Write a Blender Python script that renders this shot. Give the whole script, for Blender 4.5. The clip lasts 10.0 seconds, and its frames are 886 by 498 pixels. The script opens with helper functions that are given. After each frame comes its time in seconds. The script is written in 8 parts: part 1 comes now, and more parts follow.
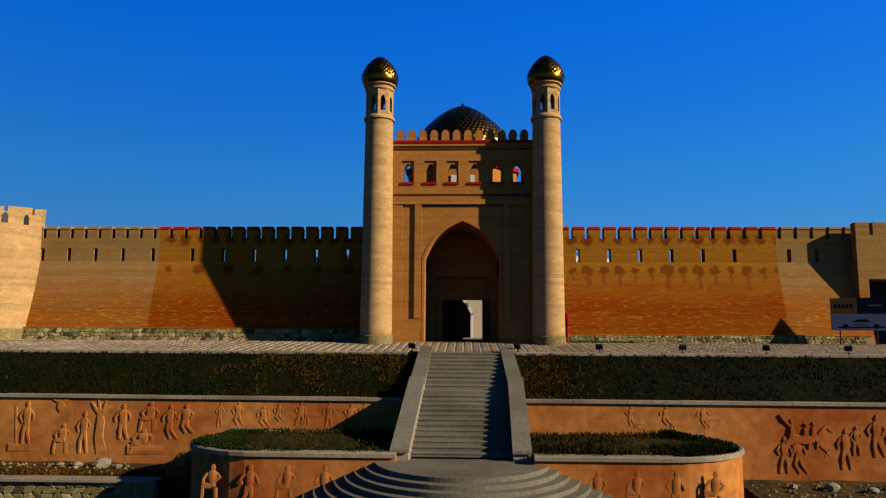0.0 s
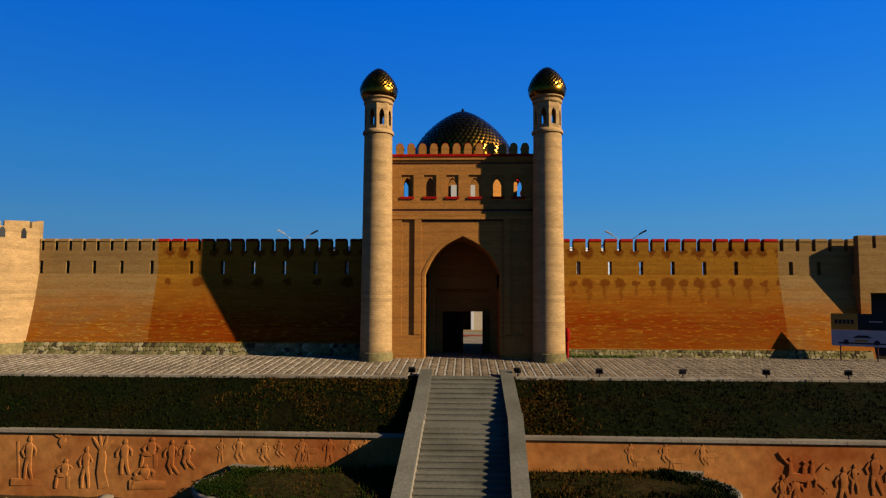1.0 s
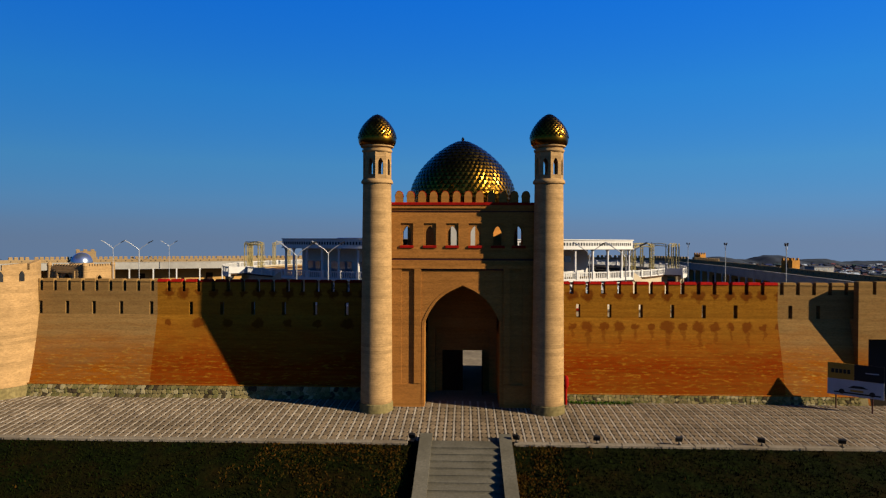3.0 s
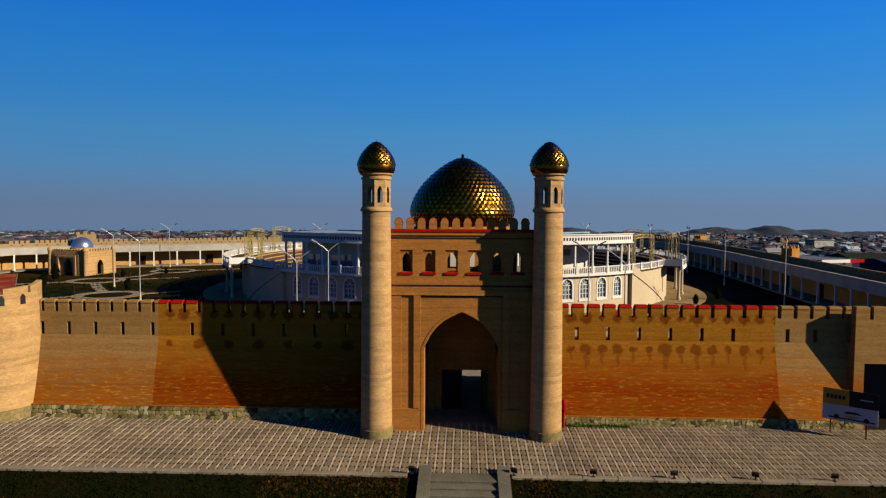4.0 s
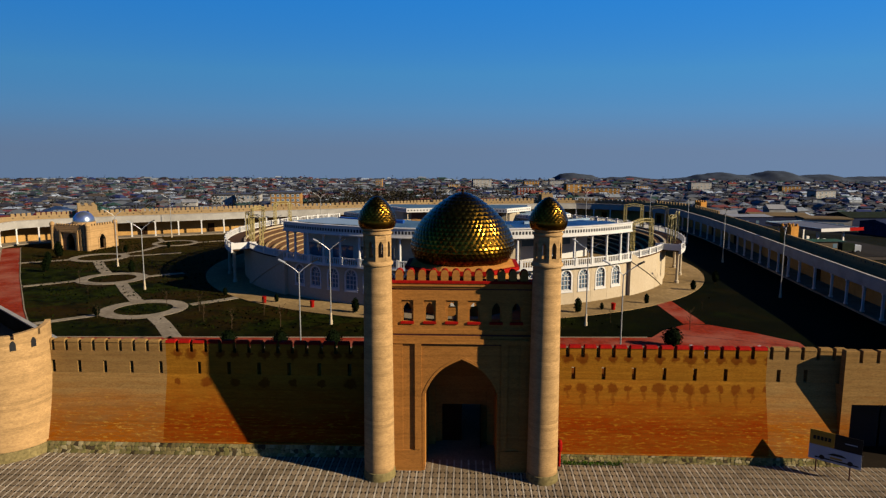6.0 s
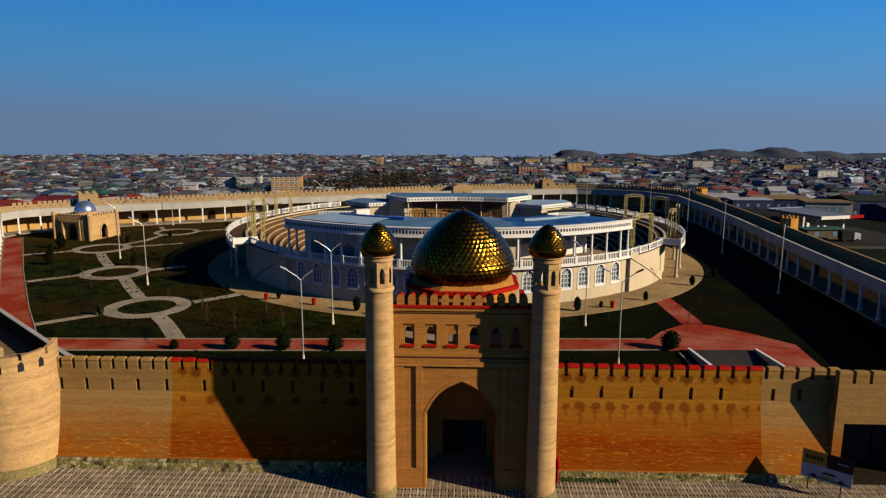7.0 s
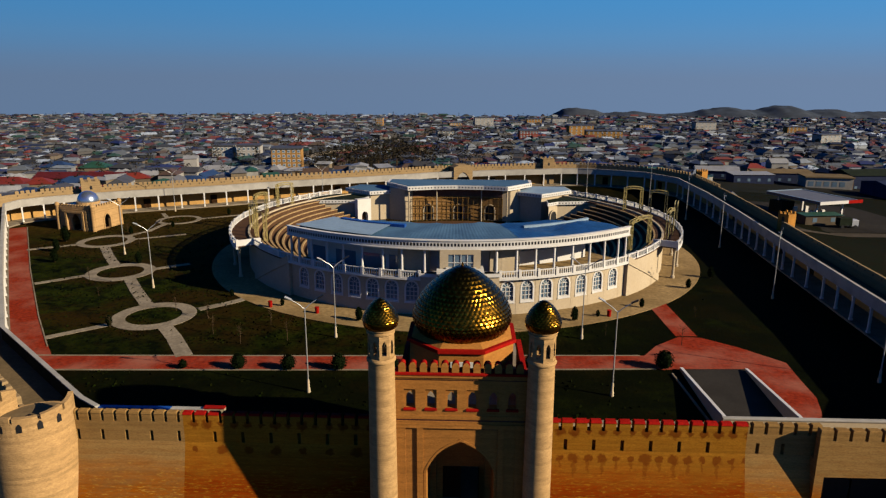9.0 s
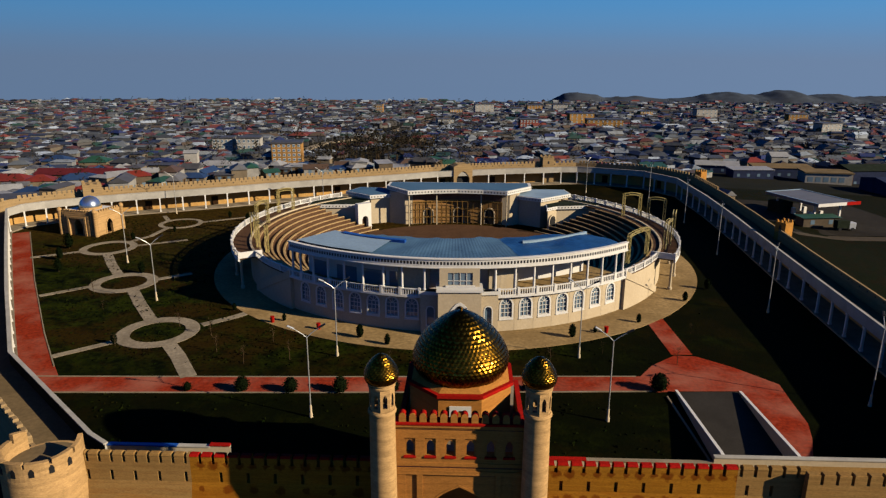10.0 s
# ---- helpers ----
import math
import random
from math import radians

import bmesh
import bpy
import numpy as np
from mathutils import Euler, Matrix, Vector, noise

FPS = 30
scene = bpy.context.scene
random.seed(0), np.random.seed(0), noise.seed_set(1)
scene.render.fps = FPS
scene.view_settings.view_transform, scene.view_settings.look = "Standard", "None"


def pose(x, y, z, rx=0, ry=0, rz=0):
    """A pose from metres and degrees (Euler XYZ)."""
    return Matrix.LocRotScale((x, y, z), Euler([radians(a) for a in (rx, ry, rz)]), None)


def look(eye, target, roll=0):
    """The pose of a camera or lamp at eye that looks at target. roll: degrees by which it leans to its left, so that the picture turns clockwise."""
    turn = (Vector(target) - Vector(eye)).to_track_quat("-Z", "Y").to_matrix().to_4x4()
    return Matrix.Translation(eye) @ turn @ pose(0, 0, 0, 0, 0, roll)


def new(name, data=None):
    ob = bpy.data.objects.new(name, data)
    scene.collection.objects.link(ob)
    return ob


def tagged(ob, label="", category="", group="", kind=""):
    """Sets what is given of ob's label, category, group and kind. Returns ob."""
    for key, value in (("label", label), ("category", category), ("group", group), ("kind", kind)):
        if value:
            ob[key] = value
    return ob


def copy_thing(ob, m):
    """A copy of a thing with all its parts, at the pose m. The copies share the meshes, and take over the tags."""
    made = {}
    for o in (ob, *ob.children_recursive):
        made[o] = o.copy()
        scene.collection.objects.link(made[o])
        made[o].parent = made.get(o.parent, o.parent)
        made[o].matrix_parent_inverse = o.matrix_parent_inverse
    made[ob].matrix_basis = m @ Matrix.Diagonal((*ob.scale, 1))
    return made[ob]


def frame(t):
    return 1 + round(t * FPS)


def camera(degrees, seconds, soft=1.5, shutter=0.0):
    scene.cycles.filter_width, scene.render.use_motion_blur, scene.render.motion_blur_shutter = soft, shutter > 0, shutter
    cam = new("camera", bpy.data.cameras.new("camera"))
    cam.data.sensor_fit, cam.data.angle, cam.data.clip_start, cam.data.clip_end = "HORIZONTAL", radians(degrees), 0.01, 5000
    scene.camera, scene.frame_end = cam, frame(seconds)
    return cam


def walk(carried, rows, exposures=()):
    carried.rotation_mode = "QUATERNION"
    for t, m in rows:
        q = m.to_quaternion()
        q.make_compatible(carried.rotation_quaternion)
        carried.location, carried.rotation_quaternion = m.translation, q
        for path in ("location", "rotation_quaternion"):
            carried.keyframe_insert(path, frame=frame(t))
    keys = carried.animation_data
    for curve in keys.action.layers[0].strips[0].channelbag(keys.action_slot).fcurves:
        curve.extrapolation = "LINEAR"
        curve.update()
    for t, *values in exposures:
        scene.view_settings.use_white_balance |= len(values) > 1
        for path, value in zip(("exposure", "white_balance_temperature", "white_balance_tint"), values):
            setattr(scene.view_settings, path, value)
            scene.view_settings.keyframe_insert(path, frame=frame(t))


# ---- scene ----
cam = camera(66.7, 10.0, 1.3)
PATH = [
    (0, (0.209, 0.318, 1.349), (0.144, 2.303, 1.583), 0.3),
    (0.5, (0.241, 0.3, 2.741), (0.174, 2.29, 2.931), 0.2),
    (1, (0.243, 0.287, 4.424), (0.176, 2.281, 4.57), 0.2),
    (1.5, (0.244, 0.277, 6.062), (0.178, 2.274, 6.167), 0.2),
    (2, (0.186, 0.284, 7.876), (0.122, 2.282, 7.94), 0.2),
    (2.5, (0.181, 0.262, 9.641), (0.117, 2.261, 9.665), 0.2),
    (4, (0.228, 0.368, 15.504), (0.163, 2.363, 15.388), 0.3),
    (4.5, (0.256, 0.396, 17.33), (0.19, 2.388, 17.172), 0.2),
    (5, (0.231, 0.333, 19.259), (0.166, 2.322, 19.057), 0.2),
    (5.5, (0.231, 0.379, 21.132), (0.166, 2.362, 20.886), 0.2),
    (7, (0.222, 0.395, 26.413), (0.155, 2.362, 26.053), 0.2),
    (7.5, (0.225, 0.438, 28.228), (0.158, 2.398, 27.833), 0.2),
    (8, (0.222, 0.47, 30.264), (0.155, 2.422, 29.833), 0.1),
    (8.5, (0.251, 0.491, 32.329), (0.184, 2.435, 31.868), 0.2),
    (9, (0.268, 0.547, 34.784), (0.2, 2.485, 34.294), 0.2),
    (9.5, (0.298, 0.646, 37.319), (0.23, 2.577, 36.803), 0.2),
    (10, (0.33, 0.727, 40.219), (0.262, 2.651, 39.679), 0.2),
]
walk(cam, [(t, look(eye, target, roll)) for t, eye, target, roll in PATH])

# ---- world and sun ----
SUN_AZ, SUN_EL = radians(110.4), radians(24.0)      # azimuth from +y towards +x
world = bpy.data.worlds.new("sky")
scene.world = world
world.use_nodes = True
wn = world.node_tree
sky = wn.nodes.new("ShaderNodeTexSky")
sky.sky_type = "NISHITA"
sky.sun_disc = False
sky.sun_elevation, sky.sun_rotation = SUN_EL, SUN_AZ
sky.air_density, sky.dust_density, sky.ozone_density, sky.altitude = 1.0, 0.3, 1.5, 400
# a hand-graded deep, clear winter sky over a low grey haze: the sky's own whiteness (red over blue) picks its colour;
# the zenith stops are darkened to thin the fill in shade
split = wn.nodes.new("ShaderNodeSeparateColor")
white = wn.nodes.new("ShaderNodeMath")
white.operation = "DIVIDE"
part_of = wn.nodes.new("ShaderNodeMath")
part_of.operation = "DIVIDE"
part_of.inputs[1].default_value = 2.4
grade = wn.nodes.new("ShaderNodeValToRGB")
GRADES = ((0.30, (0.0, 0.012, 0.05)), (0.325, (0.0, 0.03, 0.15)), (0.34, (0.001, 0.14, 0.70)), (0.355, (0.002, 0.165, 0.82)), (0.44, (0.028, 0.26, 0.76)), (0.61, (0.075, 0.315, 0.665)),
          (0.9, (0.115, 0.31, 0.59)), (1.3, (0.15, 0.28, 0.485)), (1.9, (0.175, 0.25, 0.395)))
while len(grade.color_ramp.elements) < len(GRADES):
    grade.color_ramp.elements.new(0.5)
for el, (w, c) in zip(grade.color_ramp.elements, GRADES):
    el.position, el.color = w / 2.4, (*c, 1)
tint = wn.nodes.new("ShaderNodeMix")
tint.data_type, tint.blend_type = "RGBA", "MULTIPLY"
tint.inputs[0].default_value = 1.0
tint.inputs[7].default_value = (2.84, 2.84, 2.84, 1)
# the sky pales a little on the sun's side
bearing = wn.nodes.new("ShaderNodeTexCoord")
sunward = wn.nodes.new("ShaderNodeVectorMath")
sunward.operation = "DOT_PRODUCT"
sunward.inputs[1].default_value = (math.sin(SUN_AZ), math.cos(SUN_AZ), 0.0)
wn.links.new(bearing.outputs["Generated"], sunward.inputs[0])
paler = wn.nodes.new("ShaderNodeMath")
paler.operation = "MULTIPLY_ADD"
paler.inputs[1].default_value, paler.inputs[2].default_value = 0.22, 1.11
wn.links.new(sunward.outputs["Value"], paler.inputs[0])
side = wn.nodes.new("ShaderNodeVectorMath")
side.operation = "SCALE"
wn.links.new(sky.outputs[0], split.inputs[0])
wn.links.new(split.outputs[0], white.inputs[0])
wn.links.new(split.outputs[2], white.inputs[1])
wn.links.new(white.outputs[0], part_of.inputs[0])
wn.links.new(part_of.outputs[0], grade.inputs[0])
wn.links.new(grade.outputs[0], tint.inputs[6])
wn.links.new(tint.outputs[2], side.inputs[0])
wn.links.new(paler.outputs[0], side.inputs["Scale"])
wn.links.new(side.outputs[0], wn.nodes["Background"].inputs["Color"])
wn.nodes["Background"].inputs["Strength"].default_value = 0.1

sun_data = bpy.data.lights.new("sun", "SUN")
sun_data.energy, sun_data.angle, sun_data.color = 5.0, radians(0.55), (1.0, 0.85, 0.62)
sun = new("sun", sun_data)
to_sun = Vector((math.sin(SUN_AZ) * math.cos(SUN_EL), math.cos(SUN_AZ) * math.cos(SUN_EL), math.sin(SUN_EL)))
sun.matrix_world = look(to_sun * 300, (0, 0, 0))
scene.view_settings.exposure = 1.47


# ---- materials ----
def nodes_of(name):
    m = bpy.data.materials.new(name)
    m.use_nodes = True
    t = m.node_tree
    return m, t, t.nodes["Principled BSDF"]


def add(t, kind, **values):
    n = t.nodes.new(kind)
    for key, v in values.items():
        n.inputs[key.replace("_", " ")].default_value = v
    return n


def mixed(t, fac, a, b, how="MIX"):
    n = t.nodes.new("ShaderNodeMix")
    n.data_type, n.blend_type, n.clamp_factor = "RGBA", how, True
    for slot, v in ((0, fac), (6, a), (7, b)):
        if isinstance(v, (int, float)):
            n.inputs[slot].default_value = v
        elif isinstance(v, tuple):
            n.inputs[slot].default_value = (*v, 1)
        else:
            t.links.new(v, n.inputs[slot])
    return n.outputs[2]


def ramp(t, value, stops):
    n = t.nodes.new("ShaderNodeValToRGB")
    e = n.color_ramp.elements
    while len(e) < len(stops):
        e.new(0.5)
    for el, (p, c) in zip(e, stops):
        el.position = p
        el.color = (*c, 1) if isinstance(c, tuple) else (c, c, c, 1)
    t.links.new(value, n.inputs[0])
    return n.outputs[0]


def math_node(t, op, a, b=0.0, clamp=False):
    n = t.nodes.new("ShaderNodeMath")
    n.operation, n.use_clamp = op, clamp
    for i, v in enumerate((a, b)):
        if isinstance(v, (int, float)):
            n.inputs[i].default_value = v
        else:
            t.links.new(v, n.inputs[i])
    return n.outputs[0]


def placed(t, scale=(1, 1, 1)):
    g = t.nodes.new("ShaderNodeNewGeometry")
    mp = t.nodes.new("ShaderNodeMapping")
    mp.inputs["Scale"].default_value = scale
    t.links.new(g.outputs["Position"], mp.inputs["Vector"])
    return mp.outputs[0]


def noise_of(t, scale, detail=4.0, stretch=(1, 1, 1), rough=0.55):
    n = add(t, "ShaderNodeTexNoise", Scale=scale, Detail=detail, Roughness=rough)
    t.links.new(placed(t, stretch), n.inputs["Vector"])
    return n.outputs["Fac"]


def bumped(t, bsdf, height, strength, distance):
    b = add(t, "ShaderNodeBump", Strength=strength, Distance=distance)
    t.links.new(height, b.inputs["Height"])
    t.links.new(b.outputs[0], bsdf.inputs["Normal"])


def surface(name, base, rough=0.85, metal=0.0, vary=0.25, big=0.35, small=9.0, stretch=(1, 1, 1), stain=None, bump=0.4, bump_size=0.02,
            per_piece=0.0, per_island=0.0):
    """A surface of one base colour with grain, larger stains and relief."""
    m, t, b = nodes_of(name)
    lo = tuple(c * (1 - vary) for c in base)
    hi = tuple(min(1.0, c * (1 + vary)) for c in base)
    fine, broad = noise_of(t, small, 5, stretch), noise_of(t, big, 4, stretch)
    col = mixed(t, ramp(t, fine, ((0.3, 0.0), (0.7, 1.0))), lo, hi)
    col = mixed(t, ramp(t, broad, ((0.42, 0.0), (0.68, 0.75))), col, stain or tuple(c * 0.72 for c in base))
    if per_piece or per_island:
        if per_piece:
            rnd = t.nodes.new("ShaderNodeObjectInfo").outputs["Random"]
        else:
            rnd = t.nodes.new("ShaderNodeNewGeometry").outputs["Random Per Island"]
        amount = per_piece or per_island
        col = mixed(t, 1.0, col, ramp(t, rnd, ((0.0, 1 - amount), (1.0, 1.0))), "MULTIPLY")
    t.links.new(col, b.inputs["Base Color"])
    b.inputs["Roughness"].default_value, b.inputs["Metallic"].default_value = rough, metal
    b.inputs["Specular IOR Level"].default_value = 0.15 if rough < 0.75 else 0.02
    if bump:
        bumped(t, b, fine, bump, bump_size)
    return m


def brickwork(name, upper, lower=None, edge=4.0, spread=1.2, courses=0.085, drips=(), vary=0.16, streak=0.5, grain=0.6, fleck_tint=None, bands=0.16):
    """Thin fired brick in level courses; lower: the colour of the damp, weathered foot below the given height; drips: rows of rain stains."""
    m, t, b = nodes_of(name)
    pos = t.nodes.new("ShaderNodeSeparateXYZ")
    t.links.new(placed(t), pos.inputs[0])
    band = noise_of(t, 1.0, 5, (grain, grain, 1 / courses * 0.55), 0.65)
    fine = noise_of(t, 6.0, 5, (1, 1, 3))
    broad = noise_of(t, 0.28, 4, (1, 1, 2.2))
    lo, hi = tuple(c * (1 - vary) for c in upper), tuple(c * (1 + vary) for c in upper)
    col = mixed(t, ramp(t, fine, ((0.3, 0.0), (0.7, 1.0))), lo, hi)
    if lower:
        wob = math_node(t, "MULTIPLY", math_node(t, "SUBTRACT", noise_of(t, 1.0, 5, (0.3, 0.3, 1.6)), 0.5), 3.2)
        h = math_node(t, "ADD", pos.outputs["Z"], wob)
        f = ramp(t, math_node(t, "DIVIDE", math_node(t, "SUBTRACT", edge + spread, h), 2 * spread, True), ((0.0, 0.0), (1.0, 1.0)))
        strata = noise_of(t, 1.0, 5, (0.5, 0.5, 6.0), 0.65)
        low = mixed(t, ramp(t, strata, ((0.5, 0.0), (0.64, 0.4))), lower, tuple(a * 0.75 + c * 0.25 for a, c in zip(upper, lower)))
        col = mixed(t, f, col, low)
        fleck = ramp(t, noise_of(t, 1.0, 4, (1.7, 1.7, 9.0), 0.6), ((0.56, 0.0), (0.65, 0.8)))
        col = mixed(t, math_node(t, "MULTIPLY", fleck, f), col, fleck_tint or tuple(c * 1.15 for c in upper))
    col = mixed(t, ramp(t, band, ((0.38, streak * 0.8), (0.6, 0.0))), col, tuple(c * 0.5 for c in (lower or upper)))
    speck = noise_of(t, 1.0, 2, (4.5, 4.5, 11.0))
    col = mixed(t, ramp(t, speck, ((0.36, 0.28), (0.5, 0.0))), col, tuple(c * 0.45 for c in upper))
    col = mixed(t, ramp(t, broad, ((0.45, 0.0), (0.72, 0.4))), col, tuple(c * 0.6 for c in upper))
    course = t.nodes.new("ShaderNodeTexWhiteNoise")
    course.noise_dimensions = "1D"
    bowed = math_node(t, "ADD", pos.outputs["Z"], math_node(t, "MULTIPLY", noise_of(t, 0.25, 2), 0.3))
    t.links.new(math_node(t, "FLOOR", math_node(t, "DIVIDE", bowed, courses * 1.6)), course.inputs["W"])
    col = mixed(t, 1.0, col, ramp(t, course.outputs["Value"], ((0.0, 1 - bands), (0.45, 1.0), (1.0, 1 + bands * 0.35))), "MULTIPLY")
    for z0, first, pitch, height in drips:
        along = math_node(t, "ADD", math_node(t, "SUBTRACT", pos.outputs["X"], first), 100.5 * pitch)
        index = math_node(t, "FLOOR", math_node(t, "DIVIDE", along, pitch))
        cell = math_node(t, "SUBTRACT", math_node(t, "SUBTRACT", along, math_node(t, "MULTIPLY", index, pitch)), pitch / 2)
        chance = t.nodes.new("ShaderNodeTexWhiteNoise")
        chance.noise_dimensions = "1D"
        t.links.new(math_node(t, "ADD", index, z0), chance.inputs["W"])
        size = math_node(t, "ADD", math_node(t, "MULTIPLY", chance.outputs["Value"], 0.65), 0.55)
        wx = math_node(t, "MULTIPLY", math_node(t, "SUBTRACT", noise_of(t, 2.6, 4), 0.5), 0.75)
        side = math_node(t, "DIVIDE", math_node(t, "ADD", cell, wx), size)
        wz = math_node(t, "MULTIPLY", math_node(t, "SUBTRACT", noise_of(t, 2.9, 4), 0.5), 0.7)
        rise = math_node(t, "DIVIDE", math_node(t, "ADD", math_node(t, "SUBTRACT", pos.outputs["Z"], z0), wz), size)

        def blot(half, mid, tall):
            u, v = math_node(t, "DIVIDE", side, half), math_node(t, "DIVIDE", math_node(t, "SUBTRACT", rise, mid), tall)
            return math_node(t, "ADD", math_node(t, "MULTIPLY", u, u), math_node(t, "MULTIPLY", v, v))

        rust = (0.0666, 0.01628, 0.00148)
        col = mixed(t, ramp(t, blot(0.2, -height * 0.9, height), ((0.3, 0.5), (1.0, 0.0))), col, rust)
        col = mixed(t, ramp(t, blot(0.48, 0.0, 0.38), ((0.45, 0.85), (1.0, 0.0))), col, rust)
    t.links.new(col, b.inputs["Base Color"])
    b.inputs["Roughness"].default_value = 0.92
    b.inputs["Specular IOR Level"].default_value = 0.02
    saw = math_node(t, "FRACT", math_node(t, "DIVIDE", pos.outputs["Z"], courses))
    joint = ramp(t, saw, ((0.0, 0.0), (0.14, 1.0), (0.86, 1.0), (1.0, 0.0)))
    both = mixed(t, 0.45, joint, fine)
    bumped(t, b, both, 0.55, 0.02)
    return m


BRICK = brickwork("sand_brick", (0.152, 0.088, 0.029), (0.162, 0.044, 0.002), 3.9, 1.4, streak=0.25, fleck_tint=(0.25, 0.135, 0.02), bands=0.12)
BRICK_ORANGE = brickwork("orange_brick", (0.165, 0.07, 0.0065), (0.115, 0.0165, 0.0003), 4.6, 1.6, drips=((5.55, 7.9, 1.128, 0.75), (7.78, 7.9, 1.128, 0.3)), streak=0.28, fleck_tint=(0.2, 0.085, 0.006), bands=0.11)
BRICK_LEFT = brickwork("orange_brick_with_repairs", (0.163, 0.069, 0.0065), (0.113, 0.016, 0.0003), 4.6, 1.6, drips=((5.55, -21.5, 2.2, 0.2), (7.78, -21.5, 1.1, 0.3)), streak=0.28, fleck_tint=(0.2, 0.085, 0.006), bands=0.11)
BRICK_GATE = brickwork("gate_brick", (0.212, 0.088, 0.0195), streak=0.32, vary=0.16, courses=0.1, grain=1.2, bands=0.13)
BRICK_TOWER = brickwork("buff_brick", (0.2368, 0.145, 0.06216), streak=0.5, vary=0.16, courses=0.15, grain=1.2, bands=0.17)
BRICK_RING = brickwork("court_wall_brick", (0.1687, 0.1143, 0.05683), streak=0.2, vary=0.12)
GALLERY_PLASTER = surface("gallery_plaster", (0.235, 0.135, 0.045), 0.9, vary=0.15, small=2, stain=(0.18, 0.1, 0.032), bump=0.2)
RED = surface("red_paint", (0.1598, 0.004144, 0.002368), 0.8, vary=0.3, small=6)
CONCRETE = surface("pale_concrete", (0.1293, 0.1062, 0.07696), 0.9, vary=0.2, small=7, stain=(0.07696, 0.05846, 0.03693))
STEP = surface("grey_step_stone", (0.08007, 0.07237, 0.05387), 0.85, vary=0.22, small=8, stain=(0.04307, 0.03848, 0.0262), per_piece=0.15)
PAVER = surface("plaza_paver", (0.135, 0.098, 0.06), 0.9, vary=0.4, small=11, stain=(0.085, 0.062, 0.037), per_piece=0.35)
PAVER_STUFF = surface("plaza_paver_field", (0.135, 0.098, 0.06), 0.9, vary=0.4, small=11, stain=(0.085, 0.062, 0.037), per_island=0.35)
PAVER_PALE = surface("pale_strip_paver", (0.23, 0.196, 0.152), 0.9, vary=0.4, small=9, stain=(0.14, 0.115, 0.086), per_piece=0.3)
PAVER_PALE_STUFF = surface("pale_strip_paver_field", (0.23, 0.196, 0.152), 0.9, vary=0.4, small=9, stain=(0.14, 0.115, 0.086), per_island=0.3)
JOINT = surface("dark_joint", (0.01, 0.0075, 0.005), 0.95, vary=0.3, small=5)
STONE = surface("rubble_stone", (0.155, 0.12, 0.05), 0.9, vary=0.35, small=5, stain=(0.075, 0.062, 0.024), per_piece=0.45, bump=0.7, bump_size=0.03)
STONE_PALE = surface("pale_stone", (0.2, 0.165, 0.085), 0.9, vary=0.25, small=5, stain=(0.16, 0.13, 0.07), per_piece=0.35, bump=0.7, bump_size=0.03)
STONE_OLIVE = surface("olive_stone", (0.1, 0.086, 0.03), 0.9, vary=0.35, small=5, per_piece=0.4, bump=0.7, bump_size=0.03)
STONE_DARK = surface("dark_stone", (0.04003, 0.02923, 0.01539), 0.9, vary=0.35, small=5, per_piece=0.4, bump=0.7, bump_size=0.03)
STRAW = surface("straw_grass", (0.04, 0.017, 0.002), 0.85, vary=0.45, big=0.8, small=3, stain=(0.02, 0.018, 0.002), bump=0, per_island=0.6)
MORTAR = surface("mortar", (0.125, 0.1, 0.048), 0.95)
RELIEF = surface("terracotta_plaster", (0.21, 0.083, 0.021), 0.85, vary=0.25, big=0.24, small=2.2, stain=(0.11, 0.0145, 0.0013), bump=0.5, bump_size=0.03)
WEED = surface("fresh_weeds", (0.0062, 0.0125, 0.001), 0.9, vary=0.5, big=0.6, small=3, stain=(0.0185, 0.0222, 0.00222), bump=0, per_island=0.6)
SOIL = surface("dry_soil", (0.037, 0.02146, 0.00814), 0.95, vary=0.5, small=3, stain=(0.00888, 0.01036, 0.00259), bump=0.8, bump_size=0.08)
BED_SOIL = surface("weedy_soil", (0.01554, 0.00999, 0.00222), 0.95, vary=0.5, big=0.7, small=3, stain=(0.00444, 0.00666, 0.00074), bump=0.8, bump_size=0.08)
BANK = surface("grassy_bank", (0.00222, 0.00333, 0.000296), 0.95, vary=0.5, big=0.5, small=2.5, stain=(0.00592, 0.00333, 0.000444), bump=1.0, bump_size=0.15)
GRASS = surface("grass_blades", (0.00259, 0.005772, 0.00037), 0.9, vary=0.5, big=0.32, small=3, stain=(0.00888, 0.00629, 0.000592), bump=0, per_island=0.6)


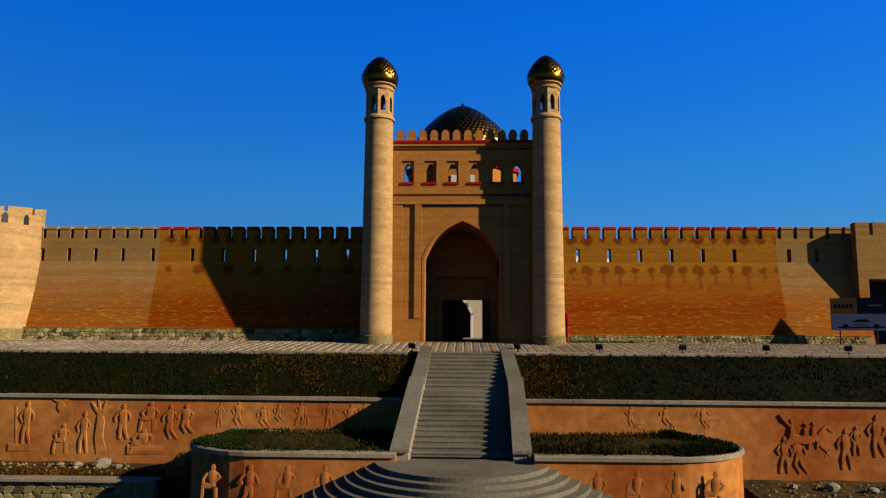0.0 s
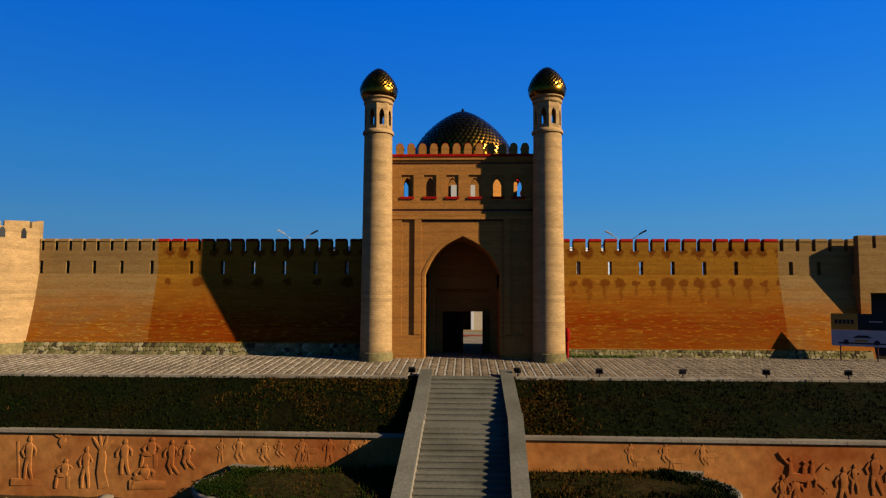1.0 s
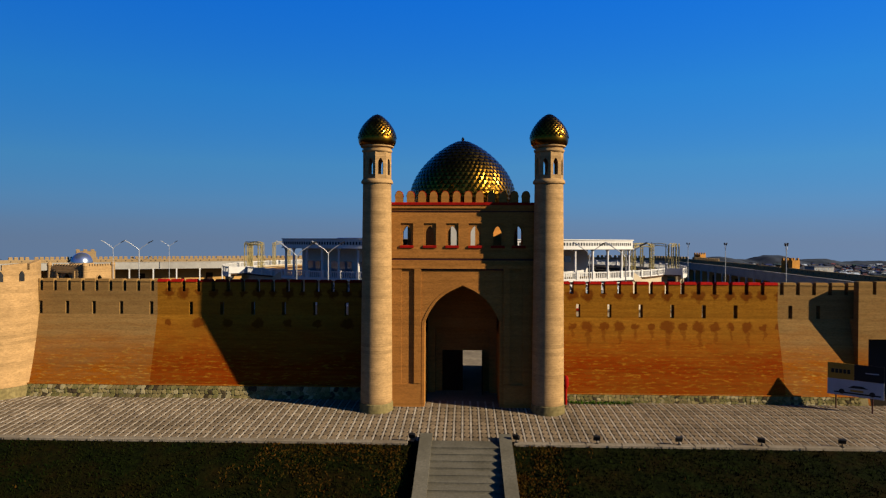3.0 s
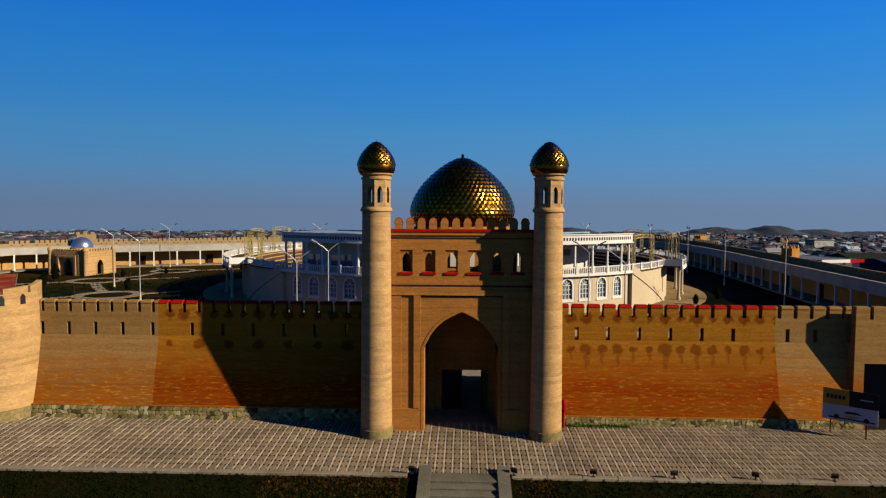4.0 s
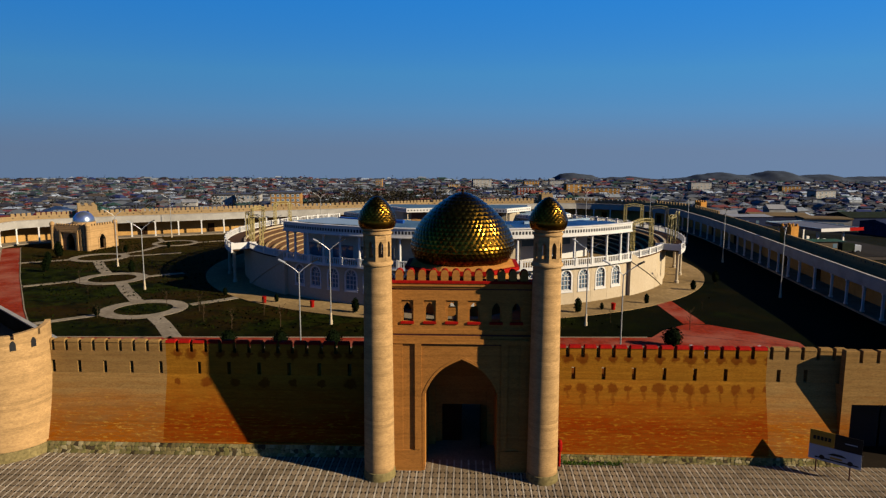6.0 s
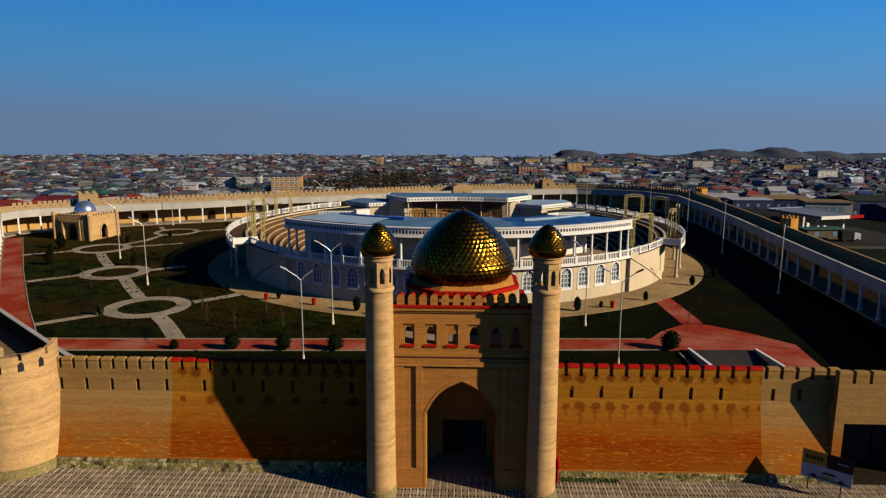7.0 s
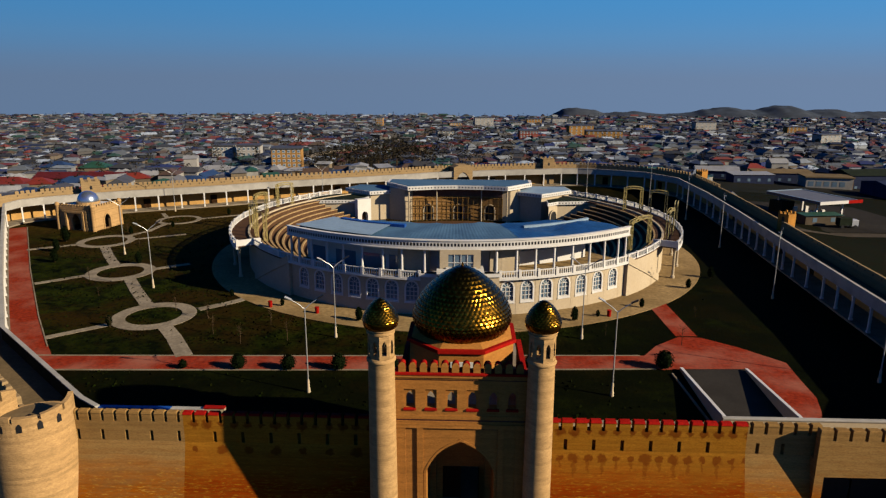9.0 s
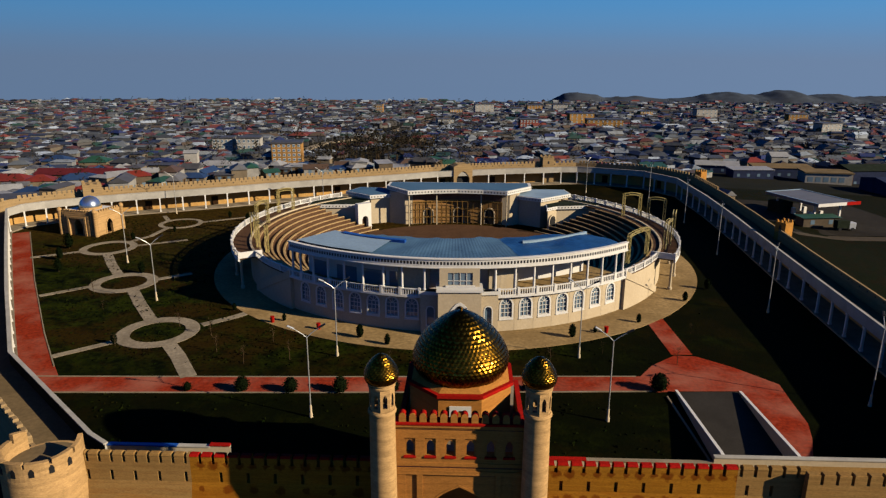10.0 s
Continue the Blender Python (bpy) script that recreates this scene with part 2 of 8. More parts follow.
def lawn_surface():
    m, t, b = nodes_of("winter_lawn")
    pos = t.nodes.new("ShaderNodeSeparateXYZ")
    t.links.new(placed(t), pos.inputs[0])
    col = mixed(t, ramp(t, noise_of(t, 0.3, 8, (1, 1, 1), 0.7), ((0.42, 0.0), (0.58, 1.0))), (0.0012, 0.0021, 0.0002), (0.0085, 0.0115, 0.0008))
    col = mixed(t, ramp(t, noise_of(t, 0.07, 7, (1, 1, 1), 0.65), ((0.46, 0.0), (0.58, 0.8))), col, (0.0125, 0.0065, 0.001))
    # drier, browner turf towards the back of the court
    back_y = math_node(t, "ADD", pos.outputs["Y"], math_node(t, "MULTIPLY", math_node(t, "SUBTRACT", noise_of(t, 0.06, 4), 0.5), 60))
    dry = mixed(t, ramp(t, noise_of(t, 0.9, 5), ((0.38, 0.0), (0.62, 1.0))), (0.0111, 0.00579, 0.000906), (0.0312, 0.0181, 0.00302))
    col = mixed(t, ramp(t, math_node(t, "DIVIDE", math_node(t, "SUBTRACT", back_y, 120), 45), ((0.0, 0.0), (1.0, 0.8))), col, dry)
    # lawn mixed darker towards the front wall and the east side
    front_east = math_node(t, "ADD", math_node(t, "DIVIDE", math_node(t, "SUBTRACT", 92, pos.outputs["Y"]), 18, True), math_node(t, "DIVIDE", math_node(t, "SUBTRACT", pos.outputs["X"], 6), 14, True), True)
    front_east = math_node(t, "MULTIPLY", front_east, ramp(t, noise_of(t, 0.12, 4), ((0.3, 0.7), (0.55, 1.0))))
    col = mixed(t, ramp(t, noise_of(t, 0.32, 7, (1, 1, 1), 0.7), ((0.56, 0.0), (0.68, 0.6))), col, (0.0131, 0.0106, 0.00151))
    col = mixed(t, ramp(t, noise_of(t, 1.7, 5), ((0.52, 0.0), (0.64, 0.85))), col, (0.000906, 0.00111, 0.000151))
    col = mixed(t, math_node(t, "MULTIPLY", front_east, 0.93), col, (0.0011, 0.0016, 0.0002))
    t.links.new(col, b.inputs["Base Color"])
    b.inputs["Roughness"].default_value, b.inputs["Specular IOR Level"].default_value = 0.95, 0.01
    bumped(t, b, noise_of(t, 2.5, 5), 0.8, 0.08)
    return m


LAWN = lawn_surface()
FLAG = surface("flagstone_path", (0.1273, 0.1051, 0.07548), 0.9, vary=0.3, small=2.2, stain=(0.0777, 0.0629, 0.0444))
RED_PAVING = surface("red_paving", (0.112, 0.0125, 0.0045), 0.85, vary=0.4, big=0.13, small=2.0, stain=(0.165, 0.062, 0.04))
ASPHALT = surface("asphalt", (0.01776, 0.01591, 0.01369), 0.9, vary=0.25)
WHITE = surface("white_paint", (0.3107, 0.2993, 0.2803), 0.6, vary=0.07, small=4, stain=(0.2728, 0.2614, 0.2424), bump=0.1)
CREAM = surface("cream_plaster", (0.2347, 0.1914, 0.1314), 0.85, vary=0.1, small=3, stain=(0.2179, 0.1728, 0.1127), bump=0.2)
SHEET = surface("blue_roof_sheet", (0.026, 0.056, 0.098), 0.9, 0.0, vary=0.16, big=0.06, small=1.2, stain=(0.038, 0.075, 0.122), bump=0.3, bump_size=0.04)
DEEP_SHEET = surface("deep_blue_roof_sheet", (0.004588, 0.0262, 0.0831), 0.5, 0.0, vary=0.3, big=0.2, small=0.9, stain=(0.00925, 0.04003, 0.09546), bump=0.9, bump_size=0.12)
TAN_ROOF = surface("dusty_flat_roof", (0.0831, 0.05846, 0.03078), 0.95, vary=0.2, big=0.2, small=2.0, stain=(0.05543, 0.04003, 0.02153), bump=0.2)
APRON = surface("sandy_concrete", (0.155, 0.104, 0.047), 0.9, vary=0.3, big=0.12, small=1.6, stain=(0.082, 0.053, 0.022))
DARK_ROOF = surface("mossy_roof_and_shade", (0.00925, 0.01228, 0.007696), 0.9, vary=0.4, small=1.0)
TARP = surface("blue_tarpaulin", (0.006142, 0.03693, 0.1601), 0.45, vary=0.25, small=2, bump=0.7, bump_size=0.08)
PALE_SHEET = surface("pale_roof_sheet", (0.1108, 0.1552, 0.1994), 0.6, 0.0, vary=0.12, big=0.2, small=2)
FASCIA = surface("white_metal_fascia", (0.19, 0.178, 0.158), 0.8, 0.0, vary=0.08, small=3, bump=0.1)
SEAT = surface("sandstone_seat", (0.1908, 0.1293, 0.06157), 0.85, vary=0.18, small=2.5, stain=(0.1385, 0.0831, 0.03693))
BROWN = surface("brown_floor_tile", (0.04588, 0.02442, 0.01332), 0.85, vary=0.2, small=2)
YELLOW = surface("yellowed_steel", (0.1693, 0.1324, 0.04618), 0.5, vary=0.2, small=5)
STEEL = surface("galvanised_steel", (0.2288, 0.2288, 0.2246), 0.4, 0.5, vary=0.12, bump=0.05)
# blue-grey of the distance haze is put into the hill colour
HILL = surface("haze_blue_hill", (0.0222, 0.02812, 0.03774), 0.95, vary=0.35, big=0.012, small=0.06, stain=(0.03108, 0.0333, 0.03848), bump=0)
DARK = surface("black_metal", (0.006142, 0.006142, 0.006734), 0.5, vary=0.3, bump=0.05)
WOOD = surface("dark_door_wood", (0.01628, 0.00777, 0.00333), 0.85, vary=0.3, small=6, stretch=(6, 6, 0.6))
SILVER = surface("silver_dome_sheet", (0.2631, 0.2966, 0.3444), 0.25, 0.9, vary=0.08, bump=0.1)
GOLD = surface("gilded_scale", (0.175, 0.083, 0.008), 0.26, 1.0, vary=0.4, small=4, stain=(0.075, 0.040, 0.004), bump=0.15, bump_size=0.01, per_piece=0.6)
GOLD_STUFF = surface("gilded_scale_field", (0.175, 0.083, 0.008), 0.26, 1.0, vary=0.4, small=4, stain=(0.075, 0.040, 0.004), bump=0.15, bump_size=0.01, per_island=0.6)
LEAF = surface("evergreen_leaf", (0.00333, 0.00629, 0.00148), 0.9, vary=0.4, small=4, bump=0, per_island=0.5)
TWIG = surface("bare_twig", (0.03078, 0.01998, 0.0108), 0.9, vary=0.3, bump=0)
RUST_RED = surface("rust_red_post_and_shade_line", (0.04003, 0.00925, 0.006142), 0.7, vary=0.3)
SIGN_ORANGE = surface("orange_vinyl", (0.1908, 0.1016, 0.00925), 0.5, vary=0.05, bump=0)
SIGN_WHITE = surface("white_vinyl", (0.1908, 0.197, 0.2093), 0.5, vary=0.05, bump=0)
SIGN_BLACK = surface("black_vinyl", (0.0037, 0.0037, 0.004292), 0.4, vary=0.1, bump=0)


def glass(name, tint=(0.25, 0.33, 0.4)):
    m, t, b = nodes_of(name)
    b.inputs["Base Color"].default_value = (*tint, 1)
    b.inputs["Roughness"].default_value = 0.06
    b.inputs["Metallic"].default_value = 0.0
    b.inputs["IOR"].default_value = 1.5
    b.inputs["Coat Weight"].default_value = 0.6
    return m


PANE = glass("window_pane", (0.06, 0.09, 0.12))


def palette(name, stops, rough=0.7, metal=0.0):
    """Roofs and walls of the town: one colour from the list for each joined house."""
    m, t, b = nodes_of(name)
    rnd = t.nodes.new("ShaderNodeNewGeometry").outputs["Random Per Island"]
    n = t.nodes.new("ShaderNodeValToRGB")
    n.color_ramp.interpolation = "CONSTANT"
    e = n.color_ramp.elements
    while len(e) < len(stops):
        e.new(0.5)
    for i, (el, c) in enumerate(zip(e, stops)):
        el.position, el.color = i / len(stops), (*c, 1)
    t.links.new(rnd, n.inputs[0])
    col = mixed(t, ramp(t, noise_of(t, 0.5, 4), ((0.4, 0.0), (0.7, 0.45))), n.outputs[0], (0.032, 0.031, 0.031))
    t.links.new(col, b.inputs["Base Color"])
    b.inputs["Roughness"].default_value, b.inputs["Metallic"].default_value = rough, metal
    b.inputs["Specular IOR Level"].default_value = 0.05
    return m


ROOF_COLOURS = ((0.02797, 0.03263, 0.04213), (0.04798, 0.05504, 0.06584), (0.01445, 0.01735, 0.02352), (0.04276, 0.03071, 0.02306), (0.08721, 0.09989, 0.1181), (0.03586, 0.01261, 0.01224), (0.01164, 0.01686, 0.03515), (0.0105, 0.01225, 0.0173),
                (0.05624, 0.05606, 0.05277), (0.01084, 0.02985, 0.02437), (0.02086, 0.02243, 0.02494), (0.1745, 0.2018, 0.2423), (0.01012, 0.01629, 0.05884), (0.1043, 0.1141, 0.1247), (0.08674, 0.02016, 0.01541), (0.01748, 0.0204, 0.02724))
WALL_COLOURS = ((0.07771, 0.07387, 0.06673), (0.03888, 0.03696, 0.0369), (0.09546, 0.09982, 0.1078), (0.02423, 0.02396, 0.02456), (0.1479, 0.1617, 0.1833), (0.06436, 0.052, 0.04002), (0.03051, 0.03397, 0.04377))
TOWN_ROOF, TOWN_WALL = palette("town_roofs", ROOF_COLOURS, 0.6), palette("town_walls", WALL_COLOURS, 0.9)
EARTH = surface("town_earth", (0.0082, 0.0078, 0.0068), 0.95, vary=0.4, big=0.012, small=0.08, stain=(0.0055, 0.0062, 0.0025), bump=0)


# ---- mesh tools ----
class Shape:
    """A heap of points and faces in metres."""

    def __init__(self):
        self.v, self.f = [], []

    def add(self, pts, faces):
        n = len(self.v)
        self.v += [tuple(p) for p in pts]
        self.f += [tuple(i + n for i in f) for f in faces]
        return self

    def box(self, x0, x1, y0, y1, z0, z1, m=None):
        pts = [Vector((x, y, z)) for z in (z0, z1) for y in (y0, y1) for x in (x0, x1)]
        if m:
            pts = [m @ p for p in pts]
        return self.add(pts, ((0, 2, 3, 1), (4, 5, 7, 6), (0, 1, 5, 4), (2, 6, 7, 3), (0, 4, 6, 2), (1, 3, 7, 5)))

    def chamfered(self, x0, x1, y0, y1, z0, z1, c, m=None):
        """A box with its upper edges cut back by c."""
        pts = [Vector(p) for p in ((x0, y0, z0), (x1, y0, z0), (x1, y1, z0), (x0, y1, z0), (x0, y0, z1 - c), (x1, y0, z1 - c), (x1, y1, z1 - c), (x0, y1, z1 - c),
                                   (x0 + c, y0 + c, z1), (x1 - c, y0 + c, z1), (x1 - c, y1 - c, z1), (x0 + c, y1 - c, z1))]
        if m:
            pts = [m @ p for p in pts]
        sides = [(a + i, a + (i + 1) % 4, a + 4 + (i + 1) % 4, a + 4 + i) for a in (0, 4) for i in range(4)]
        return self.add(pts, [(3, 2, 1, 0), (8, 9, 10, 11), *sides])

    def skew(self, x0, x1, lower, upper):
        """A block along x between two level cuts: lower and upper are (front y, back y, z)."""
        (a, b, z0), (c, d, z1) = lower, upper
        return self.add([(x0, a, z0), (x1, a, z0), (x0, b, z0), (x1, b, z0), (x0, c, z1), (x1, c, z1), (x0, d, z1), (x1, d, z1)],
                        ((0, 2, 3, 1), (4, 5, 7, 6), (0, 1, 5, 4), (2, 6, 7, 3), (0, 4, 6, 2), (1, 3, 7, 5)))

    def prism(self, poly, z0, z1):
        n = len(poly)
        z0 = z0 if hasattr(z0, "__len__") else [z0] * n
        z1 = z1 if hasattr(z1, "__len__") else [z1] * n
        pts = [(x, y, z) for (x, y), z in zip(poly, z0)] + [(x, y, z) for (x, y), z in zip(poly, z1)]
        return self.add(pts, [tuple(range(n - 1, -1, -1)), tuple(range(n, 2 * n)), *[(i, (i + 1) % n, n + (i + 1) % n, n + i) for i in range(n)]])

    def lathe(self, profile, seg=32, at=(0, 0), turn=0.0):
        """profile: (radius, z) from below upwards."""
        n = len(profile)
        pts = [(at[0] + r * math.cos(turn + 2 * math.pi * k / seg), at[1] + r * math.sin(turn + 2 * math.pi * k / seg), z) for k in range(seg) for r, z in profile]
        faces = [(k * n + i, (k + 1) % seg * n + i, (k + 1) % seg * n + i + 1, k * n + i + 1) for k in range(seg) for i in range(n - 1)]
        faces += [tuple(k * n for k in range(seg - 1, -1, -1)), tuple(k * n + n - 1 for k in range(seg))]
        return self.add(pts, faces)

    def tube(self, path, radius, seg=6):
        """A round bar along a path; radius: one, or one for each point."""
        rad = radius if hasattr(radius, "__len__") else [radius] * len(path)
        path = [Vector(p) for p in path]
        pts = []
        for i, p in enumerate(path):
            d = (path[min(i + 1, len(path) - 1)] - path[max(i - 1, 0)]).normalized()
            a = d.cross(Vector((0, 0, 1)) if abs(d.z) < 0.9 else Vector((1, 0, 0))).normalized()
            b = d.cross(a)
            pts += [p + rad[i] * (math.cos(2 * math.pi * k / seg) * a + math.sin(2 * math.pi * k / seg) * b) for k in range(seg)]
        faces = [(i * seg + k, i * seg + (k + 1) % seg, (i + 1) * seg + (k + 1) % seg, (i + 1) * seg + k) for i in range(len(path) - 1) for k in range(seg)]
        faces += [tuple(range(seg - 1, -1, -1)), tuple(range((len(path) - 1) * seg, len(path) * seg))]
        return self.add(pts, faces)

    def sweep(self, line, section, closed=False, shift=None):
        """A section of (outwards, z) carried along a plan line; outwards is to the line's left. shift: a rise for each point."""
        n, m = len(line), len(section)
        pts = []
        for i, p in enumerate(line):
            a = Vector(line[(i - 1) % n] if closed or i else line[0])
            b = Vector(line[(i + 1) % n] if closed or i < n - 1 else line[-1])
            p = Vector(p)
            d1 = (p - a).normalized() if (p - a).length > 1e-6 else (b - p).normalized()
            d2 = (b - p).normalized() if (b - p).length > 1e-6 else d1
            n1, n2 = Vector((-d1.y, d1.x)), Vector((-d2.y, d2.x))
            k = n1 + n2
            k = k / max(0.35, k.dot(n1))
            up = shift[i] if shift else 0.0
            pts += [(p.x + k.x * o, p.y + k.y * o, z + up) for o, z in section]
        faces = [(i * m + j, (i + 1) % n * m + j, (i + 1) % n * m + (j + 1) % m, i * m + (j + 1) % m) for i in range(n if closed else n - 1) for j in range(m)]
        if not closed:
            faces += [tuple(range(m)), tuple(range((n - 1) * m + m - 1, (n - 1) * m - 1, -1))]
        return self.add(pts, faces)

    def pierced(self, outer, holes, y0, y1, m=None):
        """A slab in the xz plane from y0 to y1: an outline of (x, z) with holes cut through it."""
        bm = bmesh.new()
        loops = []
        for loop in (outer, *holes):
            vs = [bm.verts.new((x, 0, z)) for x, z in loop]
            loops.append(vs)
            for i, v in enumerate(vs):
                bm.edges.new((v, vs[(i + 1) % len(vs)]))
        bmesh.ops.triangle_fill(bm, use_beauty=True, use_dissolve=False, edges=bm.edges[:], normal=(0, -1, 0))
        bm.verts.index_update()
        n = len(bm.verts)
        flat = [(v.co.x, v.co.z) for v in bm.verts]
        tris = [tuple(v.index for v in f.verts) for f in bm.faces]
        ring = [[v.index for v in loop] for loop in loops]
        bm.free()
        pts = [Vector((x, y0, z)) for x, z in flat] + [Vector((x, y1, z)) for x, z in flat]
        if m:
            pts = [m @ p for p in pts]
        faces = tris + [tuple(n + i for i in reversed(f)) for f in tris]
        for loop in ring:
            faces += [(loop[i], loop[(i + 1) % len(loop)], n + loop[(i + 1) % len(loop)], n + loop[i]) for i in range(len(loop))]
        return self.add(pts, faces)

    def mesh(self, name, material, smooth=False):
        me = bpy.data.meshes.new(name)
        me.from_pydata(self.v, [], self.f)
        bm = bmesh.new()
        bm.from_mesh(me)
        if len(bm.faces) < 60000:
            bmesh.ops.recalc_face_normals(bm, faces=bm.faces)
        bm.to_mesh(me)
        bm.free()
        me.materials.append(material)
        if smooth:
            me.shade_smooth()
            me.set_sharp_from_angle(angle=radians(38))
        return me


def arch(cx, half, z0, spring, rise, pointed=True, n=8):
    """The outline of an arched opening: up the jambs, and round its head."""
    pts = [(cx - half, z0), (cx - half, spring)]
    for i in range(1, 2 * n):
        s = i / n - 1
        if pointed:
            a = abs(s)
            z = spring + rise * ((1 - a ** 2.1) * 0.8 + 0.2 * (1 - a))
        else:
            z = spring + rise * math.sqrt(max(0.0, 1 - s * s))
        pts.append((cx + half * s, z))
    return pts + [(cx + half, spring), (cx + half, z0)]


def four_centred(cx, half, z0, spring, rise, n=14):
    """A broad pointed head: round shoulders, then nearly straight to the point."""
    head = []
    for i in range(1, 2 * n):
        a = math.sin(abs(i / n - 1) * math.pi / 2)
        head.append((cx + math.copysign(half * a, i - n), spring + rise * (1 - 0.46 * a - 0.54 * a ** 3.8)))
    return [(cx - half, z0), (cx - half, spring)] + head + [(cx + half, spring), (cx + half, z0)]


def scaled(loop, cx, cz, grow):
    return [(x + (grow if x > cx + 1e-4 else -grow if x < cx - 1e-4 else 0), z + (grow if z > cz else 0)) for x, z in loop]


def thing(name, at, label, category, group="", kind=""):
    ob = new(name)
    ob.location = at
    ob.empty_display_size = 0.3
    return tagged(ob, label, category, group, kind)


def spot(ob):
    p = Vector((0, 0, 0))
    while ob:
        p += ob.location
        ob = ob.parent
    return p


def part(name, shape, material, parent=None, label="", smooth=False, kind=""):
    """One mesh object, built in world metres (or in its thing's own, where that stands at the origin)."""
    ob = new(name, shape.mesh(name, material, smooth))
    if parent:
        ob.location = -spot(parent)
        ob.parent = parent
    return tagged(ob, label, kind=kind)


def piece(name, data, parent, m):
    """A piece on shared mesh data, posed in world metres."""
    ob = new(name, data)
    ob.parent = parent
    ob.matrix_basis = Matrix.Translation(-spot(parent)) @ m
    return ob


def structure(name, shape, material, label, smooth=False, category="", kind="structure"):
    return tagged(part(name, shape, material, None, "", smooth), label, category or name.split("_")[0], kind=kind)


# ---- ground ----
def compound(x, y):
    """How far a place lies outside the walled court, in metres (0 inside)."""
    dx, dy = (x + 22) / 96, (y - 138) / 100
    return max(0.0, math.hypot(dx, dy) - 1.0) * 98


def ground_height(x, y):
    d = compound(x, y)
    z = -0.25 - 3.2 * min(1.0, d / 25) - 17.5 * (1 - math.exp(-max(0.0, d - 40) / 260))
    far = math.hypot(x, y)
    z += 3.0 * noise.noise((x / 220, y / 220, 3.1)) * min(1.0, d / 200)
    z -= 4.5 * max(0.0, min(1.0, (far - 500) / 450))
    if far > 820:
        z += math.exp(-((far - 1010) / 130) ** 2) * (1.0 + 3.0 * noise.noise((x / 140, 8.2, 0)))
    if y > 1080:
        k = min(1.0, (y - 1080) / 120)
        z = z * (1 - k) - 46 * k - 0.075 * max(0.0, y - 1360)
    if y < 47:
        k = min(1.0, (47 - y) / 6)
        z = z * (1 - k) - 6.1 * k
    return z


ys = [-60, -20, 0, 10, 18, 24, 30, 36, 40, 42, 44, 46, 48] + [50 + 8 * i for i in range(30)] + [290 + 14 * i for i in range(60)] + [1130 + 30 * i for i in range(14)] + [1600, 2000, 3000, 4800]
xs = sorted({s * v for s in (-1, 1) for v in [6 * i for i in range(20)] + [120 + 16 * i for i in range(40)] + [760 + 40 * i for i in range(10)] + [1200, 1600, 2400, 4000]})
sheet = Shape()
sheet.v = [(x, y, ground_height(x, y)) for y in ys for x in xs]
nx = len(xs)
sheet.f = [(j * nx + i, j * nx + i + 1, (j + 1) * nx + i + 1, (j + 1) * nx + i) for j in range(len(ys) - 1) for i in range(nx - 1)]
structure("ground", sheet, EARTH, "brown earth falling away from the fortress towards the town", True)


# the bare ridge behind the town: x, top, breadth
HILLS = ((203, -17, 55), (310, -24, 80), (484, -16, 70), (535, -19, 60), (585, -11, 62), (665, -17, 75), (800, -21, 140))
ridge = Shape()
hx, hy = [120 + 5 * i for i in range(200)], [1210 + 22 * j for j in range(10)]
for yy in hy:
    for xx in hx:
        top = max(-31 + (h + 31) * math.exp(-((xx - c) / w) ** 2) for c, h, w in HILLS) + 3.0 * noise.noise((xx / 34, yy / 60, 0.4)) + 1.6 * noise.noise((xx / 12, yy / 30, 2.4))
        top = -44 + (top + 44) * min(1.0, max(0.0, (xx - 120) / 60))
        ridge.v.append((xx, yy, -60 + (top + 60) * math.exp(-((yy - 1300) / 120) ** 2)))
nh = len(hx)
ridge.f = [(j * nh + i, j * nh + i + 1, (j + 1) * nh + i + 1, (j + 1) * nh + i) for j in range(len(hy) - 1) for i in range(nh - 1)]
structure("backdrop_hills", ridge, HILL, "low bare hills behind the town, distance haze put into their colour", True, "hills")


# ---- the terraces before the wall ----
def plaza_height(y):
    return max(0.0, min(0.42, (y - 39.3) * 0.068))


plaza = Shape()
plaza.prism([(-48, 39.25), (40, 39.25), (40, 45.5), (-48, 45.5)], -1.2, [-0.025, -0.025, 0.395, 0.395])
plaza.prism([(-48, 45.5), (40, 45.5), (40, 52), (-48, 52)], -1.2, 0.395)
plaza = structure("pavement_plaza", plaza, JOINT, "terrace of octagonal pavers with pale strips before the wall", category="pavement")

kerb = thing("kerb", (0, 39, 0), "pale weathered concrete kerb along the terrace edge", "kerb", kind="structure")
for x0, x1 in ((-46.5, -3.05), (3.05, 40)):
    n = int((x1 - x0) / 2.0)
    for i in range(n):
        a, b = x0 + (x1 - x0) * i / n, x0 + (x1 - x0) * (i + 1) / n
        dz = random.uniform(-0.015, 0.015)
        part("kerb_stone", Shape().chamfered(a + 0.012, b - 0.012, 38.78, 39.24, -0.32, 0.02 + dz, 0.03), CONCRETE, kerb)


def bank_line(x):
    return 31.65 - 0.022 * x


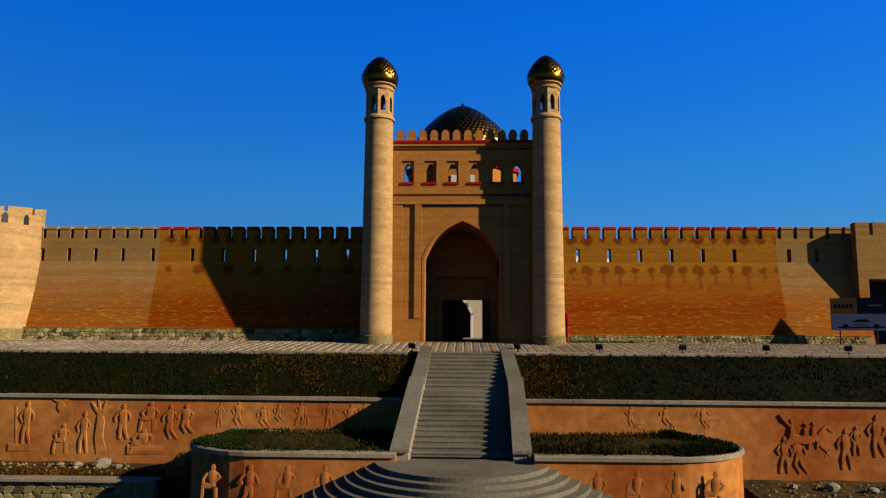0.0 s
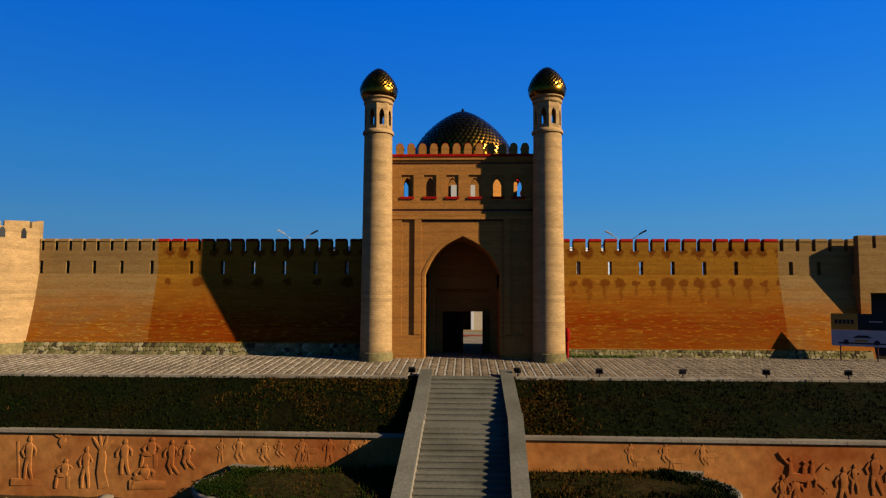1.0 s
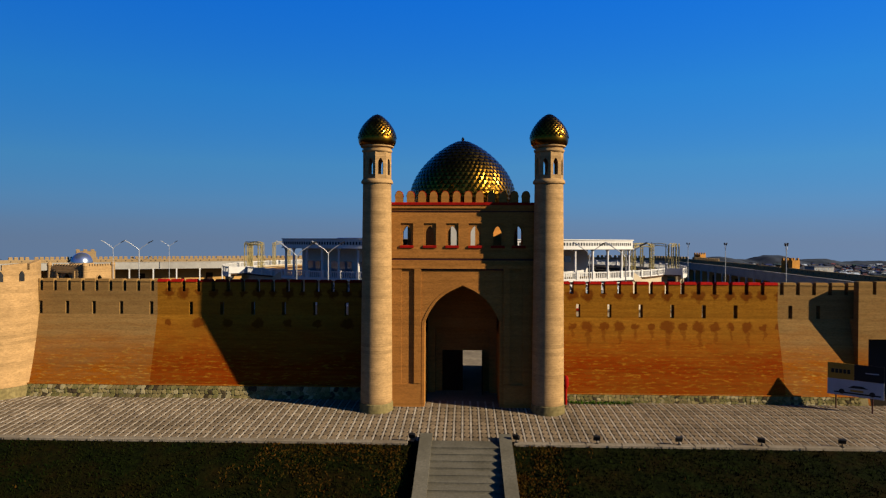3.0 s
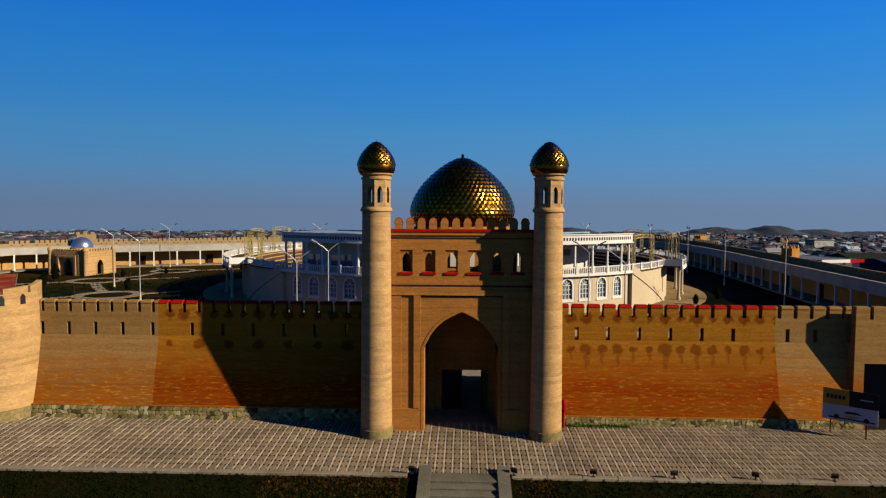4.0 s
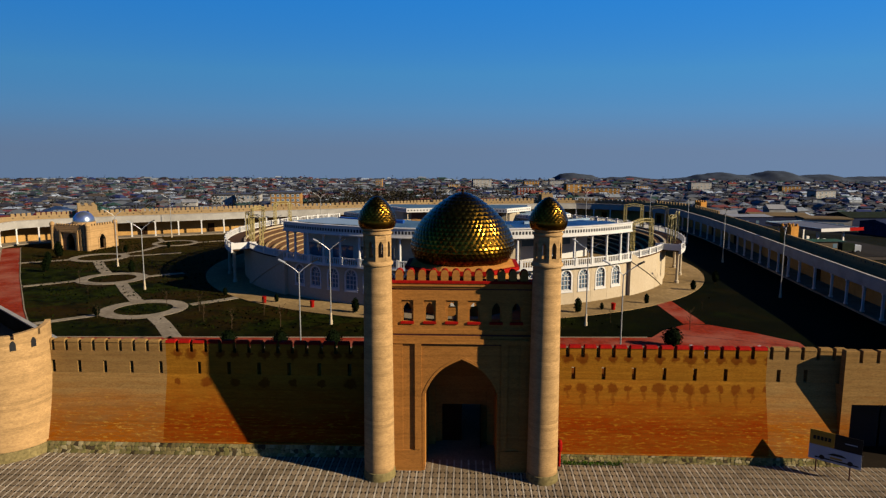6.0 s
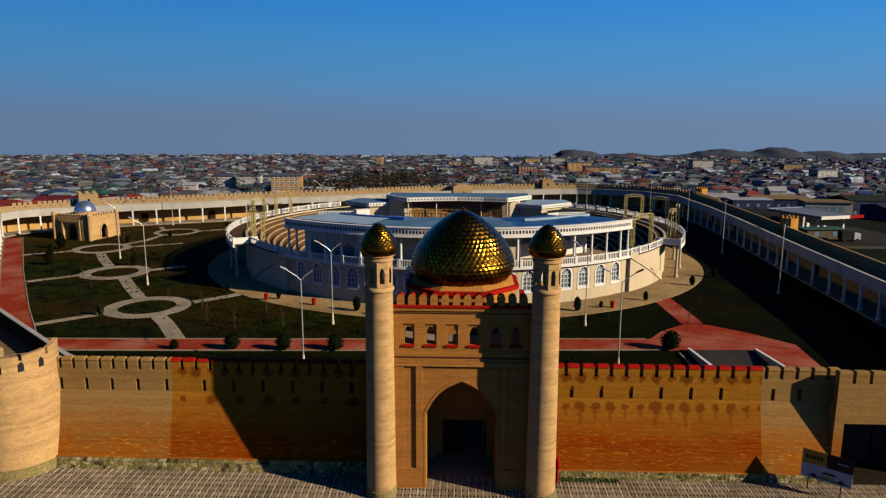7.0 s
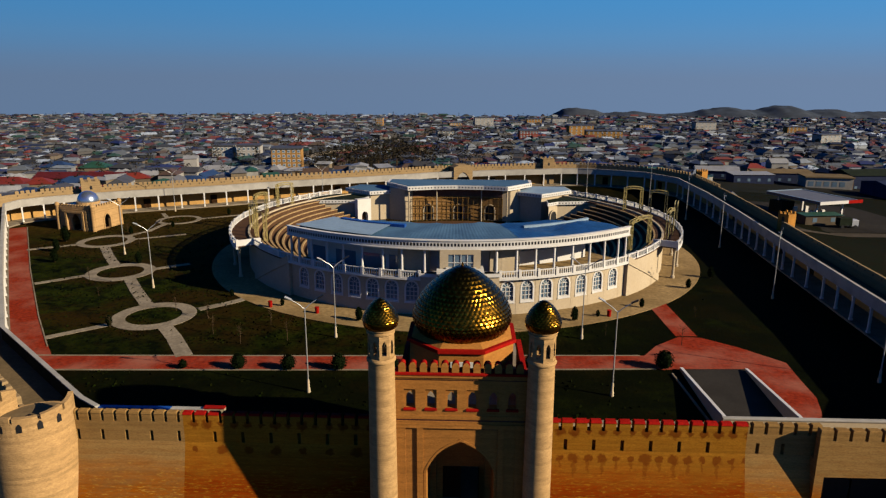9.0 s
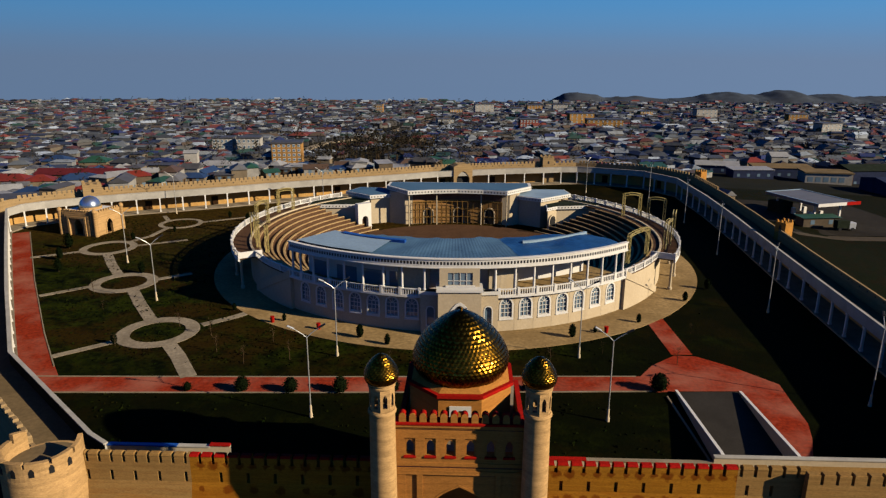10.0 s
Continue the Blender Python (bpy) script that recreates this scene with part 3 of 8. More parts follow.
def bank(name, x0, x1, label):
    nxx, nyy = int((x1 - x0) * 3), 24
    s = Shape()
    for j in range(nyy + 1):
        for i in range(nxx + 1):
            x = x0 + (x1 - x0) * i / nxx
            yb = bank_line(x) + 0.3
            k = j / nyy
            y = yb + (38.85 - yb) * k
            z = -1.98 + 1.85 * (k ** 0.8) + 0.10 * noise.noise((x * 0.9, y * 0.9, 0)) * math.sin(math.pi * k)
            s.v.append((x, y, z))
    w = nxx + 1
    s.f = [(j * w + i, j * w + i + 1, (j + 1) * w + i + 1, (j + 1) * w + i) for j in range(nyy) for i in range(nxx)]
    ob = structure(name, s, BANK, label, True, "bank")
    g = Shape()
    rng = random.Random(5)
    for _ in range(int((x1 - x0) * 330)):
        x, k = rng.uniform(x0 + 0.05, x1 - 0.05), rng.random()
        if noise.noise((x * 0.35, k * 2.0, 4.0)) < -0.25 and rng.random() < 0.75:
            continue
        yb = bank_line(x) + 0.3
        y = yb + (38.85 - yb) * k
        z = -2.0 + 1.85 * (k ** 0.8) + 0.10 * noise.noise((x * 0.9, y * 0.9, 0)) * math.sin(math.pi * k)
        h, w2, a = rng.uniform(0.06, 0.19), rng.uniform(0.02, 0.05), rng.uniform(0, math.pi)
        dx, dy = w2 * math.cos(a), w2 * math.sin(a)
        lx, ly = rng.uniform(-0.1, 0.1), rng.uniform(-0.1, 0.1)
        g.add([(x - dx, y - dy, z - 0.03), (x + dx, y + dy, z - 0.03), (x + lx + dx * 0.4, y + ly + dy * 0.4, z + h), (x + lx - dx * 0.4, y + ly - dy * 0.4, z + h * 0.85)], ((0, 1, 2, 3),))
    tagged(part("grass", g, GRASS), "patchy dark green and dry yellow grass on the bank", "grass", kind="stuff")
    return ob


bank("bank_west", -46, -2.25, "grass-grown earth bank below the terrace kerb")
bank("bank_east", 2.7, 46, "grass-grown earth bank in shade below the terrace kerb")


def carving(x, y, z0, height, width, lean=0.0, kind="standing"):
    """A low relief on the wall, kept to one plain shape of worn ridges."""
    s = Shape()
    rg = random.Random(int(x * 97 + z0 * 31))

    def ridge(path, wide, deep):
        """A worn ridge along a path on the wall: flat back, bevelled sides."""
        n = len(path)
        pts = []
        for i, (px, pz) in enumerate(path):
            ax, az = path[max(0, i - 1)]
            bx, bz = path[min(n - 1, i + 1)]
            l = math.hypot(bx - ax, bz - az) or 1
            ux, uz = -(bz - az) / l, (bx - ax) / l
            wd = wide[i] if hasattr(wide, "__len__") else wide
            dp = 0.45 * deep * (0.55 if i in (0, n - 1) else 1.0) * rg.uniform(0.85, 1.1)
            pts += [(px + ux * wd, 0.03, pz + uz * wd), (px + ux * wd * 0.75, -dp * 0.8, pz + uz * wd * 0.75), (px, -dp, pz), (px - ux * wd * 0.75, -dp * 0.8, pz - uz * wd * 0.75), (px - ux * wd, 0.03, pz - uz * wd)]
        f = [(i * 5 + k, i * 5 + k + 1, (i + 1) * 5 + k + 1, (i + 1) * 5 + k) for i in range(n - 1) for k in range(4)]
        f += [(0, 1, 2, 3, 4), tuple((n - 1) * 5 + k for k in (4, 3, 2, 1, 0))]
        s.add(pts, f)

    h, w = height, width
    q = lambda a: rg.uniform(-a, a)
    if kind in ("standing", "seated"):
        sit = kind == "seated"
        top = 0.98 * h
        ridge([(q(0.04), 0.42 * h), (0.02, 0.6 * h), (0.03 + q(0.03), 0.76 * h), (0.03, 0.83 * h)], [0.17 * w, 0.22 * w, 0.26 * w, 0.12 * w], 0.13)
        ridge([(0.04, 0.83 * h), (0.05, 0.9 * h), (0.05, top)], [0.08 * w, 0.13 * w, 0.07 * w], 0.11)
        if sit:
            ridge([(0.0, 0.45 * h), (-0.3 * w, 0.44 * h), (-0.48 * w, 0.4 * h)], [0.16 * w, 0.14 * w, 0.1 * w], 0.13)
            ridge([(-0.42 * w, 0.42 * h), (-0.45 * w, 0.2 * h), (-0.5 * w, 0.0)], 0.08 * w, 0.11)
            ridge([(0.2 * w, 0.4 * h), (0.22 * w, 0.0)], 0.12 * w, 0.08)
        else:
            ridge([(-0.06 * w, 0.45 * h), (-0.14 * w + q(0.05), 0.25 * h), (-0.2 * w + lean, 0.0)], [0.14 * w, 0.1 * w, 0.09 * w], 0.12)
            ridge([(0.08 * w, 0.45 * h), (0.15 * w + q(0.05), 0.25 * h), (0.24 * w + lean, 0.0)], [0.14 * w, 0.1 * w, 0.09 * w], 0.12)
        ridge([(-0.2 * w, 0.76 * h), (-0.4 * w, 0.62 * h), (-0.34 * w + q(0.1), 0.48 * h)], 0.075 * w, 0.1)
        ridge([(0.24 * w, 0.76 * h), (0.42 * w, 0.64 * h + q(0.05)), (0.3 * w + q(0.15), 0.52 * h)], 0.075 * w, 0.1)
    elif kind == "trunk":
        ridge([(0.1 * w, 0.0), (-0.05 * w, 0.3 * h), (0.0, 0.6 * h), (-0.05, 0.72 * h)], [0.3 * w, 0.22 * w, 0.2 * w, 0.16 * w], 0.1)
        for tx, tz in ((-0.45, 0.95), (-0.15, 1.0), (0.2, 1.0), (0.45, 0.9)):
            ridge([(0, 0.68 * h), (tx * w * 0.6, 0.84 * h), (tx * w, tz * h)], [0.11 * w, 0.07 * w, 0.04 * w], 0.09)
    elif kind == "group":
        ridge([(-0.33 * w, 0.36 * h), (-0.22 * w, 0.5 * h), (0.0, 0.47 * h), (0.2 * w, 0.53 * h)], [0.05 * w, 0.085 * w, 0.08 * w, 0.06 * w], 0.15)
        ridge([(0.18 * w, 0.52 * h), (0.27 * w, 0.72 * h), (0.33 * w, 0.84 * h)], [0.06 * w, 0.045 * w, 0.03 * w], 0.14)
        ridge([(0.31 * w, 0.84 * h), (0.37 * w, 0.76 * h), (0.42 * w, 0.68 * h)], [0.03 * w, 0.035 * w, 0.022 * w], 0.13)
        for a, b, c in ((-0.3, -0.36, -0.32), (-0.22, -0.2, -0.26), (0.16, 0.3, 0.36), (0.2, 0.36, 0.28)):
            ridge([(a * w, 0.42 * h), (b * w, 0.24 * h), (c * w, 0.08 * h)], [0.034 * w, 0.026 * w, 0.018 * w], 0.11)
        for a, up in ((-0.24, 0.98), (-0.02, 0.9), (0.11, 0.93)):
            ridge([(a * w, 0.5 * h), (a * w + 0.03, 0.66 * h), (a * w + 0.02, (up - 0.12) * h)], [0.05 * w, 0.05 * w, 0.03 * w], 0.17)
            ridge([(a * w + 0.02, (up - 0.1) * h), (a * w + 0.03, (up - 0.03) * h), (a * w + 0.03, up * h)], [0.02 * w, 0.03 * w, 0.018 * w], 0.14)
            ridge([(a * w + 0.02, 0.56 * h), (a * w + 0.16, 0.42 * h), (a * w + 0.12, 0.26 * h)], 0.022 * w, 0.15)
        ridge([(-0.26 * w, 0.82 * h), (-0.36 * w, 0.98 * h), (-0.42 * w, 1.1 * h)], [0.026 * w, 0.02 * w, 0.016 * w], 0.12)
    elif kind == "beast":
        ridge([(-0.4 * w, 0.6 * h), (0.0, 0.62 * h), (0.35 * w, 0.66 * h)], [0.1 * w, 0.15 * w, 0.1 * w], 0.1)
        ridge([(0.33 * w, 0.68 * h), (0.45 * w, 0.9 * h), (0.58 * w, 0.86 * h)], [0.09 * w, 0.08 * w, 0.04 * w], 0.09)
        for lx, ly in ((-0.34, -0.44), (-0.26, -0.2), (0.22, 0.16), (0.3, 0.42)):
            ridge([(lx * w, 0.55 * h), (ly * w, 0.0)], 0.045 * w, 0.07)
    elif kind == "bench":
        ridge([(-0.5 * w, 0.5 * h), (0.5 * w, 0.5 * h)], 0.5 * h, 0.1)
    elif kind == "staff":
        ridge([(0.1, 0.0), (0.0, h)], 0.06, 0.08)
    m = pose(x, y, z0)
    worn = 0.35 if y < 27 else 0.5 if abs(x) < 11.6 else 1.15
    s.v = [tuple(m @ Vector((p[0], p[1] * worn, p[2]))) for p in s.v]
    return s


def relief_wall(name, x0, x1, label):
    root = thing(name, ((x0 + x1) / 2, bank_line((x0 + x1) / 2), -6.1), label, "wall", kind="structure")
    line = [(x0 + (x1 - x0) * i / 20, bank_line(x0 + (x1 - x0) * i / 20)) for i in range(21)]
    part("panel", Shape().sweep(line, ((0, -6.1), (0.36, -6.1), (0.36, -1.98), (0, -1.98))), RELIEF, root)
    n = int(abs(x1 - x0) / 2.4)
    for i in range(n):
        a, b = x0 + (x1 - x0) * i / n, x0 + (x1 - x0) * (i + 1) / n
        g = 0.008
        pts = [(a + g, bank_line(a) - 0.1), (b - g, bank_line(b) - 0.1), (b - g, bank_line(b) + 0.42), (a + g, bank_line(a) + 0.42)]
        part("coping_stone", Shape().prism(pts, -1.98, -1.85 + random.uniform(-0.01, 0.01)), CONCRETE, root, "pale concrete coping")
    return root


relief_w = relief_wall("wall_relief_west", -46, -2.25, "terracotta-plastered retaining wall with low reliefs")
relief_e = relief_wall("wall_relief_east", 2.7, 46, "terracotta-plastered retaining wall with low reliefs, beside the stair")
WEST = ((-20.4, -4.15, 2.05, 0.8, 0.0, "standing"), (-20.45, -4.5, 0.4, 1.5, 0, "bench"), (-20.95, -4.1, 1.7, 0.14, 0.0, "staff"), (-18.6, -4.55, 1.4, 0.85, 0, "seated"), (-17.6, -4.5, 1.95, 0.75, 0, "standing"),
        (-18.75, -2.55, 0.5, 0.9, 0, "trunk"), (-16.8, -4.5, 2.45, 1.1, 0, "trunk"), (-15.75, -3.85, 1.65, 0.85, 0.05, "standing"), (-14.45, -3.5, 1.4, 0.95, -0.1, "seated"), (-14.75, -4.5, 1.15, 1.1, 0.1, "seated"), (-14.6, -4.6, 0.55, 1.7, 0, "bench"),
        (-13.5, -3.8, 1.6, 0.75, 0.2, "standing"), (-12.75, -3.55, 1.35, 0.85, 0.2, "standing"), (-11.15, -3.25, 1.15, 0.45, 0.0, "standing"), (-10.3, -3.2, 1.15, 0.6, 0.15, "standing"), (-9.1, -3.2, 0.95, 0.65, 0.2, "standing"), (-8.4, -2.95, 0.8, 0.5, 0.2, "standing"),
        (-7.35, -3.1, 1.05, 0.6, -0.1, "standing"), (-6.8, -3.1, 0.75, 0.9, 0, "beast"), (-6.05, -3.15, 1.15, 0.6, 0.0, "standing"), (-5.05, -3.1, 1.0, 0.65, 0.2, "standing"), (-4.4, -2.95, 0.9, 0.55, 0.2, "standing"), (-3.5, -3.1, 1.0, 0.5, 0.0, "standing"),
        (-22.6, -4.4, 1.9, 0.7, 0, "standing"), (-24.5, -4.4, 1.9, 0.7, 0, "standing"), (-27, -4.4, 1.9, 0.8, 0, "standing"))
for x, z, h, w, ln, k in WEST:
    tagged(part("relief_carving", carving(x, bank_line(x), z, h, w, ln, k), RELIEF, None, "", True), "weathered terracotta low relief on the retaining wall", "relief", "reliefs on the west wall")
EAST = ((7.65, -2.95, 0.9, 0.5, 0.1, "standing"), (8.1, -3.1, 0.45, 0.6, 0, "beast"), (9.2, -2.9, 0.85, 0.6, 0.2, "standing"), (9.8, -3.2, 0.6, 0.9, 0, "beast"), (10.85, -2.95, 0.95, 0.55, 0.2, "standing"), (11.3, -3.0, 0.7, 0.8, 0, "beast"),
        (15.3, -4.3, 1.75, 2.7, 0, "group"), (14.3, -4.9, 1.6, 0.75, -0.05, "standing"), (14.9, -4.9, 1.55, 0.75, 0.2, "standing"), (16.95, -4.7, 1.8, 0.85, 0.0, "standing"), (17.4, -4.1, 1.3, 0.6, 0.0, "standing"),
        (18.3, -4.15, 1.85, 0.95, 0.1, "standing"), (19.1, -4.5, 1.9, 0.85, 0.1, "standing"), (20.3, -4.4, 1.9, 0.8, 0, "standing"), (22.4, -4.4, 1.8, 2.4, 0, "group"))
for x, z, h, w, ln, k in EAST:
    tagged(part("relief_carving", carving(x, bank_line(x), z, h, w, ln, k), RELIEF, None, "", True), "bold terracotta low relief on the retaining wall", "relief", "reliefs on the east wall")


def planter(name, side, cx, label):
    """A raised bed with a rounded end between the relief wall and the stair."""
    front, inner, back = 25.9 if side < 0 else 25.65, 2.35 if side < 0 else 2.75, 31.5
    cy, rx, ry = 28.6, 3.5, 28.6 - front
    outline = [(side * inner, front)] + [(side * (abs(cx) + rx * math.sin(radians(a))), cy - ry * math.cos(radians(a))) for a in range(0, 161, 10)]
    outline = [p for p in outline if p[1] < bank_line(p[0]) - 0.05] + [(side * (abs(cx) + rx * 0.9), back - (0.05 if side < 0 else 0.2))]
    root = thing(name, (cx, cy, -6.1), label, "planter", kind="")
    line = outline if side > 0 else outline[::-1]
    body = Shape().sweep(line, ((0.0, -6.1), (0.35, -6.1), (0.35, -3.42), (0.0, -3.42)))
    part("planter_wall", body, RELIEF, root)
    rim = Shape().sweep(line, ((-0.09, -3.42), (0.42, -3.42), (0.42, -3.27), (0.36, -3.24), (-0.04, -3.24), (-0.09, -3.28)))
    part("rim", rim, CONCRETE, root, "pale concrete rim")
    soil = Shape()
    poly = outline + [(side * inner, back)]
    mx, my = sum(p[0] for p in poly) / len(poly), sum(p[1] for p in poly) / len(poly)
    rings = 7
    for q in range(rings + 1):
        for p in poly:
            x, y = mx + (p[0] - mx) * q / rings * 0.985, my + (p[1] - my) * q / rings * 0.985
            soil.v.append((x, y, -3.36 + 0.16 * (1 - (q / rings) ** 2) + 0.05 * noise.noise((x, y, 7))))
    w = len(poly)
    soil.f = [(q * w + i, q * w + (i + 1) % w, (q + 1) * w + (i + 1) % w, (q + 1) * w + i) for q in range(rings) for i in range(w)]
    part("soil", soil, BED_SOIL, root, "dry soil with weeds")
    g, rng = Shape(), random.Random(11 + side)
    for _ in range(16000):
        q, i = math.sqrt(rng.random()) * 0.97, rng.randrange(w)
        k = rng.random()
        px, py = poly[i][0] * k + poly[(i + 1) % w][0] * (1 - k), poly[i][1] * k + poly[(i + 1) % w][1] * (1 - k)
        x, y = mx + (px - mx) * q, my + (py - my) * q
        thick = noise.noise((x * 0.5, y * 0.5, 2.0 + side))
        if thick < -0.1 and rng.random() < 0.7:
            continue
        h, a, ww = rng.uniform(0.05, 0.16) * (1 + 2.2 * max(0, thick)), rng.uniform(0, math.pi), rng.uniform(0.02, 0.05)
        dx, dy = ww * math.cos(a), ww * math.sin(a)
        lx, ly, z = rng.uniform(-0.1, 0.1), rng.uniform(-0.1, 0.1), -3.3
        g.add([(x - dx, y - dy, z), (x + dx, y + dy, z), (x + lx + dx * 0.3, y + ly + dy * 0.3, z + h), (x + lx - dx * 0.3, y + ly - dy * 0.3, z + h * 0.85)], ((0, 1, 2, 3),))
    tagged(part("grass", g, WEED if side < 0 else GRASS), "green and straw-coloured weeds in the raised bed", "grass", kind="stuff")
    for k in range(5):
        x = side * (3.6 + 1.4 * k)
        tagged(part("relief_carving", carving(x, front, -5.15, 1.45, 0.75, 0.1 * side, "standing" if k % 2 else "seated"), RELIEF, None, "", True),
               "worn terracotta low relief on the raised bed's wall", "relief", "reliefs on the raised beds")
    return root


planter("raised_bed", -1, -7.4, "terracotta-walled raised bed of green weeds beside the stair")
planter("raised_bed", 1, 7.7, "terracotta-walled raised bed of dry weeds beside the stair")

# the stair: two flights between sloping cheek walls, and round steps at its foot
stair = thing("staircase", (0, 33, -6.1), "grey stone staircase with sloping cheek walls up to the gate", "staircase")
UP, LOW = 9, 12


def lane(y):
    """How far the stair's axis has drifted east at y."""
    return 0.06 + 0.22 * min(1.0, max(0.0, (y - 26.2) / 6.0))


for i in range(UP):
    y0, z = 33.0 + (38.75 - 33.0) * i / UP, -1.51 + 1.51 * (i + 1) / UP
    part("step", Shape().chamfered(-1.96 + lane(y0), 1.96 + lane(y0), y0 - 0.02, 39.3, z - 0.055, z, 0.012).box(-1.955 + lane(y0), 1.955 + lane(y0), y0, 39.29, z - 0.175, z - 0.055), STEP, stair)
part("landing", Shape().chamfered(-1.68, 2.24, 31.95, 39.0, -1.75, -1.51, 0.018), STEP, stair)
for i in range(LOW):
    y0, z = 27.0 + (31.95 - 27.0) * i / LOW, -3.575 + (3.575 - 1.51) * (i + 1) / (LOW + 1)
    part("step", Shape().chamfered(-1.96 + lane(y0), 1.96 + lane(y0), y0 - 0.02, 32.1, z - 0.055, z, 0.012).box(-1.955 + lane(y0), 1.955 + lane(y0), y0, 32.09, z - 0.165, z - 0.055), STEP, stair)
part("stair_core", Shape().prism([(-1.84, 27.1), (2.02, 27.1), (2.22, 39.2), (-1.66, 39.2)], -6.1, [-3.7, -3.7, -0.25, -0.25]), CONCRETE, stair)
for sx in (-1, 1):
    a, b = sorted((sx * 1.965, sx * 2.62))
    low = Shape().prism([(a + 0.06, 26.2), (b + 0.06, 26.2), (b + 0.28, 32.2), (a + 0.28, 32.2)], -6.1, [-3.28, -3.28, -1.02, -1.02])
    part("cheek_wall", low, CONCRETE, stair)
    part("cheek_wall", Shape().prism([(a + 0.28, 32.2), (b + 0.28, 32.2), (b + 0.28, 39.5), (a + 0.28, 39.5)], -6.1, [-1.28, -1.28, 0.22, 0.22]), CONCRETE, stair)
    part("cheek_cap", Shape().prism([(a + 0.03, 26.1), (b + 0.09, 26.1), (b + 0.31, 32.3), (a + 0.25, 32.3)], [-3.28, -3.28, -1.02, -1.02], [-3.16, -3.16, -0.9, -0.9]), STEP, stair)
    part("cheek_cap", Shape().prism([(a + 0.25, 32.304), (b + 0.31, 32.304), (b + 0.31, 39.6), (a + 0.25, 39.6)], [-1.26, -1.26, 0.22, 0.22], [-1.14, -1.14, 0.34, 0.34]), STEP, stair)
for i in range(15):
    r, z = 3.3 + 0.37 * i, -3.575 - 0.165 * i
    ring = Shape()
    n = 56
    pts = [(0.1 + r * math.cos(math.pi + math.pi * k / n), 26.6 + r * math.sin(math.pi + math.pi * k / n)) for k in range(n + 1)]
    ring.prism(pts, z - 0.2, z)
    part("round_step", ring, STEP, stair)

# ground in front of the relief walls
low = Shape()
for a, b, y0, z in ((-46, -11.4, 29.0, -4.9), (11.9, 46, 24.0, -5.2)):
    nn = 40
    base = len(low.v)
    for j in range(9):
        for i in range(nn + 1):
            x = a + (b - a) * i / nn
            y = y0 + (bank_line(x) - y0 + 0.1) * j / 8
            low.v.append((x, y, z + 0.12 * noise.noise((x, y, 1.5)) + (0.0 if j else -0.05)))
    low.f += [(base + j * (nn + 1) + i, base + j * (nn + 1) + i + 1, base + (j + 1) * (nn + 1) + i + 1, base + (j + 1) * (nn + 1) + i) for j in range(8) for i in range(nn)]
structure("ground_strip", low, SOIL, "stony strip of dry soil at the foot of the relief walls", True, "ground")
low = Shape().prism([(11.9, 19), (46, 19), (46, 24.02), (11.9, 24.02)], -6.2, -5.25)
structure("ground_apron", low, SOIL, "bare soil apron below the relief wall", False, "ground")
rubble = thing("wall_rubble_low", (-29, 28.8, -6.1), "low rubble-stone wall with a pale coping, below the relief", "wall", kind="structure")
part("rubble_core", Shape().box(-46, -12.6, 28.62, 29.05, -6.2, -5.02), MORTAR, rubble)
part("coping", Shape().chamfered(-46, -12.5, 28.42, 29.12, -5.02, -4.9, 0.02), CONCRETE, rubble, "pale concrete coping")
rng = random.Random(3)
for cx, cy, cz, r in ((-16.05, 30.9, -4.86, 0.42), (-17.2, 31.0, -4.86, 0.2), (-15.2, 30.7, -4.86, 0.17), (-16.9, 30.3, -4.86, 0.14), (-18.0, 31.0, -4.86, 0.16), (15.4, 29.6, -5.18, 0.3), (13.9, 29.8, -5.18, 0.18), (16.8, 29.2, -5.18, 0.22), (18.1, 29.9, -5.18, 0.25)):
    s = Shape().lathe([(r * 0.7, cz - 0.05), (r, cz + r * 0.3), (r * 0.85, cz + r * 0.65), (r * 0.35, cz + r * 0.85)], 9, (cx, cy))
    s.v = [(x + rng.uniform(-0.2, 0.2) * r, y + rng.uniform(-0.2, 0.2) * r, z + rng.uniform(-0.08, 0.08) * r) for x, y, z in s.v]
    tagged(part("boulder", s, CONCRETE, None, "", True), "pale loose boulder lying on dry soil", "rock", "loose rocks")
rng = random.Random(8)
pebbles = Shape()
for _ in range(420):
    east = rng.random() < 0.6
    x = rng.uniform(12.2, 24) if east else rng.uniform(-24, -12.5)
    y = rng.uniform(25.5, 30.8) if east else rng.uniform(29.2, 31.5)
    z, r = (-5.2 if east else -4.88), rng.uniform(0.04, 0.13)
    pts = [(x + r * math.cos(a) * rng.uniform(0.7, 1.2), y + r * math.sin(a) * rng.uniform(0.7, 1.2), z) for a in (0, 1.3, 2.5, 3.8, 5.0)]
    pebbles.add(pts + [(x, y, z + r * 0.8)], [(i, (i + 1) % 5, 5) for i in range(5)])
tagged(part("gravel", pebbles, STONE), "loose grey-brown stones scattered on soil", "gravel", kind="stuff")


# ---- the fortress wall ----
def wall_y(z):
    """The wall's face: battered below, plumb along the parapet."""
    return 47.45 + (min(z, 6.1) - 0.36) * 0.265


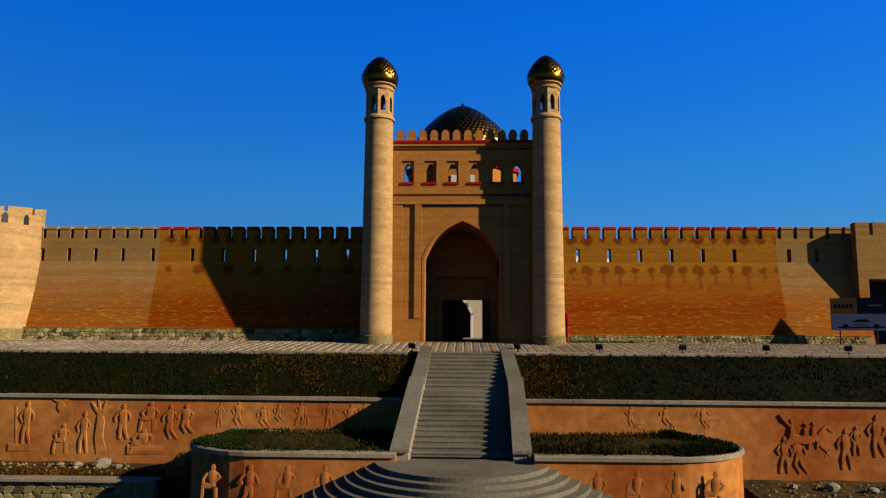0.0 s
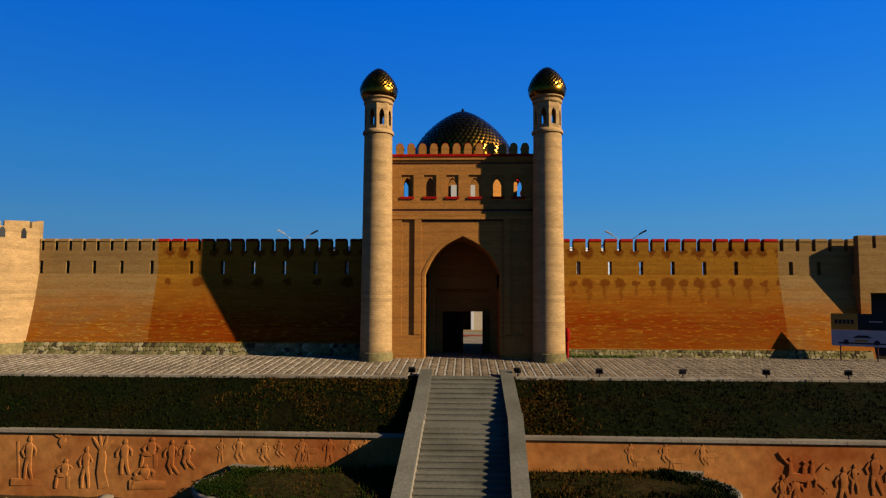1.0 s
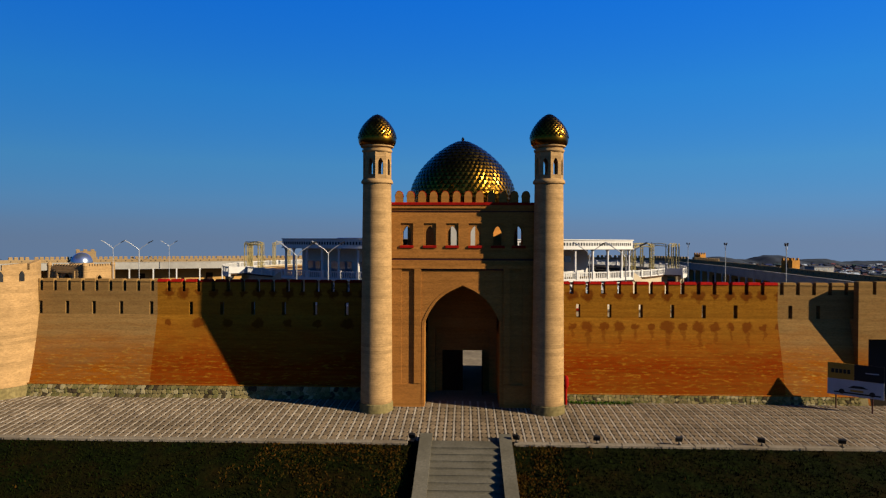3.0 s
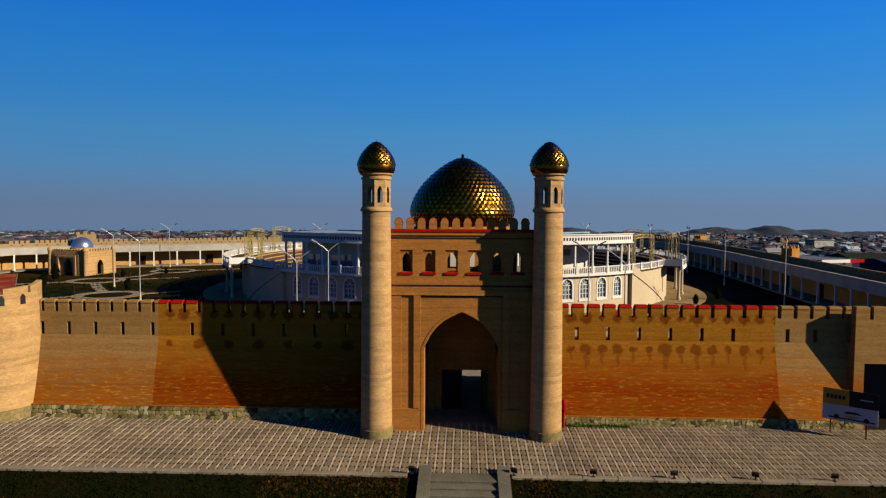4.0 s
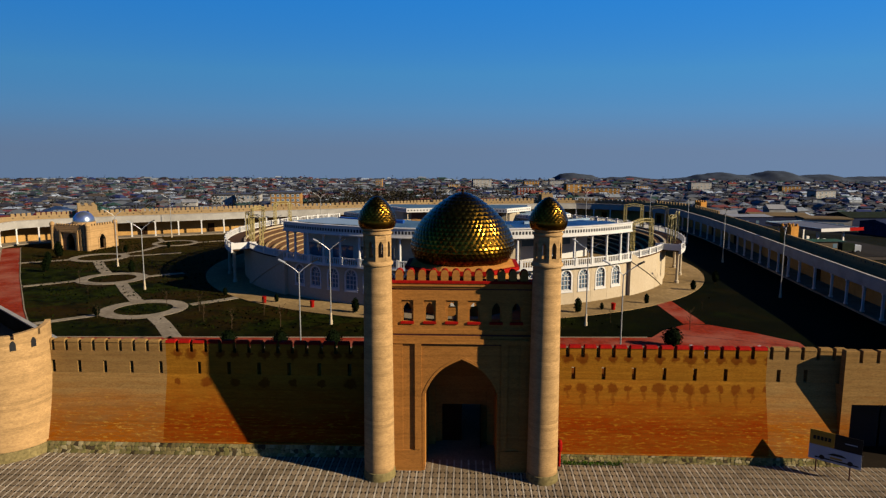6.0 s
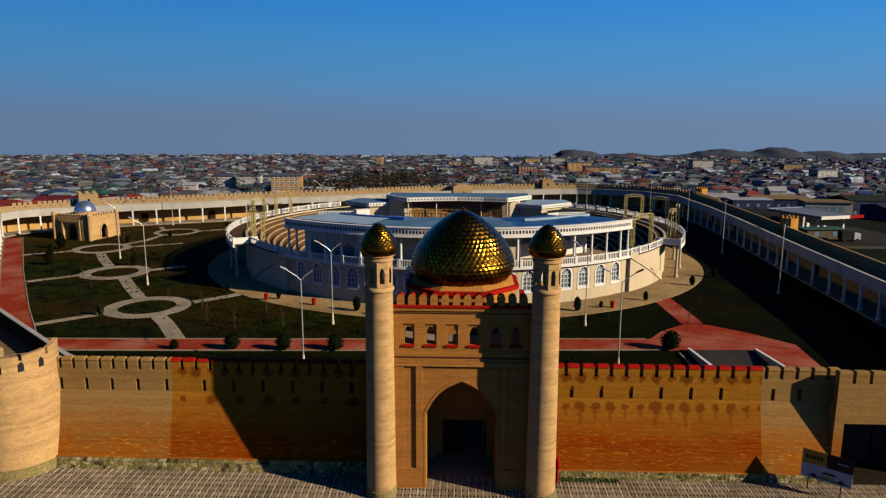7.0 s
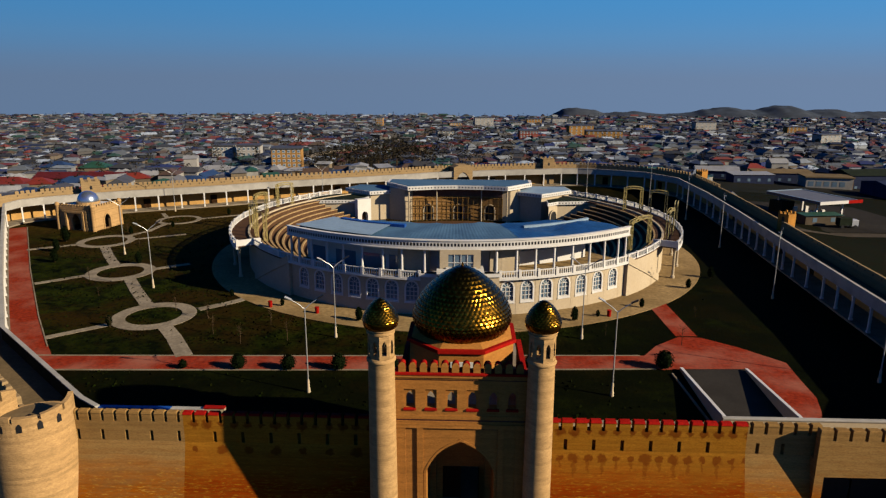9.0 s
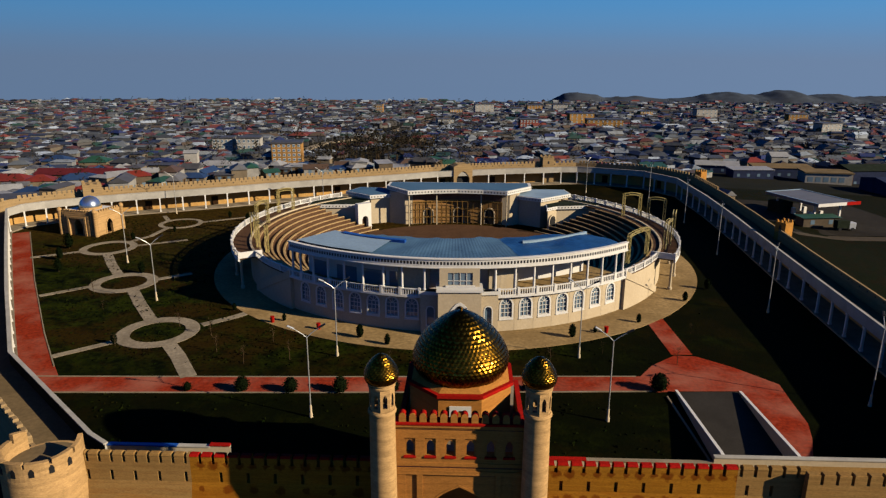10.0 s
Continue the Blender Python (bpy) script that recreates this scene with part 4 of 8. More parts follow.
def wall_run(root, x0, x1, slits, gaps, gap_w, material, cap):
    """A stretch of battered wall with arrow slits and merlons between the given gaps."""
    body = Shape()

    def cut(a, b, z0, z1, thick0, thick1):
        body.skew(a, b, (wall_y(z0), wall_y(z0) + thick0, z0), (wall_y(z1), wall_y(z1) + thick1, z1))

    cut(x0, x1, 0.0, 5.6, 53.34 - wall_y(0.0), 53.34 - wall_y(5.6))
    for z0, z1 in ((5.6, 6.15), (7.1, 7.85)):
        cut(x0, x1, z0, z1, 0.7, 0.7)
    edges = [x0] + [e for s in slits for e in (s - 0.14, s + 0.14)] + [x1]
    for a, b in zip(edges[::2], edges[1::2]):
        cut(a, b, 6.15, 7.1, 0.7, 0.7)
    part("wall_face", body, material, root)
    edges = [x0] + [e for g in gaps for e in (g - gap_w / 2, g + gap_w / 2)] + [x1]
    for a, b in zip(edges[::2], edges[1::2]):
        if b - a < 0.12:
            continue
        s = Shape().skew(a, b, (wall_y(7.85), wall_y(7.85) + 0.7, 7.85), (wall_y(8.55), wall_y(7.85) + 0.7, 8.55))
        mer = part("merlon", s, material, root)
        yc = wall_y(8.55)
        c = Shape().add([(a - 0.02, yc - 0.05, 8.55), (b + 0.02, yc - 0.05, 8.55), (b + 0.02, yc + 0.6, 8.55), (a - 0.02, yc + 0.6, 8.55),
                         (a + 0.03, yc + 0.05, 8.74), (b - 0.03, yc + 0.05, 8.74), (b - 0.03, yc + 0.45, 8.74), (a + 0.03, yc + 0.45, 8.74)],
                        ((3, 2, 1, 0), (4, 5, 6, 7), (0, 1, 5, 4), (1, 2, 6, 5), (2, 3, 7, 6), (3, 0, 4, 7)))
        part("merlon_cap", c, cap, mer)


wall_w = thing("wall_front_west", (-19, 49, 0.3), "battered brick fortress wall with arrow slits and merlons", "wall", kind="structure")
wall_run(wall_w, -31.6, -22.35, [-31.1, -29.1, -27.1, -25.05, -22.8], [-31.05 + 1.04 * i for i in range(9)], 0.26, BRICK, BRICK)
wall_run(wall_w, -22.35, -5.9, [-19.85 + 2.29 * i for i in range(6)], [-21.5 + 1.1 * i for i in range(14)], 0.26, BRICK_LEFT, RED)
wall_e = thing("wall_front_east", (17, 49, 0.3), "orange brick fortress wall stained below the merlons", "wall", kind="structure")
wall_run(wall_e, 5.9, 22.5, [8.37 + 2.235 * i for i in range(6)], [6.77 + 1.128 * i for i in range(14)], 0.27, BRICK_ORANGE, RED)
wall_run(wall_e, 22.5, 28.2, [23.4, 25.35], [22.78 + 1.13 * i for i in range(5)], 0.27, BRICK, BRICK)
for root, x0, x1 in ((wall_w, -31.4, -5.9), (wall_e, 5.9, 28.0)):
    top = 1.22 if x0 < 0 else 0.92
    s = Shape().skew(x0, x1, (wall_y(0) - 0.1, wall_y(0) + 0.6, 0.0), (wall_y(top) - 0.08, wall_y(top) + 0.4, top))
    part("plinth", s, MORTAR, root, "rubble plinth")
    part("ledge", Shape().skew(x0, x1, (wall_y(top) - 0.16, wall_y(top) + 0.2, top + 0.03), (wall_y(top) - 0.14, wall_y(top) + 0.2, top + 0.09)), BRICK, root, "thin mortar ledge")
# strips along the back of the wall walk
for name, x0, x1, top, mat, lab in (("coping_west", -31.8, -25.4, 6.78, TARP, "blue-wrapped coping behind the wall walk"), ("coping_west", -25.4, -22.45, 6.78, FASCIA, "white metal coping behind the wall walk"),
                                    ("coping_west", -22.45, -20.6, 6.95, RED, "red-painted coping behind the wall walk"), ("coping_east", 6.0, 11.2, 6.35, RED, "red-painted coping behind the wall walk"),
                                    ("coping_east", 11.2, 22.3, 6.3, CONCRETE, "plain weathered coping behind the wall walk"), ("coping_east", 22.3, 41.0, 6.9, FASCIA, "white metal coping behind the wall walk")):
    structure(name, Shape().box(x0, x1, 53.35, 53.65, 0.0, top - 0.12), CREAM, "plastered parapet behind the wall walk", category="wall")
    structure(name, Shape().chamfered(x0, x1, 53.27, 53.73, top - 0.12, top, 0.02), mat, lab, category="coping")

# round corner tower
tower = thing("corner_tower", (-34.35, 48.4, 0.3), "pale brick round corner tower with a ragged crenellated top", "tower")
TX, TY = -34.35, 48.4
part("shaft", Shape().lathe([(3.3, 0.0), (3.12, 8.2)], 56, (TX, TY)), BRICK_TOWER, tower, "", True)
part("plinth", Shape().lathe([(3.42, 0.0), (3.38, 1.15), (3.2, 1.2)], 56, (TX, TY)), STONE, tower, "", True)
part("tower_roof", Shape().lathe([(2.75, 8.15), (2.75, 8.26)], 40, (TX, TY)), TAN_ROOF, tower, "dusty flat roof")


def tower_arc(a0, a1, z0, z1, r_in=2.74, r_out=3.11):
    """A curved block of the tower's thin parapet between two bearings; z1: its top, one at each end."""
    n = max(1, round((a1 - a0) / 7))
    ang = [radians(a0 + (a1 - a0) * k / n) for k in range(n + 1)]
    tops = [z1[0] + (z1[1] - z1[0]) * k / n for k in range(n + 1)]
    pts = [(TX + r_out * math.cos(a), TY + r_out * math.sin(a)) for a in ang] + [(TX + r_in * math.cos(a), TY + r_in * math.sin(a)) for a in reversed(ang)]
    return Shape().prism(pts, z0, tops + tops[::-1])


part("parapet", tower_arc(-216, 24, 8.2, (9.4, 9.4)), BRICK_TOWER, tower, "thin curved parapet open at the back")
for a0, a1, za, zb in ((-8, 24, 9.85, 10.12), (-44, -12, 9.78, 9.9), (-80, -48, 9.8, 9.72), (-116, -84, 9.75, 9.86), (-152, -120, 9.82, 9.7), (-188, -156, 9.75, 9.9), (-216, -192, 9.9, 10.2)):
    part("merlon", tower_arc(a0, a1, 9.4, (za, zb)), BRICK_TOWER, tower, "ragged broad merlon")
for a in (-20, -46, -72, -98, -124, -150, -176):
    m = pose(TX + 3.12 * math.cos(radians(a)), TY + 3.12 * math.sin(radians(a)), 0, 0, 0, a + 90)
    part("arrow_loop", Shape().pierced(arch(0, 0.19, 8.62, 9.08, 0.27, True, 4), [], -0.02, 0.06, m), DARK, tower, "dark arched loophole")

# block with the wagon gate
block = thing("gate_block", (33, 50, 0.3), "projecting sand-brick block with a dark wagon gateway", "gatehouse")
part("block_wall", Shape().pierced([(27.55, 0.0), (42, 0.0), (42, 8.0), (27.55, 8.0)], [[(28.25, 0.01), (28.25, 4.9), (36.3, 4.9), (36.3, 0.01)]], 47.9, 48.5), BRICK, block)
for xa, xb in ((27.55, 28.25), (36.3, 42)):
    part("side_wall", Shape().box(xa, xb, 48.5, 53.3, 0, 6.2), BRICK, block)
part("gate_ceiling", Shape().box(28.25, 36.3, 48.5, 53.3, 4.9, 6.2), BRICK, block)
for i in range(12):
    a = 27.55 + 1.2 * i
    part("merlon", Shape().chamfered(a, a + 0.95, 47.9, 48.5, 8.0, 8.9, 0.05), BRICK, block)
part("gate_leaf", Shape().box(28.3, 32.2, 51.0, 51.1, 0.36, 4.85), DARK, block, "black steel gate leaf")
part("gate_leaf", Shape().box(32.4, 36.25, 51.0, 51.1, 0.36, 4.85), DARK, block, "black steel gate leaf")

# ---- the gatehouse ----
gate = thing("gatehouse", (0, 50, 0.36), "brick gatehouse with a pointed portal, arcade and gilded dome", "gatehouse")
GX = 0.03
front_outline = [(-5.0 + GX, 0.3), (5.0 + GX, 0.3), (5.0 + GX, 10.45), (-5.0 + GX, 10.45)]
portal = four_centred(GX, 2.53, 0.31, 6.07, 2.53)
part("portal_wall", Shape().pierced(front_outline, [portal], 45.62, 46.8), BRICK_GATE, gate)
for xx in (-5.0, 2.53):
    part("inner_wall", Shape().box(xx + GX, xx + 2.47 + GX, 46.8, 60.8, 0.3, 10.4), BRICK_GATE, gate)
vault = four_centred(GX, 2.53, 5.2, 6.07, 2.53)
part("vault", Shape().pierced([(-2.53 + GX, 5.2)] + vault[1:-1] + [(2.53 + GX, 5.2), (2.53 + GX, 10.4), (-2.53 + GX, 10.4)], [], 46.8, 50.0), BRICK_GATE, gate)
part("vault", Shape().box(-2.53 + GX, 2.53 + GX, 51.0, 60.8, 4.6, 10.4), BRICK_GATE, gate)
part("back_wall", Shape().pierced([(-2.53 + GX, 0.3), (2.53 + GX, 0.3), (2.53 + GX, 10.4), (-2.53 + GX, 10.4)], [[(-1.95, 0.31), (-1.95, 5.1), (2.02, 5.1), (2.02, 0.31)]], 50.0, 50.6), BRICK_GATE, gate)
part("door_wall", Shape().pierced([(-2.53 + GX, 0.3), (2.53 + GX, 0.3), (2.53 + GX, 10.4), (-2.53 + GX, 10.4)], [[(-1.45, 0.31), (-1.45, 3.45), (1.55, 3.45), (1.55, 0.31)]], 50.6, 51.0), BRICK_GATE, gate)
leaf = part("door_leaf", Shape().box(-1.45, 0.08, 50.75, 50.85, 0.37, 3.45), WOOD, gate, "closed dark wooden leaf")
for k in range(3):
    part("door_panel", Shape().chamfered(-1.3, -0.1, -0.02, 0.02, 0.55 + 0.98 * k, 1.4 + 0.98 * k, 0.01, pose(0, 50.73, 0)), WOOD, leaf)
part("door_leaf", Shape().box(1.5, 1.55, 49.35, 50.75, 0.37, 3.45), WOOD, gate, "dark wooden leaf standing open")
part("passage_floor", Shape().box(-2.53, 2.58, 45.6, 61, 0.1, 0.40), PAVER, gate)
# frame round the portal, niches
for x0, x1, z0, z1, proud in ((-3.2, -2.75, 2.0, 9.75, 0.14), (2.8, 3.25, 2.0, 9.75, 0.14), (-4.85, -4.05, 0.3, 9.75, 0.1), (4.1, 4.9, 0.3, 9.75, 0.1), (-4.99, 5.04, 9.75, 10.1, 0.16), (-4.86, -2.75, 0.3, 1.95, 0.13), (2.8, 4.91, 0.3, 1.95, 0.13)):
    part("pilaster", Shape().box(x0, x1, 45.62 - proud, 45.63, z0, z1), BRICK_GATE, gate)
part("portal_frame", Shape().pierced(four_centred(GX, 2.72, 0.3, 6.1, 2.72), [four_centred(GX, 2.56, 0.31, 6.08, 2.56)], 45.59, 45.63), BRICK_GATE, gate)
# arcade above
win_x = [-3.72, -2.17, -0.66, 0.87, 2.40, 3.80]
holes = [[(x - 0.42, 11.3), (x - 0.42, 12.8), (x + 0.42, 12.8), (x + 0.42, 11.3)] for x in win_x]
part("arcade_wall", Shape().pierced([(-5.0 + GX, 10.75), (5.0 + GX, 10.75), (5.0 + GX, 13.65), (-5.0 + GX, 13.65)], holes, 45.6, 45.7), BRICK_GATE, gate)
inner = [arch(x, 0.29, 11.32, 12.2, 0.42, True, 5) for x in win_x]
part("arcade_screen", Shape().pierced([(-5.0 + GX, 10.75), (5.0 + GX, 10.75), (5.0 + GX, 13.65), (-5.0 + GX, 13.65)], inner, 45.7, 46.35), BRICK_GATE, gate)
for x in win_x:
    part("window_sill", Shape().chamfered(x - 0.46, x + 0.46, 45.52, 45.9, 11.14, 11.31, 0.03), RED, gate, "red-painted sill")
for z0, z1, proud in ((10.45, 10.75, 0.1), (10.1, 10.3, 0.06), (13.65, 13.8, 0.1), (13.8, 14.02, 0.2)):
    part("cornice", Shape().box(-5.0 + GX, 5.0 + GX, 45.62 - proud, 46.35, z0, z1), BRICK_GATE, gate)
# thin dark strips draw the shadow lines under the frame and cornices
for x0, x1, z0, z1 in ((-2.74, 2.79, 9.64, 9.745), (-4.98, 5.03, 10.31, 10.44), (-4.98, 5.03, 13.56, 13.64)):
    part("shadow_line", Shape().box(x0, x1, 45.57, 45.61, z0, z1), RUST_RED, gate, "dark red strip drawing a shadow line")
part("red_coping", Shape().chamfered(-5.0 + GX, 5.0 + GX, 45.36, 46.4, 14.02, 14.2, 0.03), RED, gate, "red-painted coping")
merlon_poly = arch(0, 0.26, 14.19, 14.65, 0.3, False, 4)
for i in range(12):
    x = -4.28 + 0.775 * i + GX
    mer = part("merlon", Shape().pierced([(px + x, pz) for px, pz in merlon_poly], [], 45.5, 45.95), BRICK_GATE, gate)
    cap = arch(0, 0.285, 14.56, 14.66, 0.33, False, 4)
    part("merlon_cap", Shape().pierced([(px + x, pz) for px, pz in cap], [], 45.54, 46.02), RED, mer, "red-painted cap")
part("roof_slab", Shape().box(-5.0 + GX, 5.0 + GX, 46.3, 61.0, 10.3, 10.5), CONCRETE, gate)
for sx in (-1, 1):
    a, b = sorted((sx * 4.7, sx * 5.0))
    top_z = 12.9 if sx > 0 else 11.6
    part("side_parapet", Shape().box(a + GX, b + GX, 46.36, 55.0 if sx > 0 else 61.0, 10.5, top_z), BRICK_GATE, gate)
    part("red_coping", Shape().box(a - 0.05 + GX, b + 0.05 + GX, 46.4, 55.05 if sx > 0 else 61.05, top_z, top_z + 0.16), RED, gate, "red-painted coping")
octo = [(4.65 * math.cos(radians(22.5 + 45 * k)), 54.7 + 4.65 * math.sin(radians(22.5 + 45 * k))) for k in range(8)]
octo_r = [(x * 1.05, 54.7 + (y - 54.7) * 1.05) for x, y in octo]
part("drum", Shape().prism(octo, 10.5, 13.65), BRICK_GATE, gate)
part("drum_coping", Shape().prism(octo_r, 13.65, 13.95), RED, gate, "red-painted coping")
part("dome_bed", Shape().lathe([(4.5, 13.95), (3.9, 14.25)], 8, (0, 54.7), radians(22.5)), BRICK_GATE, gate)
lunette = part("drum_window", Shape().pierced([(-0.85, 11.3), (0.95, 11.3), (0.95, 12.9), (-0.85, 12.9)], [arch(0.05, 0.4, 11.4, 12.2, 0.35, True, 5)], 50.3, 50.42), WHITE, gate, "white-framed drum window")
part("pane", Shape().box(-0.5, 0.6, 50.43, 50.45, 11.35, 12.7), PANE, lunette)


def dome_profile(z, z0, z1, r):
    """Radius of a pointed dome that bellies out above its foot."""
    k = (z - z0) / (z1 - z0)
    u = max(0.0, (k - 0.24) / 0.76)
    return r * (0.86 + 0.14 * math.sin(min(1.0, k / 0.24) * math.pi / 2)) * (max(0.0, 1 - u ** 1.62)) ** 0.7 * (1 - 0.05 * u ** 3)


def scale_mesh(name, r0, r1, z0, z1, step, material, overlap=0.35):
    """One pointed scale, standing at angle 0 and lying on the dome between two heights."""
    zc = z0 + (z1 - z0) * 0.5
    w0, w1 = r0 * math.tan(step / 2) * 1.04, r1 * math.tan(step / 2) * 1.0
    wm, rm = (w0 + w1) / 2, (r0 + r1) / 2
    lift = 0.02 + 0.06 * (z1 - z0)
    s = Shape()
    s.add([(r0 + lift * 1.6, 0, z0 - (z1 - z0) * overlap), (rm + lift, wm, zc), (r1 + 0.005, w1 * 0.75, z1 + 0.01), (r1 + 0.005, -w1 * 0.75, z1 + 0.01), (rm + lift, -wm, zc), (rm + lift * 1.9, 0, zc)],
          ((0, 1, 5), (1, 2, 5), (2, 3, 5), (3, 4, 5), (4, 0, 5)))
    return s


DZ0, DZ1, DR = 14.1, 19.75, 4.16
dome = part("dome", Shape().lathe([(dome_profile(DZ0 + (DZ1 - DZ0) * i / 24, DZ0, DZ1, DR) - 0.03, DZ0 + (DZ1 - DZ0) * i / 24) for i in range(25)], 48, (0, 54.7)), GOLD, gate, "gilded dome", True)
part("finial", Shape().lathe([(0.22, 19.55), (0.1, 19.75), (0.13, 19.85), (0.03, 20.0)], 10, (0, 54.7)), GOLD, dome, "", True)
ROWS, AROUND = 19, 60
levels = [DZ0 + (DZ1 - 0.12 - DZ0) * (1 - (1 - i / ROWS) ** 1.12) for i in range(ROWS + 1)]
rest = Shape()
for i in range(ROWS):
    z0, z1 = levels[i], levels[i + 1]
    count = AROUND if i < 12 else AROUND // 2 if i < 17 else AROUND // 4
    step = 2 * math.pi / count
    s = scale_mesh("scale", dome_profile(z0, DZ0, DZ1, DR), dome_profile(z1, DZ0, DZ1, DR), z0, z1, step, GOLD)
    data = s.mesh("scale", GOLD)
    for k in range(count):
        a = step * (k + 0.5 * (i % 2))
        m = pose(0, 54.7, 0, 0, 0, math.degrees(a))
        if math.sin(a) < -0.35 and i < 16:
            piece("scale", data, dome, m)
        else:
            rest.add([m @ Vector(p) for p in s.v], s.f)
part("scale_field", rest, GOLD_STUFF, dome, kind="stuff")


def minaret(x, y, label):
    root = thing("minaret", (x, y, 0.36), label, "minaret", "minarets of the gate")
    at = (x, y)
    part("shaft", Shape().lathe([(1.06, 0.0), (1.03, 4.0), (1.0, 8.0), (0.97, 12.0), (0.94, 15.35)], 40, at), BRICK_TOWER, root, "", True)
    part("foot", Shape().lathe([(1.15, 0.0), (1.1, 0.85), (1.03, 0.92)], 40, at), STONE, root, "rubble-stone foot", True)
    part("ring_moulding", Shape().lathe([(0.94, 15.35), (1.04, 15.4), (1.06, 15.5), (1.02, 15.6), (0.96, 15.68)], 40, at), BRICK_TOWER, root, "", True)
    lantern = part("lantern", Shape().lathe([(0.5, 15.68), (0.5, 15.72)], 8, at), DARK, root)
    for k in range(8):
        a = 45 * k + 22.5
        m = pose(x, y, 0, 0, 0, a + 90)
        w = 0.93 * math.sin(radians(22.5)) + 0.01
        part("lantern_face", Shape().pierced([(-w, 15.65), (w, 15.65), (w, 17.45), (-w, 17.45)], [arch(0, 0.17, 15.95, 16.75, 0.28, True, 5)], -0.87, -0.72, m), BRICK_TOWER, lantern)
    part("collar", Shape().lathe([(0.92, 17.42), (1.0, 17.5), (1.0, 17.62), (0.9, 17.66), (0.92, 17.72), (1.08, 17.8), (1.1, 17.9), (0.9, 17.95)], 40, at), BRICK_TOWER, root, "", True)
    z0, z1, r = 17.86, 20.02, 1.25
    prof = [(dome_profile(z0 + (z1 - z0) * i / 20, z0, z1, r) - 0.02, z0 + (z1 - z0) * i / 20) for i in range(21)]
    cap = part("dome", Shape().lathe(prof, 40, at), GOLD, root, "gilded onion dome", True)
    part("band", Shape().lathe([(1.06, 17.84), (1.17, 17.95), (1.235, 18.12), (1.262, 18.38), (1.25, 18.42), (1.2, 18.42)], 40, at), GOLD, cap, "plain gilded band", True)
    sc = Shape()
    for i in range(11):
        za, zb = 18.4 + 1.55 * i / 11, 18.4 + 1.55 * (i + 1) / 11
        count = 28 if i < 6 else 14
        s = scale_mesh("scale", dome_profile(za, z0, z1, r), dome_profile(zb, z0, z1, r), za, zb, 2 * math.pi / count, GOLD, 0.3)
        for k in range(count):
            m = pose(x, y, 0, 0, 0, 360 / count * (k + 0.5 * (i % 2)))
            sc.add([m @ Vector(p) for p in s.v], s.f)
    part("scale_field", sc, GOLD_STUFF, cap, kind="stuff")


minaret(-5.66, 44.95, "tall round buff-brick minaret with a gilded onion dome")
minaret(5.72, 44.95, "buff-brick minaret with a gilded onion dome, beside a standpipe")

pipe = thing("standpipe", (7.15, 46.6, 0.36), "red-painted fire standpipe beside the minaret", "standpipe")
part("pipe", Shape().tube([(7.15, 46.6, 0.3), (7.15, 46.6, 1.7)], 0.1, 10), RED, pipe, "", True)
part("hydrant_head", Shape().lathe([(0.13, 1.55), (0.2, 1.7), (0.2, 2.2), (0.12, 2.4), (0.02, 2.45)], 14, (7.15, 46.6)), RED, pipe, "", True)
rng = random.Random(21)
tuft = Shape()
for _ in range(900):
    x, y = rng.uniform(7.4, 11.8), rng.uniform(46.75, 47.3)
    h, a = rng.uniform(0.08, 0.3), rng.uniform(0, 3.1)
    dx, dy = 0.03 * math.cos(a), 0.03 * math.sin(a)
    tuft.add([(x - dx, y - dy, 0.36), (x + dx, y + dy, 0.36), (x + rng.uniform(-0.06, 0.06), y + rng.uniform(-0.06, 0.06), 0.36 + h)], ((0, 1, 2),))
tagged(part("grass_strip", tuft, surface("fresh_grass", (0.026, 0.062, 0.004), 0.8, vary=0.3, bump=0, per_island=0.4)), "fresh green grass growing along the wall foot", "grass", kind="stuff")


# floodlights along the kerb
def floodlight():
    root = thing("floodlight", (0, 0, 0), "small black floodlight on a bracket, standing on the kerb", "floodlight", "floodlights along the kerb")
    part("base", Shape().box(-0.1, 0.1, -0.08, 0.08, 0, 0.03), DARK, root)
    part("bracket", Shape().box(-0.025, 0.025, -0.025, 0.025, 0.03, 0.2).box(-0.2, -0.18, -0.03, 0.03, 0.18, 0.42).box(0.18, 0.2, -0.03, 0.03, 0.18, 0.42).box(-0.2, 0.2, -0.03, 0.03, 0.18, 0.2), DARK, root)
    m = pose(0, 0, 0.36, 55, 0, 0)
    head = part("housing", Shape().chamfered(-0.18, 0.18, -0.15, 0.15, -0.1, 0.06, 0.03, m), DARK, root)
    part("lens", Shape().box(-0.14, 0.14, -0.11, 0.11, 0.062, 0.07, m), PANE, head, "grey glass lens")
    return root


lamp = floodlight()
lamp.matrix_basis = pose(-2.8, 39.0, 0.02, 0, 0, 170)
for i, x in enumerate((3.2, 7.8, 12.45, 17.1, 21.6, 26.2)):
    copy_thing(lamp, pose(x, 39.0, 0.02, 0, 0, 150 + 18 * (i % 3)))
copy_thing(lamp, pose(-8.3, 24.6, -5.95, 0, 0, 160))

